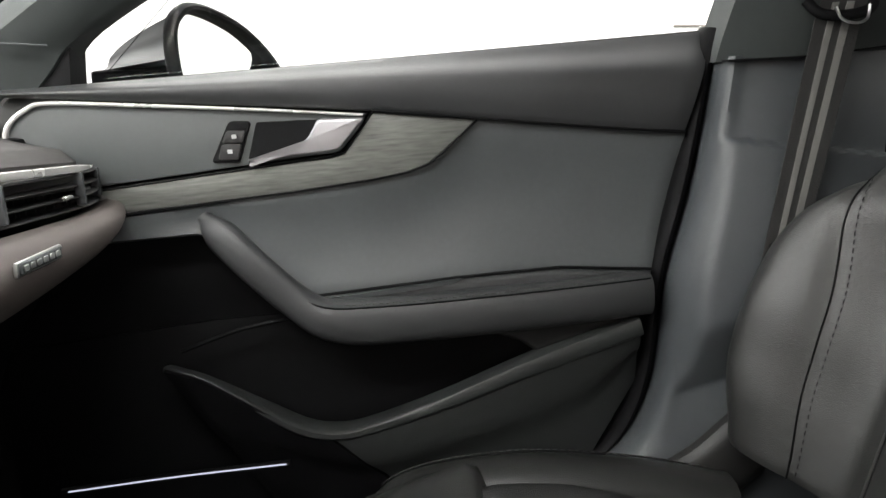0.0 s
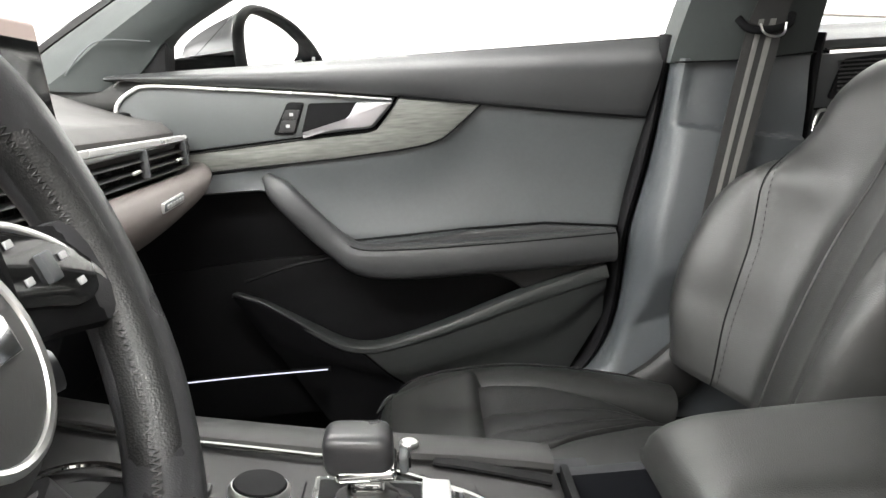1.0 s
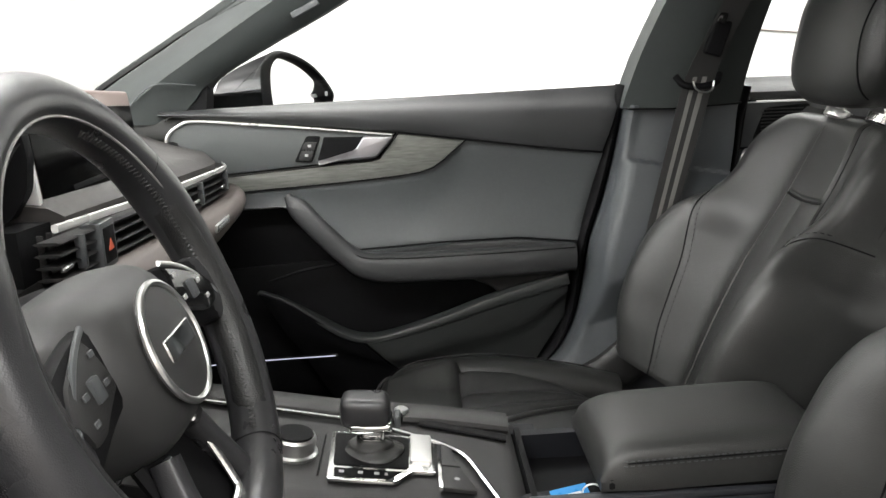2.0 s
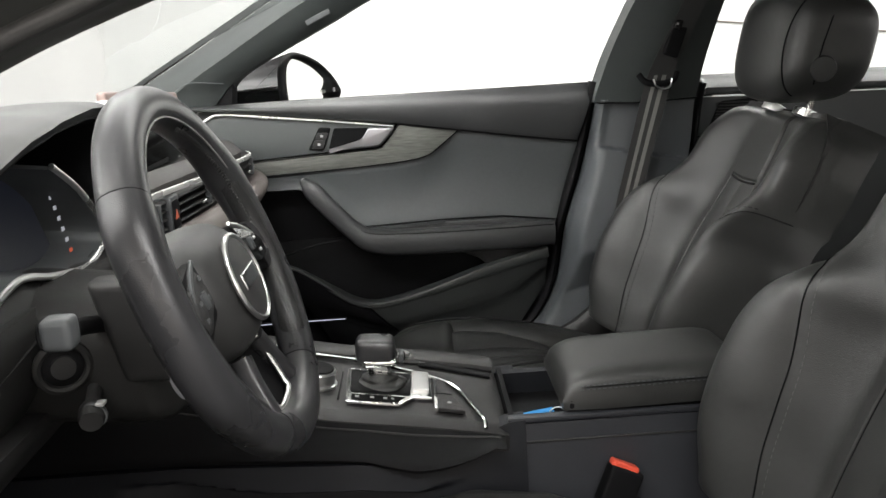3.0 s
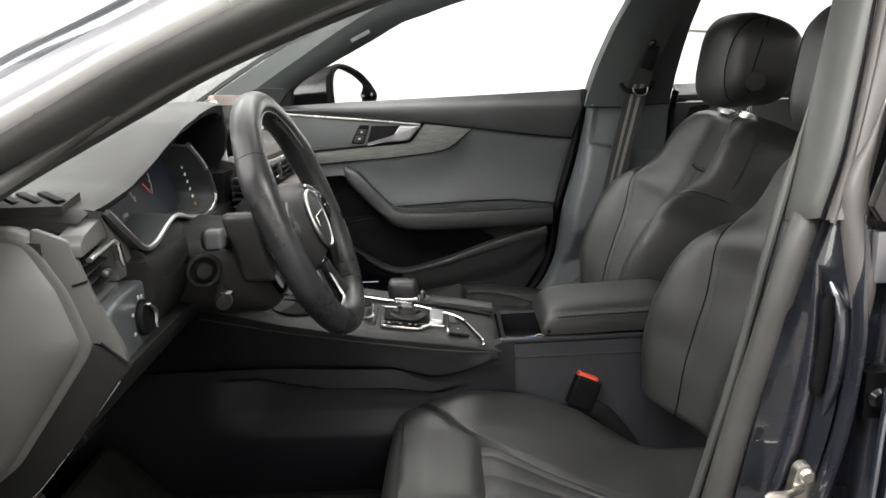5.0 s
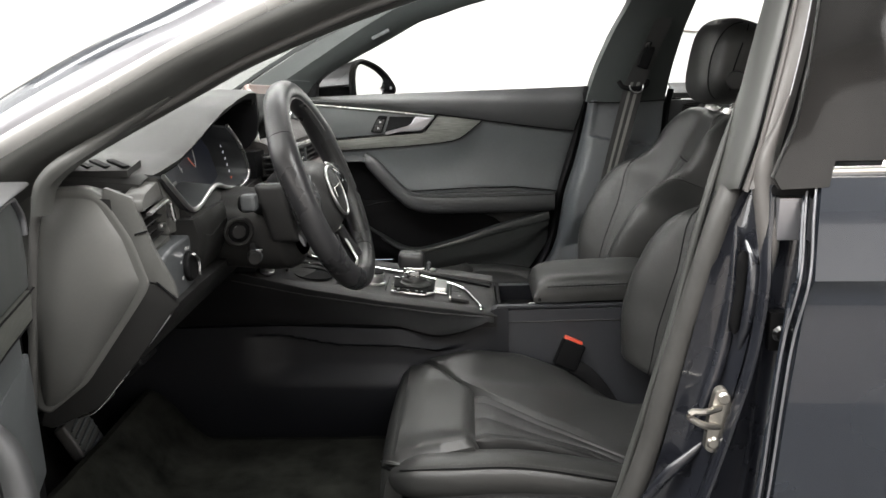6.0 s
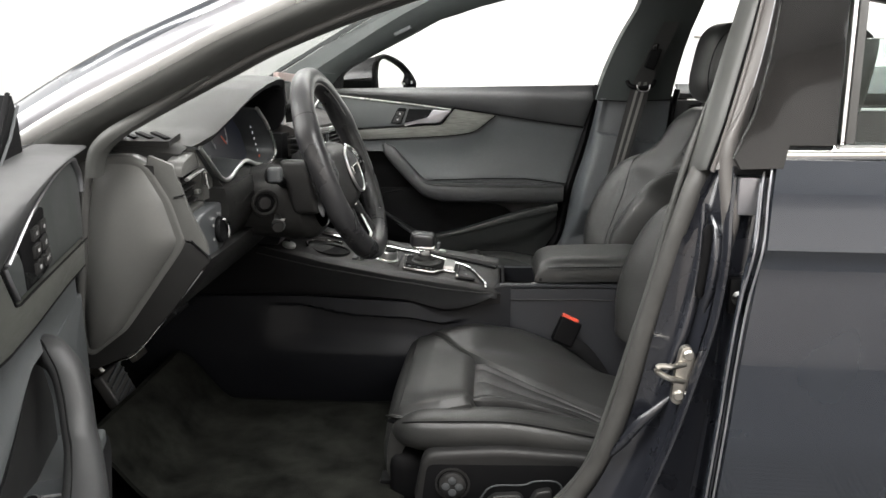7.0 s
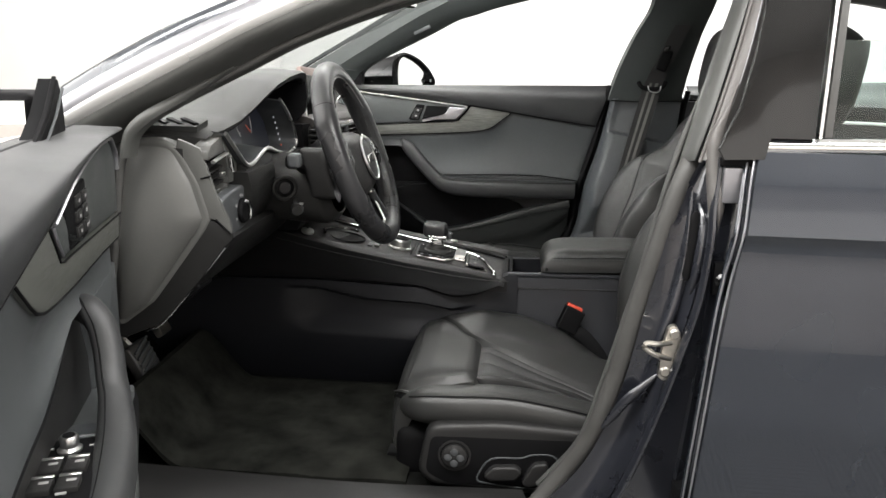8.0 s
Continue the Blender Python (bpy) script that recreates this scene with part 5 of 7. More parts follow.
    for sg in (-1, 1):
        ob = part("backrest_bolster", sheet(flank(sg), 44, 96, rearwards, 0.006, 0.025), LEATHER, root, "deep rounded leather side bolster")
        part("seam", sweep([back(a * sg, s_) - out * 0.0045 for a, s_ in line[3:]], 0.0012, n=5, up=tuple(out)), PLASTIC_DARK, ob)
        seam = [back((a - 0.035) * sg, s_ + 0.008) + out * 0.0004 for a, s_ in line[5:]]
        part("stitching", dashes(seam, 0.006, 0.004, 0.0008, up=tuple(out)), STITCH if inner > 0 else PLASTIC_DARK, ob)
    shell_back = sheet(lambda u, v: back(-1 + 2 * u, 0.995 * v) * 0.0 + (O + along * LEN * v * 0.99 - out * (0.055 + 0.05 * math.sin(math.pi * u) * (0.4 + 0.6 * (1 - v))) + Vector((0, inner * (-1 + 2 * u) * curve(SW, WW, v) * 0.97, 0))), 24, 24, tuple(0.05 * out))
    part("back_shell", shell_back, PLASTIC, root, "dark moulded back shell")

    # headrest
    c = Vector((hx, cy, 0.986))

    def cushion(d):
        """The cushion's surface in a direction from its middle: a rounded block, deeper behind."""
        d = Vector(d).normalized()
        r = (abs(d.x) ** 3.4 + abs(d.y) ** 4.4 + abs(d.z) ** 4.0) ** (-1 / 4.0)
        q = d * r
        rear_ = max(q.x, 0.0)
        x = q.x * (0.118 if q.x > 0 else 0.068) + 0.016 * q.z
        y = q.y * (0.138 - 0.008 * ease(0.2, 1.0, -q.z)) * (1 - 0.16 * rear_)
        z = q.z * (0.106 - 0.014 * abs(q.y) ** 3) * (1 - 0.16 * rear_) - 0.016 * rear_
        return c + Vector((x, y, z))
    bm = bmesh.new()
    bmesh.ops.create_icosphere(bm, subdivisions=5, radius=1)
    head = part("headrest", mapped(bm, cushion), LEATHER, root, "padded leather headrest with a round side button")
    part("seam", sweep([cushion((-math.cos(w), inner * 0.80, math.sin(w))) for w in np.linspace(-1.1, 1.5, 30)], 0.0016, n=5, up=(1, 0, 0)), PLASTIC_DARK, head)
    part("seam", sweep([cushion((x, inner, z)) for x, z in ((0.10, 1.2), (0.02, 0.9), (-0.10, 0.45), (-0.17, 0.05), (-0.20, -0.25), (-0.17, -0.55), (-0.10, -0.75))], 0.0018, n=5, up=(0, 1, 0)), PLASTIC_DARK, head)
    b_at = cushion((-0.03, inner, -0.44))
    part("button", lathe([(0.0225, -0.02), (0.0225, 0.002), (0.0205, 0.0055), (0.0, 0.0065)], facing(tuple(b_at), (-0.25, inner, -0.12)), 28), LEATHER, head, "round release button")
    topc = O + along * LEN
    for yy in (-0.065, 0.065):
        part("post", sweep([topc + Vector((0.015, yy, -0.03)), Vector((hx + 0.012, cy + yy, 0.91))], 0.0065, n=10), BRIGHT, root, "chrome headrest post")
        part("post_collar", lathe([(0.024, -0.012), (0.024, 0.001), (0.013, 0.004)], facing(tuple(topc + Vector((0.014, yy, -0.012))), tuple(along)), 18), CHROME, root, "pale headrest post collar")
    # recline joint and outer shield
    part("recliner_cover", sweep(spline([(0.30, Y(-0.262), 0.30), (0.36, Y(-0.266), 0.33), (0.43, Y(-0.262), 0.39)], 14), 0.02, 0.045, up=(-0.6, 0, 0.8), n=14, power=3), PLASTIC, root)
    if side_panel:
        y0 = Y(-0.250)
        out_y = -inner
        poly = rounded([(-0.058, 0.243), (-0.040, 0.338), (0.10, 0.350), (0.26, 0.342), (0.34, 0.325), (0.34, 0.215), (0.158, 0.208), (-0.03, 0.215)], 0.03, 6)
        shield = part("side_shield", prism(poly, y0, y0 + out_y * 0.032, bevel=0.014, seg=4), PLASTIC, root, "black seat side cover with switches")
        yf = y0 + out_y * 0.031
        part("switch_field", prism(rounded([(-0.042, 0.245), (-0.032, 0.318), (0.235, 0.325), (0.245, 0.225), (0.0, 0.223)], 0.014), yf - out_y * 0.004, yf + out_y * 0.0015, bevel=0.001), PLASTIC_DARK, shield)
        knob = part("lumbar_switch", lathe([(0.031, 0), (0.031, 0.004), (0.027, 0.004), (0.027, 0.001), (0.024, 0.001), (0.024, 0.009), (0.018, 0.012)], facing((0.013, yf, 0.282), (0, out_y, 0)), 32), PLASTIC, shield, "round four-way lumbar switch")
        for q in range(4):
            w = math.pi / 2 * q
            part("pad", lathe([(0.0075, 0), (0.007, 0.003), (0.003, 0.004)], facing((0.013 + 0.0115 * math.cos(w), yf + out_y * 0.010, 0.282 + 0.0115 * math.sin(w)), (0, out_y, 0)), 14), PLASTIC_GREY, knob)
        part("cushion_switch", prism(rounded([(0.068, 0.250), (0.085, 0.268), (0.128, 0.272), (0.140, 0.262), (0.128, 0.243), (0.078, 0.240)], 0.007), yf, yf + out_y * 0.016, bevel=0.005, seg=3), PLASTIC, shield, "seat-shaped adjuster lever")
        part("back_switch", prism(rounded([(0.138, 0.240), (0.158, 0.278), (0.184, 0.283), (0.188, 0.270), (0.168, 0.236), (0.148, 0.230)], 0.007), yf, yf + out_y * 0.016, bevel=0.005, seg=3), PLASTIC, shield, "backrest adjuster lever")
        part("switch_rim", sweep(spline([(0.055, yf + out_y * 0.001, 0.240), (0.080, yf + out_y * 0.001, 0.278), (0.135, yf + out_y * 0.001, 0.284), (0.158, yf + out_y * 0.001, 0.292), (0.195, yf + out_y * 0.001, 0.292), (0.203, yf + out_y * 0.001, 0.270), (0.175, yf + out_y * 0.001, 0.226), (0.07, yf + out_y * 0.001, 0.229), (0.055, yf + out_y * 0.001, 0.240)], 40), 0.002, n=6, up=(0, 1, 0)), PLASTIC_GREY, shield)


driver = thing("front_seat", (0.12, -0.38, 0.2), "black leather sports seat with power switches beside the open door", "car seat", "front seats")
car_seat(driver, -0.38, 1, 22.5, 0.440, True, 0.620)
passenger = thing("front_seat", (0.12, 0.34, 0.2), "black leather sports seat beside the closed far door", "car seat", "front seats")
car_seat(passenger, 0.34, -1, 25.0, 0.440, False, 0.690)
bench = thing("rear_bench", (1.2, 0, 0.3), "dark leather rear bench", "car seat")
part("cushion", box((1.18, 0, 0.38), (0.5, 1.25, 0.2), 0.05, 4), LEATHER, bench)
part("backrest", box((1.50, 0, 0.62), (0.16, 1.25, 0.52), 0.06, 4, pose(0, 0, 0, 0, 22, 0)), LEATHER, bench)
for yy in (-0.38, 0.38):
    part("headrest", box((1.62, yy, 0.93), (0.09, 0.26, 0.14), 0.035, 4, pose(0, 0, 0, 0, 15, 0)), LEATHER, bench)


# ---------------------------------------------------------------- steering wheel
RAKE = radians(20.8)
WC = Vector((-0.2198, -0.3866, 0.8037))
WA, WU = Vector((0, 1, 0)), Vector((-math.sin(RAKE), 0, math.cos(RAKE)))
WN = WA.cross(WU).normalized()


def wheel_at(a, b, c=0.0):
    """A place on the wheel: a across, b up the rake, c towards the driver."""
    return WC + WA * a + WU * b + WN * c


wheel = thing("steering_wheel", tuple(WC - WN * 0.1), "black leather steering wheel with chrome-edged spokes", "steering wheel")
RR = 0.1745


def rim_point(w, r=RR):
    return wheel_at(r * math.cos(w), r * math.sin(w))


def rim_piece(w0, w1, material, name, label=""):
    n = max(6, int(abs(w1 - w0) / 0.07))
    pts = [rim_point(w0 + (w1 - w0) * i / n) for i in range(n + 1)]
    fat = []
    for i in range(n + 1):
        w = w0 + (w1 - w0) * i / n
        fat.append(0.0205 + 0.0022 * math.exp(-((math.cos(w) ** 2 - 0.80) ** 2) / 0.02) * (1 if math.sin(w) > 0 else 0.3))
    return part(name, sweep(pts, [f * 1.0 for f in fat], fat, up=tuple(WN), n=20, power=2.25, caps=False), material, wheel, label)


D2R = math.pi / 180
rim_piece(37 * D2R, 143 * D2R, LEATHER_WHEEL, "rim_top", "smooth worn black leather rim")
rim_piece(143 * D2R, 239 * D2R, LEATHER_WHEEL, "rim_side")
rim_piece(239 * D2R, 301 * D2R, LEATHER_WHEEL, "rim_bottom")
rim_piece(301 * D2R, 397 * D2R, LEATHER_WHEEL, "rim_side")
for w in (37, 143, 239, 301):
    c = rim_point(w * D2R)
    t = (rim_point(w * D2R + 0.01) - rim_point(w * D2R - 0.01)).normalized()
    part("rim_seam", sweep([c - t * 0.0006, c + t * 0.0006], 0.0211, up=tuple(WN), n=20, power=2.25), PLASTIC_DARK, wheel)
# perforated inner face with cross stitching
for w0, w1 in ((-56, 35), (145, 236)):
    pts = [rim_point(w * D2R, RR - 0.0115) + WN * 0.003 for w in np.linspace(w0, w1, 26)]
    part("perforated_grip", sweep(pts, [0.0122 * min(1, 0.25 + 0.25 * min(i, 25 - i)) for i in range(26)], [0.0155 * min(1, 0.25 + 0.25 * min(i, 25 - i)) for i in range(26)], up=tuple(WN), n=12), PERFORATED, wheel, "perforated leather grip")
for w0, w1 in ((-57, 72), (108, 237)):
    n = int((w1 - w0) * 0.62)
    bm = bmesh.new()
    for i in range(n):
        w = (w0 + (w1 - w0) * i / n) * D2R
        for s in (-1, 1):
            p = rim_point(w, RR - 0.0236) + WN * 0.0060
            q = rim_point(w + s * 0.014, RR - 0.0212) + WN * 0.0105
            piece = sweep([p, q], 0.0007, n=4)
            off = len(bm.verts)
            vs = [bm.verts.new(v.co) for v in piece.verts]
            piece.verts.index_update()
            for f in piece.faces:
                bm.faces.new([vs[v.index] for v in f.verts])
            piece.free()
    part("stitching", bm, PLASTIC, wheel, "cross stitching inside the rim")

# pale colour carries the highlight on the seam of the upper rim
for w0, w1 in ((20, 160),):
    part("inner_seam", sweep([rim_point(w * D2R, RR - 0.0160) + WN * 0.0148 for w in np.linspace(w0, w1, 50)], 0.0011, n=6, up=tuple(WN)), SEAM_GLINT, wheel, "rim seam with its highlight put in as pale colour")

# airbag cushion
def pad(u, v):
    r, w = 1.0 - v, 2 * math.pi * u
    c, n = math.cos(w), math.sin(w)
    e = (abs(c) ** 3.4 + abs(n) ** 3.4) ** (-1 / 3.4)
    dome = math.sqrt(max(0.0, 1 - r ** 3.6))
    taper = 1.0 - 0.22 * ease(0.2, -1.0, n * e) + 0.03 * ease(0.3, 1.0, n * e)
    return wheel_at(0.083 * r * c * e * taper, -0.017 + 0.070 * r * n * e, -0.034 + 0.051 * dome)
hub = part("airbag_cushion", sheet(pad, 56, 20, tuple(-0.016 * WN)), PLASTIC_HUB, wheel, "domed black airbag cushion")
hubc = wheel_at(0.0, -0.016, 0.0165)
part("emblem_field", lathe([(0.0435, -0.004), (0.0435, 0.003), (0.040, 0.0045), (0.0, 0.0048)], facing(tuple(hubc), tuple(WN)), 36), PLASTIC_HUB, hub)
ring = [hubc + WA * (0.0450 * math.cos(w)) + WU * 0.0450 * math.sin(w) + WN * 0.003 for w in np.linspace(0, 2 * math.pi, 41)[:-1]]
part("emblem_ring", sweep(ring, 0.0028, n=8, up=tuple(WN), closed=True), CHROME, hub, "chrome ring")


WB = Matrix((WA, WU, WN)).transposed()


def wheel_block(a, b, c, size, bevel=0.001, seg=2):
    """A small block lying in the plane of the wheel."""
    return box(tuple(wheel_at(a, b, c)), size, bevel, seg, WB)


def spoke(points, ra, rb, material, name, label=""):
    return part(name, sweep(spline([wheel_at(*p) for p in points], 16), ra, rb, up=tuple(WN), n=14, power=3.2), material, wheel, label)


part("emblem", wheel_block(0.0, -0.016, 0.0220, (0.056, 0.017, 0.003), 0.0014, 3), BRIGHT, hub, "plain chrome emblem plate")
for s in (-1, 1):
    spoke([(0.055 * s, 0.002, -0.010), (0.10 * s, -0.004, -0.006), (0.135 * s, -0.012, -0.003), (0.168 * s, -0.020, 0.0)], 0.030, 0.010, PLASTIC_DARK, "side_spoke", "black spoke with keys")
    spoke([(0.118 * s, -0.006, -0.009), (0.145 * s, -0.012, -0.004), (0.172 * s, -0.018, 0.0)], [0.026 + 0.010 * i / 15 for i in range(16)], [0.010 + 0.006 * i / 15 for i in range(16)], LEATHER_WHEEL, "spoke_root")
    # left spoke repeats the right one in duller materials, for its shade
    mark_k = DIM if s > 0 else PLASTIC_GREY
    keyp = part("key_panel", sweep(spline([wheel_at(0.080 * s, 0.006, -0.001), wheel_at(0.112 * s, -0.004, 0.002), wheel_at(0.142 * s, -0.016, 0.005)], 10), [0.021] * 7 + [0.019, 0.016, 0.011], 0.0065, up=tuple(WN), n=12, power=3.4), GLOSS if s > 0 else PLASTIC, wheel, "black key panel")
    part("chrome_edge", sweep(spline([wheel_at(0.078 * s, 0.031, 0.003), wheel_at(0.102 * s, 0.022, 0.005), wheel_at(0.126 * s, 0.007, 0.007), wheel_at(0.148 * s, -0.016, 0.009), wheel_at(0.150 * s, -0.024, 0.009)], 16), 0.0026, 0.002, up=tuple(WN), n=8), CHROME if s > 0 else PLASTIC_GREY, keyp)
    part("scroll_wheel", wheel_block(0.106 * s, -0.002, 0.008, (0.012, 0.016, 0.006), 0.002), PLASTIC_GREY, keyp)
    for a, b in ((0.088, 0.016), (0.088, -0.004), (0.122, 0.000), (0.126, -0.016)):
        part("key_mark", wheel_block(a * s, b, 0.0065 + 0.10 * (a - 0.088), (0.007, 0.004, 0.0014), 0.0004, 1), mark_k, keyp)
    spoke([(0.034 * s, -0.085, -0.014), (0.042 * s, -0.11, -0.012), (0.050 * s, -0.135, -0.008), (0.056 * s, -0.160, -0.004)], 0.011, 0.010, LEATHER_WHEEL, "lower_spoke")
v_path = [(-0.034, -0.084, -0.012), (-0.034, -0.110, -0.009), (-0.033, -0.140, -0.006), (-0.027, -0.152, -0.004), (0.0, -0.154, -0.003), (0.027, -0.152, -0.004), (0.033, -0.140, -0.006), (0.034, -0.110, -0.009), (0.034, -0.084, -0.012)]
part("spoke_trim", sweep(spline([wheel_at(*p) for p in v_path], 30), 0.0045, 0.003, up=tuple(WN), n=8), CHROME, wheel, "satin chrome trim of the lower spoke")
part("spoke_web", sweep([wheel_at(0, -0.08, -0.030), wheel_at(0, -0.165, -0.016)], 0.048, 0.008, up=tuple(WN), n=12, power=3.5), PLASTIC_DARK, wheel)
for s in (-1, 1):
    part("shift_paddle", sweep(spline([wheel_at(0.070 * s, 0.000, -0.034), wheel_at(0.105 * s, -0.030, -0.036), wheel_at(0.128 * s, -0.052, -0.036), wheel_at(0.142 * s, -0.056, -0.036)], 14), 0.012, 0.003, up=tuple(WN), n=10), SATIN, wheel, "dark shift paddle")

column = thing("steering_column", (-0.34, -0.36, 0.72), "black steering column shroud with stalks", "steering column")
def shroud(u, v):
    w = 2 * math.pi * u
    c, n = math.cos(w), math.sin(w)
    e = (abs(c) ** 3.6 + abs(n) ** 3.6) ** (-1 / 3.6)
    k = curve([0, 0.05, 0.12, 0.3, 1.0], [0.62, 0.86, 0.96, 1.0, 1.0], v)
    x = -0.272 - 0.16 * v
    return (x - 0.018 * n * (1 - v), -0.375 + 0.088 * k * c * e, 0.722 + 0.045 * v * 0.3 + 0.066 * k * n * e)
part("shroud", sheet(shroud, 48, 34, (-0.003, 0, 0)), COLUMN_GREY, column, "grained grey-black column shroud")
part("switch_module", mapped(box((0, 0, 0), (0.050, 0.030, 0.100), 0.010, 4), lambda v: Vector((-0.285 + v[0] - 0.25 * v[2], -0.462 + v[1], 0.772 + v[2]))), PLASTIC, column, "dark stalk module behind the wheel")
part("collar", lathe([(0.050, -0.05), (0.056, -0.035), (0.056, -0.020), (0.050, -0.010), (0.04, 0.0)], facing(tuple(wheel_at(0, 0, -0.035)), tuple(WN)), 32), PLASTIC_DARK, column)
st = part("indicator_stalk", sweep(spline([(-0.32, -0.42, 0.765), (-0.315, -0.50, 0.79), (-0.308, -0.555, 0.806), (-0.304, -0.585, 0.812)], 16), [0.008] * 9 + [0.010, 0.012, 0.014, 0.015, 0.015, 0.014, 0.011], n=12, power=2.8), PLASTIC_DARK, column)
part("stalk_cap", box((-0.301, -0.578, 0.812), (0.024, 0.022, 0.026), 0.006, 3), PLASTIC_GREY, st, "pale grey stalk cap")
st = part("cruise_stalk", sweep(spline([(-0.34, -0.42, 0.725), (-0.33, -0.47, 0.712), (-0.318, -0.512, 0.704)], 12), [0.007] * 8 + [0.010, 0.012, 0.012, 0.010], n=12), PLASTIC, column)
part("stalk_mark", box((-0.312, -0.500, 0.7165), (0.008, 0.010, 0.003), 0.001), DIM, st)
part("stalk_ring", lathe([(0.0125, 0), (0.0125, 0.003), (0.010, 0.004)], facing((-0.320, -0.500, 0.706), (0.15, -1, -0.15)), 16), PLASTIC_GREY, st)

# ---------------------------------------------------------------- dashboard
dash = thing("dashboard", (-0.6, 0, 0.4), "dark grey soft dashboard with long vent band and chrome line", "dashboard")


def ry(y):
    """How far the front of the dashboard runs back at a lateral place."""
    return -0.30 * max(y - 0.42, 0) ** 2 / 0.25 - 3.2 * max(y - 0.60, 0) ** 2 / 0.25


YR = 0.668


def top_pad(u, v):
    y = -0.14 + (YR + 0.14) * u
    x = -1.0 + (0.63 + ry(y)) * v
    z = 0.892 - 0.020 * v + 0.008 * math.sin(math.pi * v) - 0.026 * ease(0.60, 1.0, v) - 0.008 * ease(0.97, 1.0, v)
    return (x, y, z - 0.05 * ease(0.93, 1.0, u) * 0.3 - 0.050 * (y - 0.10) * ease(0.6, 1.0, v))


part("top_pad", sheet(top_pad, 60, 40, (0, 0, -0.03), 0.006, 0.012), DASH_TOP, dash, "soft grained top pad")
part("pad_panel", sheet(lambda u, v: (-0.66 + 0.23 * v, 0.06 + 0.16 * u, 0.8885 - 0.021 * v * v), 12, 10, (0, 0, -0.01), 0.004, 0.05), DASH, dash)
part("pad_corner", box((-0.60, 0.675, 0.865), (0.36, 0.10, 0.055), 0.02, 3), DASH, dash)
chrome_y = np.linspace(-0.205, 0.585, 40)
fall = lambda y: -0.034 * (y - 0.15) + 0.020 * max(0.1 - y, 0)
part("chrome_strip", sweep([(-0.352 + ry(y) * 1.02, y, 0.828 - 0.046 * y + 0.024 * max(0.1 - y, 0)) for y in chrome_y], [0.0035 - 0.0025 * ease(0.45, 0.58, y) for y in chrome_y], [0.0042 - 0.0030 * ease(0.45, 0.58, y) for y in chrome_y], n=8, power=3), WHITE_TRIM, dash, "long bright chrome line")
band = part("vent_band", sheet(lambda u, v: (-0.385 + ry(-0.21 + 0.85 * u), -0.21 + 0.85 * u, 0.765 + 0.06 * v + fall(-0.21 + 0.85 * u)), 40, 4, (-0.03, 0, 0)), PLASTIC_DARK, dash, "deep black air vent band")
for i in range(4):
    z = 0.7775 + 0.0115 * i
    part("slat", sweep([(-0.362 + ry(y), y, z + fall(y)) for y in np.linspace(-0.205, 0.635, 36)], 0.013, 0.0016, n=6, power=4), PLASTIC, band)
for y in (-0.16, 0.10, 0.29, 0.46, 0.60):
    part("vane_tab", box((-0.350 + ry(y), y, 0.797 + fall(y)), (0.010, 0.006, 0.034), 0.002, 2), PLASTIC_GREY, band)
    part("tab_chrome", box((-0.3435 + ry(y), y - 0.05, 0.793 + fall(y)), (0.004, 0.022, 0.004), 0.001, 1), CHROME, band)
for y in np.linspace(-0.19, 0.60, 40):
    part("rear_vane", box((-0.374 + ry(y), y, 0.795 + fall(y)), (0.006, 0.0015, 0.046)), PLASTIC, band)
hz = part("hazard_switch", box((-0.356, -0.100, 0.806), (0.022, 0.040, 0.050), 0.003, 2), PLASTIC_GREY, dash, "hazard switch between the vents")
part("hazard_key", box((-0.346, -0.100, 0.806), (0.004, 0.030, 0.038), 0.002, 2), PLASTIC_DARK, hz)
part("triangle", prism([(-0.107, 0.8000), (-0.093, 0.8000), (-0.100, 0.8120)], -0.3445, -0.3432, plane="yz"), LIT_RED, hz)


def fascia(u, v):
    y = -0.22 + (0.655 + 0.22) * u
    prof = spline([(-0.350, 0.7705, 0), (-0.331, 0.764, 0), (-0.320, 0.745, 0), (-0.326, 0.722, 0), (-0.352, 0.700, 0), (-0.395, 0.680, 0), (-0.45, 0.655, 0)], 21)[round(v * 20)]
    lift = 0.030 * ease(0.25, 0.64, y) * v
    return (prof.x + ry(y) * 1.05, y, prof.y + lift + fall(y) * (1 - ease(0.0, 0.5, v)))


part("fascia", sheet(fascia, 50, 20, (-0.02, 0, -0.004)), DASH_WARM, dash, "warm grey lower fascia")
badge = part("badge", box((-0.3185, 0.275, 0.7465), (0.004, 0.082, 0.0125), 0.002, 2, pose(0, 0, 0, 0, 6, 0)), CHROME, dash, "small chrome badge with plain bars")
part("badge_field", box((-0.3165, 0.275, 0.7465), (0.002, 0.077, 0.0090), 0.0008, 1, pose(0, 0, 0, 0, 6, 0)), PLASTIC_GREY, badge)
for i in range(6):
    part("badge_bar", box((-0.3152, 0.246 + 0.0116 * i, 0.7465), (0.0016, 0.0075, 0.0050), 0.0005, 1), CHROME, badge)
sp = part("start_panel", prism(rounded([(0.000, 0.7495), (0.090, 0.7475), (0.094, 0.733), (0.082, 0.712), (0.062, 0.700), (0.000, 0.702)], 0.005), -0.345, -0.3165, plane="yz", bevel=0.002), COLUMN_GREY, dash, "switch panel with a chrome outline")
part("outline", sweep(spline([(-0.315, 0.035, 0.7495), (-0.315, 0.088, 0.7480), (-0.315, 0.0945, 0.741), (-0.315, 0.091, 0.724), (-0.316, 0.082, 0.711), (-0.317, 0.062, 0.700)], 24), 0.0012, 0.0016, up=(1, 0, 0), n=6), CHROME, sp)
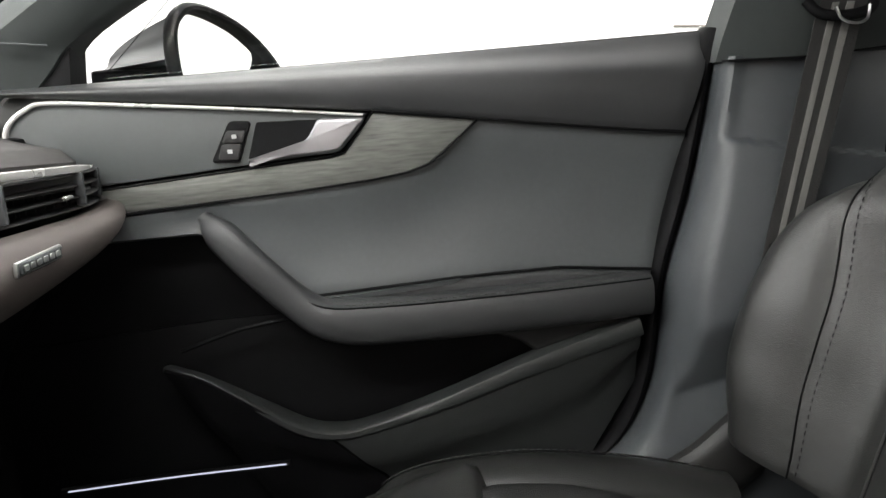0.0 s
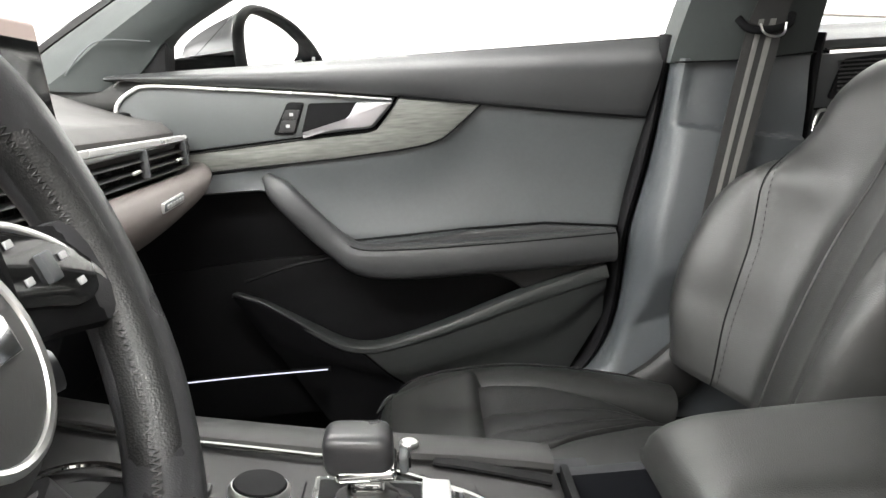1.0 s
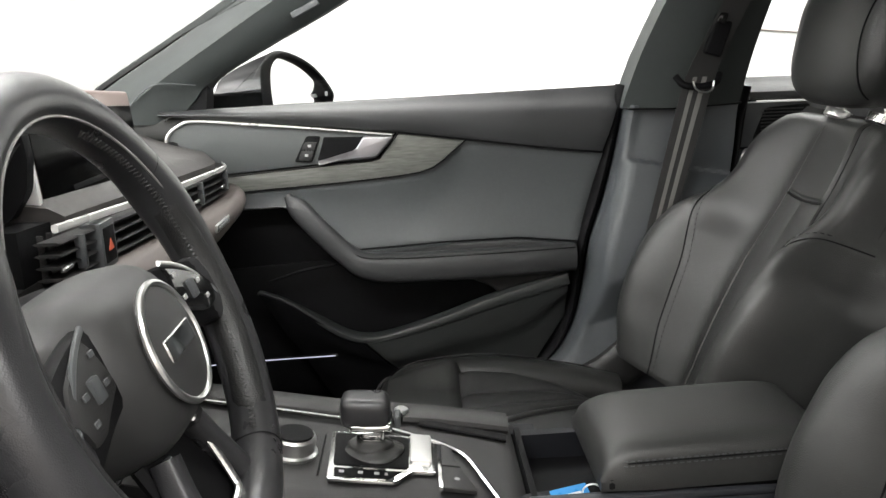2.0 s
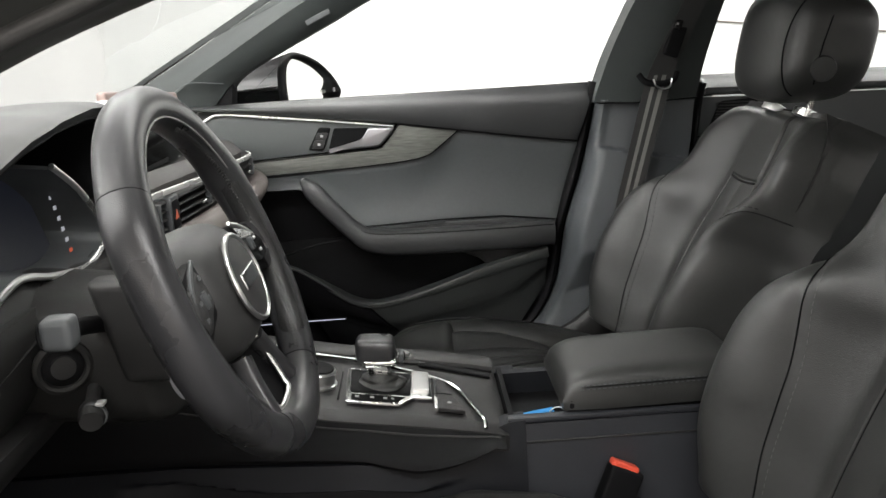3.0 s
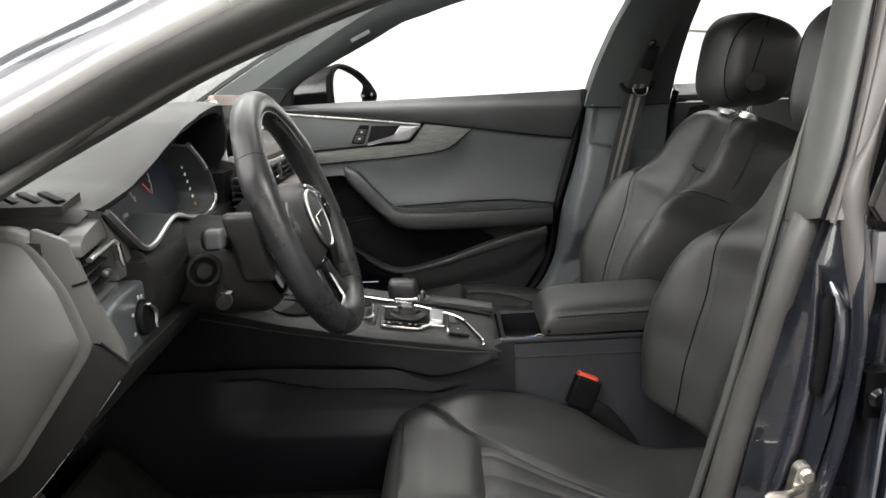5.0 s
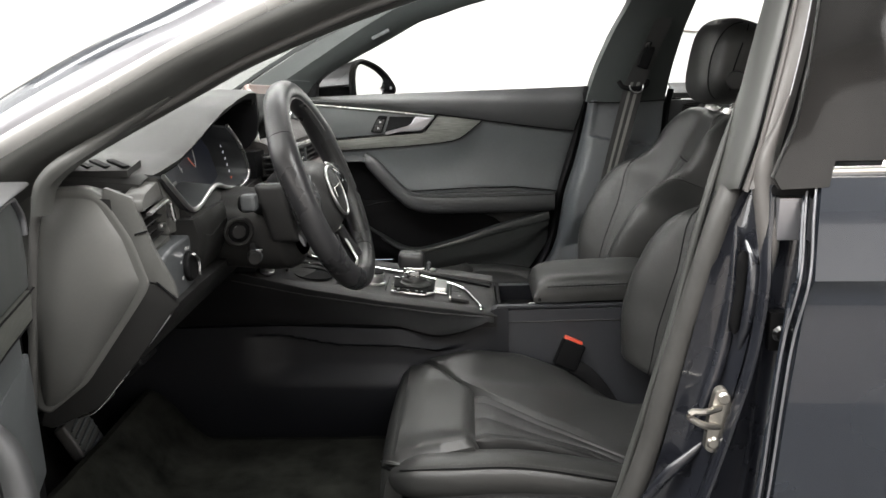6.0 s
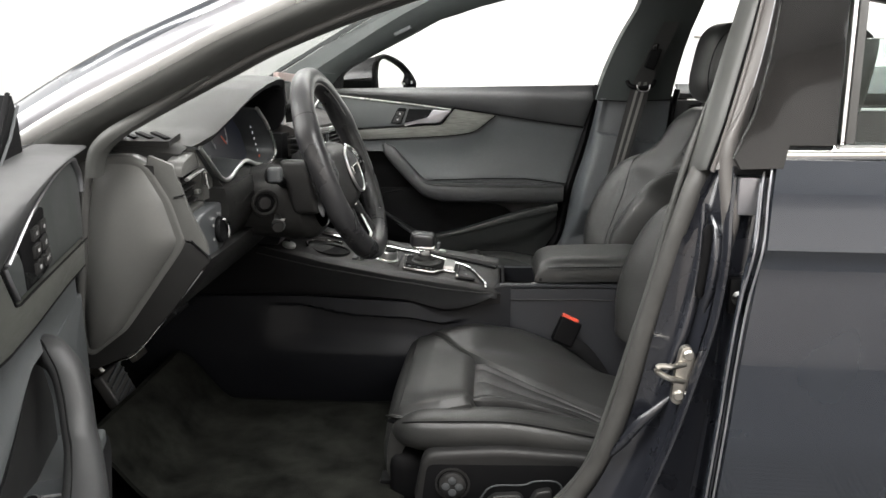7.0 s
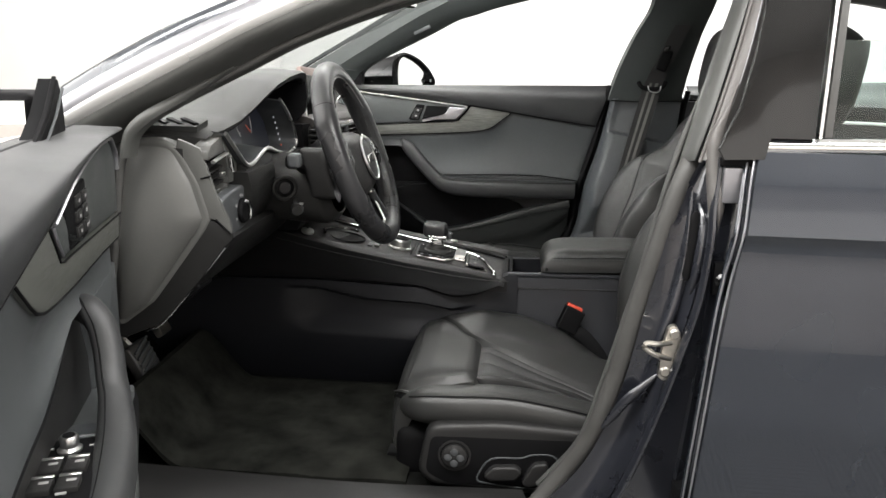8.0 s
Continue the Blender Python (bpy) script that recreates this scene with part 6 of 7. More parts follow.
part("button", lathe([(0.014, 0), (0.014, 0.004), (0.011, 0.005), (0.010, 0.003), (0.0, 0.003)], facing((-0.316, 0.058, 0.724), (1, 0, 0.1)), 24), PLASTIC_DARK, sp)
part("button_ring", lathe([(0.0165, 0), (0.0165, 0.004), (0.0140, 0.005), (0.0140, 0.001)], facing((-0.3162, 0.058, 0.724), (1, 0, 0.1)), 24), CHROME, sp)
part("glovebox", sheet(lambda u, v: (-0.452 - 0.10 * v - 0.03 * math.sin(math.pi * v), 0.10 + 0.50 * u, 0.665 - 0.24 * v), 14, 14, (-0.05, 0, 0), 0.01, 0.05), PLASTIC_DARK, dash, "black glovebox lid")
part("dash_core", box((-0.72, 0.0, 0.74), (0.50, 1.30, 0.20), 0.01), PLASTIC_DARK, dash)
part("climate_panel", sheet(lambda u, v: (-0.352 - 0.06 * v, -0.165 + 0.27 * u, 0.735 - 0.15 * v), 12, 12, (-0.12, 0, 0), 0.004, 0.04), PLASTIC_DARK, dash, "black climate panel")
part("climate_line", sweep([(-0.322, -0.12, 0.742), (-0.320, 0.06, 0.742)], 0.003, 0.002, n=6), BRIGHT, dash)

# cluster hood
def hood(u, v):
    y = -0.675 + 0.527 * u
    ez = curve([-0.675, -0.655, -0.62, -0.562, -0.473, -0.40, -0.342, -0.25, -0.19, -0.168, -0.148], [0.862, 0.869, 0.872, 0.884, 0.920, 0.945, 0.957, 0.964, 0.961, 0.950, 0.920], y)
    ex = curve([-0.675, -0.62, -0.50, -0.36, -0.20, -0.148], [-0.425, -0.415, -0.390, -0.372, -0.374, -0.385], y)
    x = ex - 0.60 * v
    far = 0.885 + 0.012 * math.sin(math.pi * u)
    z = ez + (far - ez) * ease(0.05, 0.95, v) + 0.006 * math.sin(math.pi * min(v * 3, 1))
    return (x, y, z)


part("cluster_hood", sheet(hood, 50, 36, (-0.01, 0, -0.012), 0.005, 0.02), DASH, dash, "smooth grey instrument hood")
part("hood_lining", sheet(lambda u, v: tuple(Vector(hood(0.06 + 0.88 * u, 0.0)) + Vector((-0.012 - 0.10 * v, 0, -0.012 - 0.012 * v))), 40, 8, (0, 0, -0.004)), PLASTIC_DARK, dash)
part("hood_side", prism(rounded([(-0.390, 0.872), (-0.384, 0.905), (-0.388, 0.940), (-0.402, 0.955), (-0.60, 0.90), (-0.60, 0.83), (-0.41, 0.845)], 0.008), -0.168, -0.152, bevel=0.003), PLASTIC_DARK, dash, "black inner cheek of the hood")
cl = thing("instrument_cluster", (-0.45, -0.43, 0.8), "dark digital instrument cluster with thin bright frame", "instrument cluster")
outline = [(-0.652, 0.866), (-0.61, 0.832), (-0.575, 0.805), (-0.548, 0.797), (-0.515, 0.800), (-0.487, 0.807), (-0.445, 0.815), (-0.415, 0.813), (-0.38, 0.803), (-0.33, 0.793), (-0.29, 0.788), (-0.25, 0.793), (-0.222, 0.806), (-0.230, 0.838), (-0.26, 0.872), (-0.31, 0.905)]
bez = [(-0.395 - 0.10 * (z - 0.79), y, z) for y, z in outline]
part("bright_frame", sweep(spline(bez, 60), 0.004, 0.0035, up=(1, 0, 0), n=8), CHROME, cl, "thin bright frame")
part("frame_wall", ribbon(bez, [(x - 0.07, y * 0.96 - 0.017, z + 0.008) for x, y, z in bez], 50, (0, 0, -0.004), nv=5), PLASTIC_GREY, cl)
part("display", mapped(prism([(-0.60, 0.795), (-0.24, 0.795), (-0.25, 0.92), (-0.43, 0.915), (-0.52, 0.880), (-0.60, 0.850)], -0.455, -0.452, plane="yz"), lambda v: Vector((v[0] - 0.25 * (v[2] - 0.80), v[1], v[2]))), DISPLAY, cl, "dark blue display")


def on_display(y, z, h=0.003):
    return (-0.4515 - 0.25 * (z - 0.80) + h, y, z)


for cy_ in (-0.385,):
    arc = [on_display(cy_ + 0.045 * math.cos(w), 0.865 + 0.045 * math.sin(w)) for w in np.linspace(-0.7, math.pi + 0.7, 30)]
    part("dial_ring", sweep(arc, 0.0010, n=5, up=(1, 0, 0)), DIM, cl)
    for w in np.linspace(-0.6, math.pi + 0.6, 13):
        part("dial_tick", sweep([on_display(cy_ + 0.038 * math.cos(w), 0.865 + 0.038 * math.sin(w)), on_display(cy_ + 0.043 * math.cos(w), 0.865 + 0.043 * math.sin(w))], 0.0007, n=4), LIT_WHITE, cl)
    part("needle", sweep([on_display(cy_ + 0.012, 0.855), on_display(cy_ + 0.030, 0.838)], 0.0011, n=4), LIT_RED, cl)
for y, z, w in ((-0.500, 0.858, 0.034), (-0.505, 0.825, 0.018), (-0.470, 0.826, 0.018), (-0.49, 0.812, 0.016), (-0.455, 0.812, 0.014)):
    part("readout_bar", box(on_display(y, z), (0.001, w, 0.005 if z < 0.85 else 0.014)), DIM, cl)
for i in range(7):
    part("gauge_mark", box((-0.420 - 0.3 * (z0 := 0.802 + 0.012 * i) + 0.24, -0.262 + 0.002 * i, z0), (0.001, 0.007, 0.0045)), LIT_WHITE if i else LIT_RED, cl)

# tablet screen on the dashboard
tab = thing("centre_display", (-0.42, 0.02, 0.85), "standing dark tablet display with pale rim", "display")
lean_m = pose(0, 0, 0, -3.6, -6, 0)
# case shows above the panel as a painted brownish reflection
part("case", box((-0.408, 0.030, 0.901), (0.014, 0.312, 0.122), 0.006, 3, lean_m), SCREEN_SHEEN, tab, "case coloured brownish for the reflection on the screen")
part("panel", box((-0.4005, 0.030, 0.894), (0.003, 0.300, 0.098), 0.002, 2, lean_m), SCREEN, tab, "black glass panel")
part("rim", box((-0.406, -0.130, 0.901), (0.016, 0.007, 0.120), 0.002, 2, lean_m), WHITE_TRIM, tab, "pale side edge")
part("rim", box((-0.394, 0.030, 0.841), (0.012, 0.305, 0.004), 0.0015, 2, pose(0, 0, 0, -3.6, 0, 0)), CHROME, tab)
part("foot", box((-0.42, 0.008, 0.855), (0.05, 0.12, 0.02), 0.005, 2), PLASTIC_DARK, tab)

# driver's side of the dashboard
cap = [(-0.598, 0.835), (-0.575, 0.855), (-0.534, 0.860), (-0.490, 0.862), (-0.459, 0.845), (-0.428, 0.789), (-0.410, 0.726), (-0.420, 0.706), (-0.520, 0.572), (-0.585, 0.522), (-0.606, 0.53)]
end = part("end_cover", prism(rounded(cap, 0.014, 4), -0.690, -0.716, bevel=0.010, seg=4), END_GREY, dash, "large smooth grey dashboard end cover")


def end_dome(u, v):
    z = 0.535 + 0.315 * v
    x0 = curve([0.53, 0.56, 0.70, 0.85], [-0.60, -0.602, -0.600, -0.575], z)
    x1 = curve([0.53, 0.572, 0.706, 0.726, 0.789, 0.845, 0.862], [-0.572, -0.520, -0.423, -0.414, -0.432, -0.462, -0.488], z)
    lift_ = (1 - abs(2 * u - 1) ** 2.6) ** 0.8 * (1 - abs(2 * v - 1) ** 2.6) ** 0.8
    return (x0 + 0.010 + (x1 - x0 - 0.022) * u, -0.7145 - 0.026 * lift_, z)


part("end_dome", sheet(end_dome, 30, 36, (0, 0.012, 0)), END_GREY, end)
col = [(-0.464, 0.862), (-0.425, 0.846), (-0.405, 0.778), (-0.380, 0.722), (-0.376, 0.700), (-0.4035, 0.7235), (-0.422, 0.728), (-0.438, 0.791), (-0.468, 0.842)]
part("end_column", prism(rounded(col, 0.004, 2), -0.7065, -0.7145, bevel=0.002), END_GREY, dash, "grey trim beside the end cover")
col = [(-0.405, 0.7215), (-0.376, 0.697), (-0.376, 0.690), (-0.392, 0.676), (-0.445, 0.606), (-0.513, 0.532), (-0.585, 0.500), (-0.602, 0.505), (-0.590, 0.540), (-0.530, 0.590), (-0.432, 0.712), (-0.422, 0.7245)]
part("column_foot", prism(rounded(col, 0.003, 2), -0.7055, -0.7135, bevel=0.002), COLUMN_GREY, dash, "dark grey lower end trim")
part("foot_edge", sweep(spline([(-0.395, -0.700, 0.672), (-0.450, -0.703, 0.604), (-0.515, -0.703, 0.529), (-0.55, -0.703, 0.512)], 16), 0.0016, n=6), CHROME, dash)
part("column_joint", sweep([(-0.4035, -0.7150, 0.726), (-0.377, -0.7155, 0.700)], 0.0014, n=5), PLASTIC_DARK, dash)
part("column_joint", sweep([(-0.4265, -0.7155, 0.795), (-0.4085, -0.7155, 0.800)], 0.0014, n=5), PLASTIC_DARK, dash)
part("side_filler", sheet(lambda u, v: (-1.0 + 0.545 * u, -0.715 + 0.09 * v, 0.858 + 0.012 * v - 0.01 * ease(0.8, 1, u)), 12, 4, (0, 0, -0.05), 0.003, 0.05), PLASTIC, dash)
gr = part("defrost_grille", sheet(lambda u, v: (-0.612 + 0.165 * u, -0.668 + 0.050 * v, 0.8800 + 0.008 * v), 6, 4, (0, 0, -0.01), 0.002, 0.08), DASH, dash, "slatted side defrost grille")
for i in range(6):
    part("grille_slot", box((-0.600 + 0.026 * i, -0.643, 0.8845), (0.012, 0.046, 0.004), 0.0015, 1, pose(0, 0, 0, 9, 0, 52)), PLASTIC_DARK, gr)
# outer vent with chrome rim
VQ = [(-0.706, 0.822), (-0.641, 0.829), (-0.632, 0.775), (-0.702, 0.768)]
vd = part("side_vent", prism(rounded(VQ, 0.005), -0.46, -0.428, plane="yz", bevel=0.002), PLASTIC_DARK, dash, "side air vent with chrome rim")
part("vent_surround", prism(rounded([(-0.714, 0.8265), (-0.640, 0.8335), (-0.652, 0.860), (-0.700, 0.850), (-0.713, 0.842)], 0.003, 2), -0.440, -0.411, plane="yz", bevel=0.003, seg=2), END_GREY, vd, "grey moulding over the vent")
part("vent_cheek", prism(rounded([(-0.637, 0.834), (-0.653, 0.866), (-0.613, 0.832), (-0.577, 0.804), (-0.548, 0.793), (-0.542, 0.770), (-0.628, 0.774)], 0.003, 2), -0.47, -0.411, plane="yz", bevel=0.003, seg=2), END_GREY, vd)
part("vent_sill", prism(rounded([(-0.713, 0.762), (-0.707, 0.767), (-0.628, 0.774), (-0.628, 0.762)], 0.002, 2), -0.46, -0.411, plane="yz", bevel=0.002), END_GREY, vd)
part("vent_rim", sweep([(-0.404, -0.713, 0.8235), (-0.404, -0.680, 0.8275), (-0.404, -0.647, 0.8305), (-0.403, -0.640, 0.827), (-0.402, -0.6355, 0.803)], 0.0028, 0.0045, up=(1, 0, 0), n=8), CHROME, vd)
part("rim_accent", sweep([(-0.400, -0.640, 0.824), (-0.399, -0.636, 0.806), (-0.399, -0.633, 0.796)], [0.003, 0.005, 0.002], 0.003, up=(1, 0, 0), n=8), BRIGHT, vd)
for i in range(4):
    z = 0.7795 + 0.0125 * i
    part("slat", box((-0.421, -0.673, z), (0.012, 0.068, 0.0024), 0.0008, 1, pose(0, 0, 0, 5, 6, 0)), PLASTIC, vd)
for i in range(6):
    part("rear_vane", box((-0.4265, -0.702 + 0.0125 * i, 0.798), (0.004, 0.0016, 0.05)), PLASTIC, vd)
part("vane_tab", box((-0.404, -0.672, 0.798), (0.008, 0.014, 0.007), 0.002, 2), CHROME, vd)
lp = part("light_panel", prism(rounded([(-0.708, 0.760), (-0.660, 0.766), (-0.555, 0.768), (-0.536, 0.755), (-0.556, 0.715), (-0.590, 0.690), (-0.680, 0.682), (-0.706, 0.715)], 0.010), -0.44, -0.392, plane="yz", bevel=0.006, seg=3), PLASTIC_GREY, dash, "light switch panel")
kn = part("light_switch", lathe([(0.023, -0.002), (0.023, 0.003), (0.020, 0.006), (0.0, 0.007)], facing((-0.389, -0.618, 0.723), (1, 0, 0.05)), 28), PLASTIC_DARK, lp, "round light switch with chrome grip")
part("grip", sweep(spline([(-0.380, -0.622, 0.742), (-0.378, -0.612, 0.734), (-0.378, -0.606, 0.722), (-0.380, -0.606, 0.706)], 12), [0.002] + [0.004] * 10 + [0.002], 0.004, up=(1, 0, 0), n=8), BRIGHT, kn)
for y, z in ((-0.655, 0.738), (-0.655, 0.714), (-0.632, 0.754), (-0.622, 0.752)):
    part("switch_mark", box((-0.3875, y, z), (0.0012, 0.005, 0.004)), DIM, lp)
# under the cluster
part("cluster_skirt", sheet(lambda u, v: (-0.402 + 0.028 * v, -0.580 + 0.355 * u, curve([-0.58, -0.548, -0.487, -0.43, -0.33, -0.29, -0.225], [0.803, 0.794, 0.803, 0.810, 0.789, 0.785, 0.80], -0.580 + 0.355 * u) - 0.040 * v), 40, 6, (-0.03, 0, 0)), COLUMN_GREY, dash, "grey moulding below the cluster")
part("column_panel", sheet(lambda u, v: (-0.380 + 0.018 * math.sin(math.pi * v) - 0.03 * v, -0.60 + 0.42 * u, 0.79 - 0.11 * v), 24, 10, (-0.04, 0, 0), 0.004, 0.05), COLUMN_GREY, dash, "dark grey panel round the column")
part("knee_panel", sheet(lambda u, v: (-0.375 - 0.225 * v + 0.02 * math.sin(math.pi * v), -0.695 + 0.52 * u, 0.690 - 0.19 * v - 0.012 * math.sin(math.pi * v)), 26, 16, (-0.04, 0, 0), 0.006, 0.03), PLASTIC, dash, "grained knee panel")
part("bonnet_lever", box((-0.47, -0.665, 0.585), (0.05, 0.06, 0.02), 0.006, 3, pose(0, 0, 0, 0, -40, 0)), PLASTIC_DARK, dash)
ig_m = facing((-0.352, -0.474, 0.742), (0.52, -0.85, -0.05))
ig = part("ignition_ring", sweep([ig_m @ Vector((0.0225 * math.cos(w), 0.0225 * math.sin(w), 0.0)) for w in np.linspace(0, 2 * math.pi, 29)[:-1]], 0.0042, n=8, up=tuple(ig_m.to_3x3() @ Vector((0, 0, 1))), closed=True), COLUMN_GREY, dash, "round black socket")
part("socket", lathe([(0.020, -0.03), (0.020, -0.002), (0.016, 0.0)], ig_m, 24), PLASTIC_DARK, ig)
part("key_slot", lathe([(0.012, 0.0), (0.011, 0.003), (0.0, 0.0035)], ig_m, 20), PLASTIC, ig)

# pedals
pd = thing("brake_pedal", (-0.74, -0.42, 0.3), "metal brake pedal with ribbed rubber pad", "pedal")
part("pad", box((-0.716, -0.40, 0.330), (0.025, 0.085, 0.075), 0.006, 3, pose(0, 0, 0, 0, -28, 0)), RUBBER, pd)
for i in range(5):
    part("rib", box((-0.702 - 0.006 * (i - 2), -0.40, 0.335 + 0.0135 * (i - 2)), (0.006, 0.075, 0.005), 0.001, 1, pose(0, 0, 0, 14, -28, 0)), PLASTIC_GREY, pd)
part("arm", sweep(spline([(-0.74, -0.40, 0.35), (-0.80, -0.40, 0.42), (-0.82, -0.40, 0.52)], 10), 0.008, 0.014, n=8), STEEL, pd)
pd2 = thing("accelerator_pedal", (-0.72, -0.26, 0.3), "tall plastic accelerator pedal", "pedal")
part("pad", box((-0.715, -0.30, 0.375), (0.02, 0.05, 0.05), 0.005, 2, pose(0, 0, 0, 0, -30, 0)), STEEL, pd2)
part("arm", sweep([(-0.73, -0.30, 0.36), (-0.82, -0.30, 0.52)], 0.008, 0.012, n=8), PLASTIC_DARK, pd2)

# ---------------------------------------------------------------- centre console
con = thing("centre_console", (0.1, -0.02, 0.2), "black centre console with chrome rail and open tray", "centre console")
YD, YP = -0.135, 0.112


def cz(x):
    return curve([-0.50, -0.41, -0.32, -0.15, 0.0, 0.07, 0.10], [0.590, 0.566, 0.543, 0.512, 0.492, 0.480, 0.474], x)


part("deck", sheet(lambda u, v: (-0.46 + 0.555 * u - 0.03 * v * ease(0.8, 1, u) * 0, YD + (YP - YD) * v, cz(-0.46 + 0.555 * u) + 0.004 * math.sin(math.pi * v)), 50, 20, (0, 0, -0.04), 0.006, 0.03), PLASTIC, con, "matt black console deck")
lower = [(-0.62, 0.462), (-0.48, 0.468), (-0.353, 0.467), (-0.20, 0.462), (-0.118, 0.457), (-0.075, 0.445), (-0.036, 0.436), (0.0, 0.440), (0.034, 0.450), (0.066, 0.466), (0.088, 0.484)]
sp = spline([(x, z, 0) for x, z in lower], 40)
def flank(u, v):
    q = sp[round(u * 39)]
    zt = cz(max(q.x, -0.5)) - 0.008
    return (q.x, YD - 0.003 - 0.034 * ease(0, 1, v), zt + (min(q.y, zt - 0.002) - zt) * v)
part("upper_flank", sheet(flank, 39, 10, (0, 0.03, 0), 0.003, 0.03), PLASTIC_DARK, con, "black upper side panel")
part("flank_seam", sweep([flank(u, 0.16) for u in np.linspace(0.1, 0.98, 40)], 0.0015, n=6), PLASTIC, con)
def lower_flank(u, v):
    x = -0.80 + 0.92 * u
    zt = curve([-0.80, -0.62, -0.353, -0.118, -0.036, 0.034, 0.088, 0.12], [0.45, 0.462, 0.467, 0.457, 0.436, 0.450, 0.484, 0.487], x) - 0.002
    dent = 0.022 * ease(0.13, 0.17, v + 0.08 * ease(-0.22, -0.42, x)) * ease(0.50, 0.30, v) * ease(-0.46, -0.34, x) * ease(0.04, -0.08, x)
    return (x, -0.172 - 0.028 * math.sin(math.pi * min(v * 1.0, 1)) + dent + 0.050 * ease(0.70, 1, u), zt + (0.205 - zt) * v)
# the footwell shade on this panel is put into its darker plastic
part("lower_flank", sheet(lower_flank, 70, 70, (0, 0.03, 0)), CONSOLE_SHADED, con, "blue lower side panel with a long hollow, darkened for shade")
part("far_flank", sheet(lambda u, v: (-0.55 + 0.68 * u, YP + 0.015 * math.sin(math.pi * v), cz(-0.55 + 0.68 * u) - 0.004 - 0.27 * v), 20, 8, (0, -0.03, 0)), CONSOLE_SHADED, con)
# rear box and tray
box_poly = [(-0.115, 0.486), (-0.135, 0.47), (-0.150, 0.40), (-0.155, 0.20), (0.11, 0.20), (0.105, 0.40), (0.095, 0.47), (0.078, 0.486)]
part("tray_wall", mapped(prism([(0.100, 0.478), (0.55, 0.486), (0.55, 0.205), (0.10, 0.205)], -0.122, -0.108, bevel=0.004), lambda v: Vector((v[0], v[1] - 0.035 * ease(0.47, 0.30, v[2]), v[2]))), BOX_SIDE, con, "blue-grey box side")
part("tray_rim", sweep([(0.095, -0.114, 0.4835), (0.33, -0.114, 0.488), (0.55, -0.114, 0.488)], 0.008, 0.005, n=10, power=3), BOX_SIDE, con)
part("box_seam", sweep([(0.09, -0.1265, 0.452), (0.30, -0.1265, 0.456), (0.52, -0.1265, 0.457)], 0.0016, n=6), PLASTIC, con)
part("far_wall", prism([(0.100, 0.478), (0.55, 0.486), (0.55, 0.205), (0.10, 0.205)], 0.062, 0.080, bevel=0.003), CONSOLE_SHADED, con)
part("tray_front", prism([(-0.118, 0.484), (0.075, 0.484), (0.075, 0.40), (-0.118, 0.40)], 0.098, 0.106, plane="yz", bevel=0.002), PLASTIC_DARK, con)
part("tray_floor", box((0.32, -0.02, 0.438), (0.44, 0.18, 0.01), 0.002), PLASTIC_DARK, con)
part("slot", sweep([(x, 0.066 - 0.19 * (x + 0.03), cz(x) + 0.0065) for x in np.linspace(-0.03, 0.085, 12)], 0.008, 0.0025, n=8, power=4), PLASTIC_DARK, con, "long narrow card slot")
rail_pts = spline([(-0.46, 0.064, 0), (-0.33, 0.064, 0), (-0.20, 0.062, 0), (-0.12, 0.056, 0), (-0.062, 0.034, 0), (-0.005, 0.006, 0), (0.026, -0.022, 0), (0.046, -0.077, 0), (0.060, -0.120, 0), (0.062, -0.137, 0)], 70)
part("chrome_rail", sweep([(x, y, cz(x) + 0.0085 - (0.006 * ease(-0.122, -0.137, y))) for x, y, _ in rail_pts], 0.0035, 0.003, n=8), BRIGHT, con, "bright chrome console rail")
part("raised_edge", sweep([(x, 0.092, cz(x) + 0.006) for x in np.linspace(-0.46, 0.09, 24)], 0.024, 0.009, n=12, power=3), PLASTIC, con)
# cup holder with chrome arc
cup = part("cup_holder", lathe([(0.040, -0.05), (0.040, 0.001), (0.044, 0.003), (0.046, 0.0)], facing((-0.315, -0.055, cz(-0.315) + 0.004), (0.15, 0, 1)), 32), PLASTIC_DARK, con)
part("chrome_arc", sweep([(-0.325 + 0.050 * math.cos(w), -0.055 + 0.052 * math.sin(w), 0.551 - 0.17 * (0.050 * math.cos(w)) + 0.006) for w in np.linspace(0.9, 3.9, 24)], 0.004, 0.003, n=8), BRIGHT, con, "chrome cup holder arc")
part("start_button", lathe([(0.016, 0), (0.016, 0.005), (0.013, 0.006), (0.0, 0.0065)], facing((-0.405, -0.112, cz(-0.405) + 0.005), (0.3, -0.2, 1)), 24), CHROME, con, "round start button with chrome rim")
# rotary control
dl = part("rotary_knob", lathe([(0.030, 0), (0.030, 0.004), (0.026, 0.006), (0.0265, 0.022), (0.024, 0.025), (0.0, 0.026)], facing((-0.185, -0.035, cz(-0.185) + 0.002), (0.17, 0, 1)), 36), CHROME, con, "turned chrome rotary control")
part("knob_top", lathe([(0.0235, 0.0255), (0.022, 0.0275), (0.0, 0.028)], facing((-0.185, -0.035, cz(-0.185) + 0.002), (0.17, 0, 1)), 32), PLASTIC_DARK, dl)
for i in range(4):
    part("menu_key", box((-0.235 - 0.018 * (i // 2), -0.075 + 0.05 * (i % 2), cz(-0.24) + 0.006), (0.012, 0.03, 0.006), 0.002, 2, pose(0, 0, 0, 0, 10, 0)), PLASTIC_GREY, con)
part("deck_joint", box((-0.150, -0.035, cz(-0.150) + 0.0045), (0.0016, 0.10, 0.002)), PLASTIC_DARK, con)

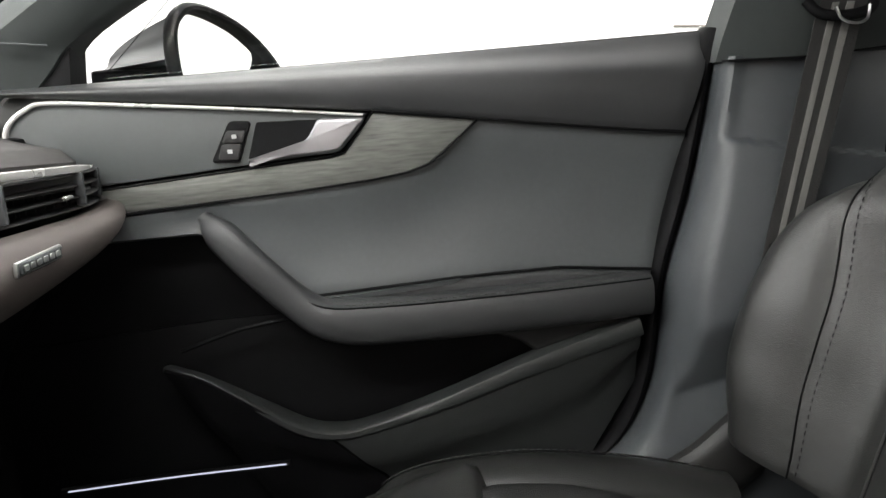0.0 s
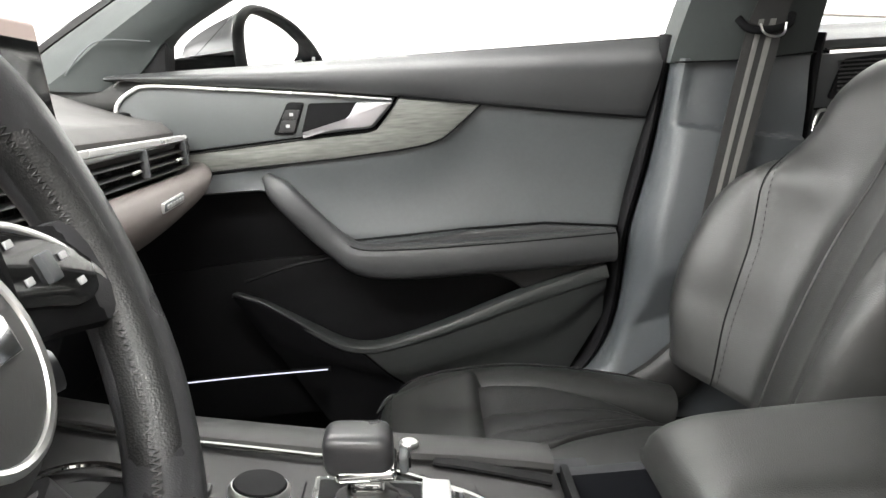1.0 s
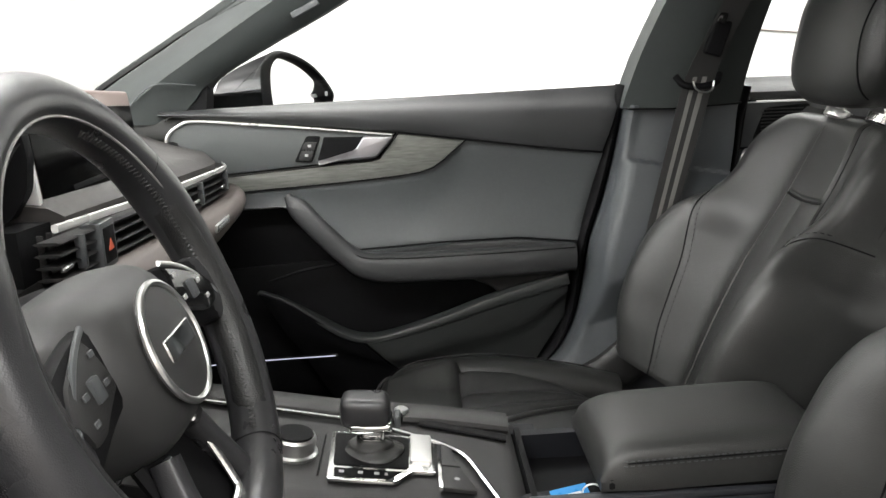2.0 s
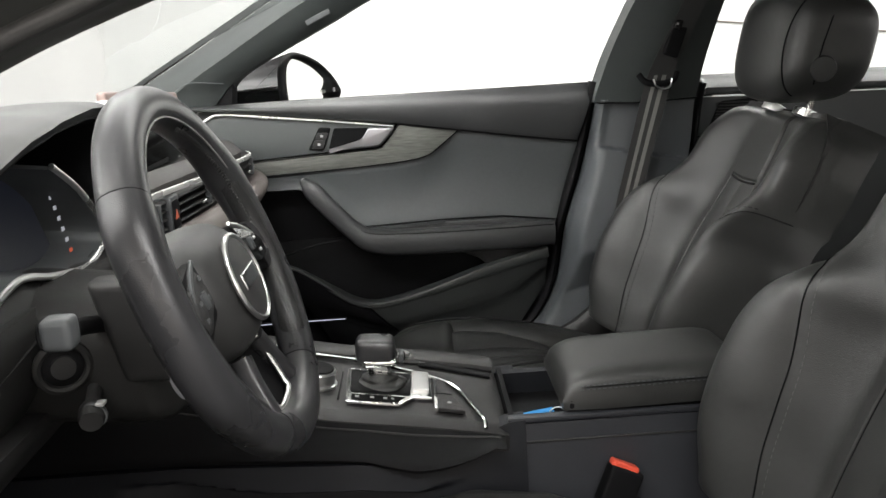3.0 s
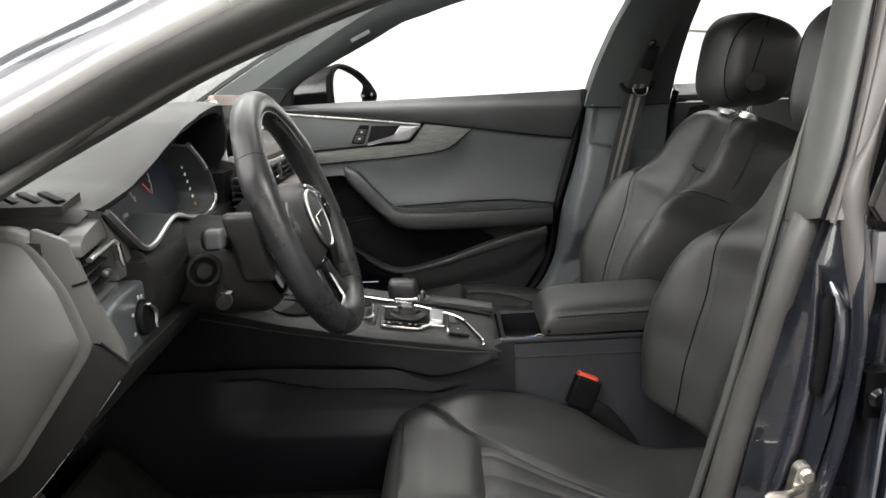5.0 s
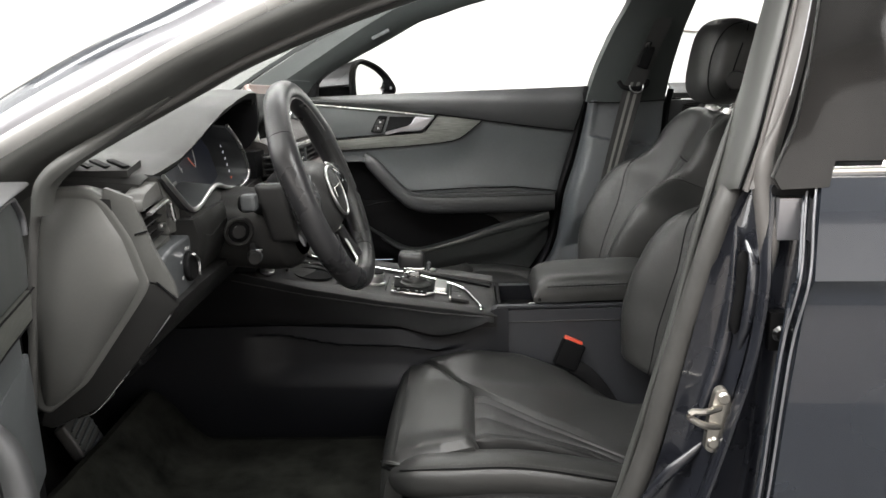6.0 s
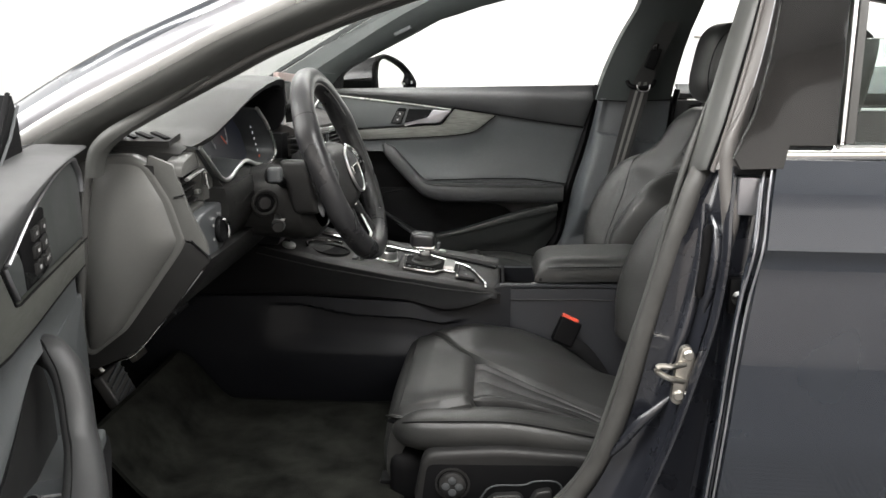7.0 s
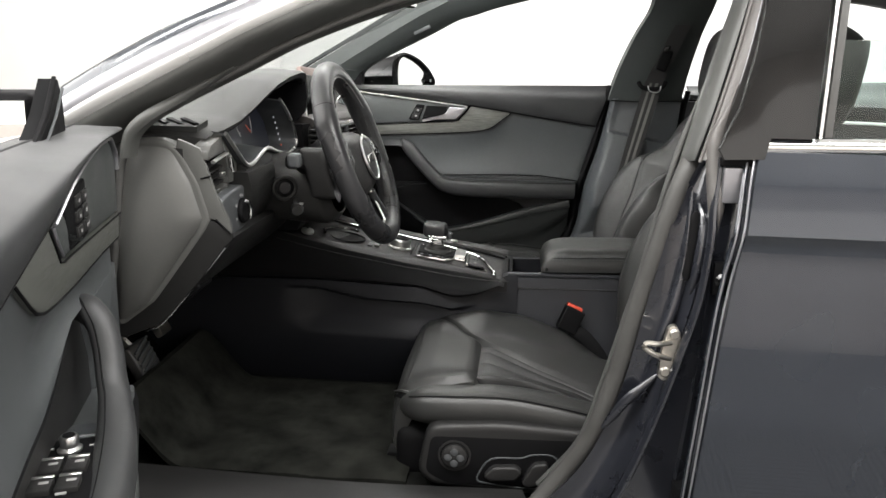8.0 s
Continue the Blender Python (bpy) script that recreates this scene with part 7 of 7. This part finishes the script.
# gear selector
gs = thing("gear_selector", (-0.09, -0.04, 0.5), "gear selector with leather knob and chrome gate", "gear selector")
gz = lambda x: cz(x) + 0.005
def lift(bm, h=0.0):
    return mapped(bm, lambda v: Vector((v[0], v[1], gz(v[0]) + v[2] + h)))
gate = part("gate_frame", lift(prism(rounded([(-0.142, 0.020), (-0.138, -0.098), (-0.060, -0.098), (-0.040, -0.070), (-0.012, -0.070), (-0.012, 0.020)], 0.004), 0.0, 0.004, plane="xy", bevel=0.0015)), BRIGHT, gs, "polished chrome gate")
part("gate_inside", lift(prism(rounded([(-0.136, 0.012), (-0.133, -0.066), (-0.044, -0.066), (-0.044, 0.012)], 0.005), 0.003, 0.0055, plane="xy")), PLASTIC_DARK, gs, "black gate well")
part("gate_label", lift(prism([(-0.131, -0.074), (-0.130, -0.092), (-0.066, -0.092), (-0.052, -0.074)], 0.003, 0.0050, plane="xy")), PLASTIC_DARK, gs)
for x, w in ((-0.122, 0.006), (-0.100, 0.006), (-0.081, 0.006), (-0.070, 0.004)):
    part("gate_mark", box((x, -0.083, gz(x) + 0.0055), (w, 0.005, 0.001), 0.0003, 1, pose(0, 0, 0, 0, 9, 0)), DIM, gs)
def gaiter(u, v):
    w = 2 * math.pi * u
    r = 1 - 0.62 * v ** 0.8 + 0.05 * math.sin(14 * v) + 0.04 * math.sin(4 * w + 5 * v)
    return (-0.090 + 0.040 * r * math.cos(w), -0.027 + 0.034 * r * math.sin(w), gz(-0.09) + 0.004 + 0.022 * v)
part("gaiter", sheet(gaiter, 32, 16, (0, 0, -0.002)), LEATHER, gs, "creased leather gaiter")
part("stem", box((-0.088, -0.030, 0.541), (0.030, 0.026, 0.022), 0.006, 3), BRIGHT, gs)
knob = part("knob", mapped(box((0, 0, 0), (0.060, 0.047, 0.038), 0.014, 5), lambda v: Vector((-0.094 + v[0], -0.028 + v[1] * (1 + 1.2 * v[0]), 0.570 + v[2] - 0.06 * v[0] - 1.4 * v[0] ** 2))), LEATHER_WHEEL, gs, "rounded leather gear knob")
part("knob_band", box((-0.088, -0.029, 0.5525), (0.052, 0.044, 0.012), 0.005, 3), BRIGHT, knob, "chrome band under the knob")
part("release_button", box((-0.0555, -0.030, 0.556), (0.008, 0.022, 0.016), 0.003, 3), PLASTIC_GREY, knob)
part("park_key", box((-0.051, -0.030, 0.556), (0.003, 0.012, 0.010), 0.001, 2), PLASTIC_DARK, knob)
cover = part("gate_cover", lift(prism(rounded([(-0.042, 0.018), (-0.042, -0.052), (-0.016, -0.052), (-0.016, 0.018)], 0.003), 0.004, 0.009, plane="xy", bevel=0.002)), CHROME, gs)
bk = part("brake_keys", lift(prism(rounded([(-0.004, 0.02), (-0.004, -0.104), (0.036, -0.104), (0.012, -0.035), (0.008, 0.02)], 0.004), 0.0, 0.005, plane="xy", bevel=0.0015)), PLASTIC, gs, "parking brake keys")
part("key_joint", lift(prism([(-0.004, -0.052), (-0.004, -0.054), (0.018, -0.054), (0.018, -0.052)], 0.004, 0.0058, plane="xy")), PLASTIC_DARK, bk)
part("chrome_bar", lift(prism([(-0.009, 0.0), (-0.009, -0.104), (-0.0045, -0.104), (-0.0045, 0.0)], 0.0, 0.006, plane="xy", bevel=0.001)), BRIGHT, gs)
part("key_symbol", lift(lathe([(0.0035, 0.0055), (0.0030, 0.0060)], pose(0.013, -0.082, 0), 12)), DIM, bk)
side_knob = thing("volume_knob", (-0.045, 0.085, 0.51), "small chrome volume knob on the console", "knob")
part("body", lathe([(0.010, 0), (0.010, 0.007), (0.008, 0.009), (0, 0.009)], facing((-0.055, 0.083, cz(-0.05) + 0.010), (0.15, 0, 1)), 20), CHROME, side_knob)

# armrest lid
rest = thing("armrest_box", (0.32, -0.02, 0.49), "padded black leather armrest lid with double stitching", "armrest")
def lid(u, v):
    a, b = (u - 0.5) * 2, (v - 0.5) * 2
    x = 0.318 + 0.142 * a
    y = -0.028 + 0.092 * b * (1 - 0.05 * ease(-0.5, -1, a))
    dome = (1 - abs(a) ** 7) ** 0.5 * (1 - abs(b) ** 7) ** 0.5
    return (x, y, 0.505 + 0.042 * dome + 0.010 * u)
top = part("lid_top", sheet(lid, 36, 30, (0, 0, -0.012)), LEATHER, rest, "soft black leather lid")
part("lid_base", box((0.318, -0.028, 0.500), (0.276, 0.176, 0.022), 0.008, 3), PLASTIC_DARK, rest)
for dz in (0.526, 0.532):
    part("stitching", dashes([(x, -0.1205 - 0.0008, dz + 0.036 * (x - 0.18)) for x in np.linspace(0.20, 0.445, 30)], 0.005, 0.003, 0.0009, up=(0, -1, 0)), PLASTIC_GREY, top)
part("seam", sweep([(x, -0.1202, 0.529 + 0.036 * (x - 0.18)) for x in np.linspace(0.205, 0.445, 20)], 0.0011, n=5), PLASTIC_DARK, top)
tag = thing("blue_tag", (0.15, -0.06, 0.445), "blue and white plastic tag lying in the open tray", "tag")
part("card", box((0.150, -0.075, 0.462), (0.050, 0.030, 0.006), 0.002, 2, pose(0, 0, 0, 35, 0, 18)), BLUE, tag)
part("label", box((0.150, -0.079, 0.4655), (0.028, 0.012, 0.002), 0.0005, 1, pose(0, 0, 0, 35, 0, 18)), WHITE, tag)
part("loop", sweep([(0.175 + 0.012 * math.cos(w), -0.075, 0.470 + 0.010 * math.sin(w)) for w in np.linspace(0, 2 * math.pi, 17)[:-1]], 0.0012, n=5, closed=True, up=(0, 1, 0)), WHITE, tag)

# ---------------------------------------------------------------- belts
bu = thing("belt_buckle", (0.25, -0.16, 0.38), "black belt buckle with red release button", "seat belt buckle")
tilt_m = pose(0, 0, 0, -12, 24, 0)
bc = Vector((0.250, -0.150, 0.386))
part("case", box(tuple(bc), (0.050, 0.028, 0.060), 0.005, 3, tilt_m), PLASTIC_DARK, bu)
part("release_button", box(tuple(bc + tilt_m.to_3x3() @ Vector((-0.004, 0, 0.029))), (0.040, 0.022, 0.016), 0.004, 3, tilt_m), RED, bu, "bright red release button")
part("stalk", sweep(spline([tuple(bc + tilt_m.to_3x3() @ Vector((0.012, 0, -0.02))), (0.285, -0.162, 0.348), (0.318, -0.172, 0.312), (0.345, -0.18, 0.27)], 12), 0.007, 0.017, up=(1, 0, 0), n=10, power=3), PLASTIC_DARK, bu)

sb = thing("seat_belt", (0.44, 0.58, 0.6), "grey striped seat belt through a chrome guide on the pillar", "seat belt")
ys = 0.598
STRAP = [((0.562, 1.10), (0.610, 1.10)), ((0.522, 1.0), (0.574, 1.0)), ((0.494, 0.925), (0.550, 0.925)), ((0.478, 0.86), (0.535, 0.86)), ((0.434, 0.66), (0.486, 0.66)), ((0.400, 0.50), (0.450, 0.50)), ((0.39, 0.36), (0.43, 0.36))]
def strip(f0, f1, y, run=None):
    strap = run or STRAP
    a = [(p[0] + (q[0] - p[0]) * f0, y - 0.30 * max(p[1] - 0.92, 0), p[1]) for p, q in strap]
    b = [(p[0] + (q[0] - p[0]) * f1, y - 0.30 * max(p[1] - 0.92, 0), p[1]) for p, q in strap]
    return ribbon(a, b, 30, (0, 0.0018, 0), nv=2)
part("webbing", strip(0, 1, ys), WEBBING_DARK, sb)
for f0, f1 in ((0.26, 0.40), (0.58, 0.74)):
    part("woven_stripe", strip(f0, f1, ys - 0.0012, STRAP[2:]), WEBBING, sb, "pale woven stripe")
guide = part("belt_guide", sweep(spline([(0.472, 0.588, 0.928), (0.485, 0.578, 0.912), (0.515, 0.575, 0.908), (0.545, 0.578, 0.914), (0.556, 0.588, 0.930)], 20), 0.0065, 0.006, up=(0, 1, 0), n=10), PLASTIC_DARK, sb, "dark belt guide")
part("guide_wire", sweep(spline([(0.500, 0.572, 0.918), (0.505, 0.568, 0.904), (0.520, 0.566, 0.898), (0.535, 0.568, 0.902), (0.540, 0.572, 0.918)], 16), 0.0018, n=6), CHROME, guide, "chrome wire loop")
part("height_slider", box((0.545, 0.575, 1.0), (0.034, 0.016, 0.075), 0.006, 3, pose(0, 0, 0, 0, 18, 0)), PLASTIC_DARK, sb)
part("slider_key", box((0.548, 0.566, 1.03), (0.016, 0.008, 0.022), 0.003, 2, pose(0, 0, 0, 0, 18, 0)), GLOSS, sb)
part("belt_stop", lathe([(0.005, 0), (0.005, 0.003), (0.003, 0.004)], facing((0.437, 0.597, 0.632), (0, -1, 0)), 12), PLASTIC_DARK, sb)
an = thing("belt_anchor", (0.30, 0.60, 0.25), "pale plastic belt anchor cover low on the pillar", "belt anchor")
part("cover", box((0.285, 0.585, 0.285), (0.05, 0.03, 0.03), 0.008, 3, pose(0, 0, 0, 0, 25, 0)), PLASTIC_GREY, an)
part("spring", lathe([(0.012, -0.02), (0.014, -0.015), (0.012, -0.01), (0.014, -0.005), (0.012, 0), (0.014, 0.005), (0.012, 0.01)], facing((0.315, 0.575, 0.30), (1, 0, 0.5)), 18), STEEL, an)
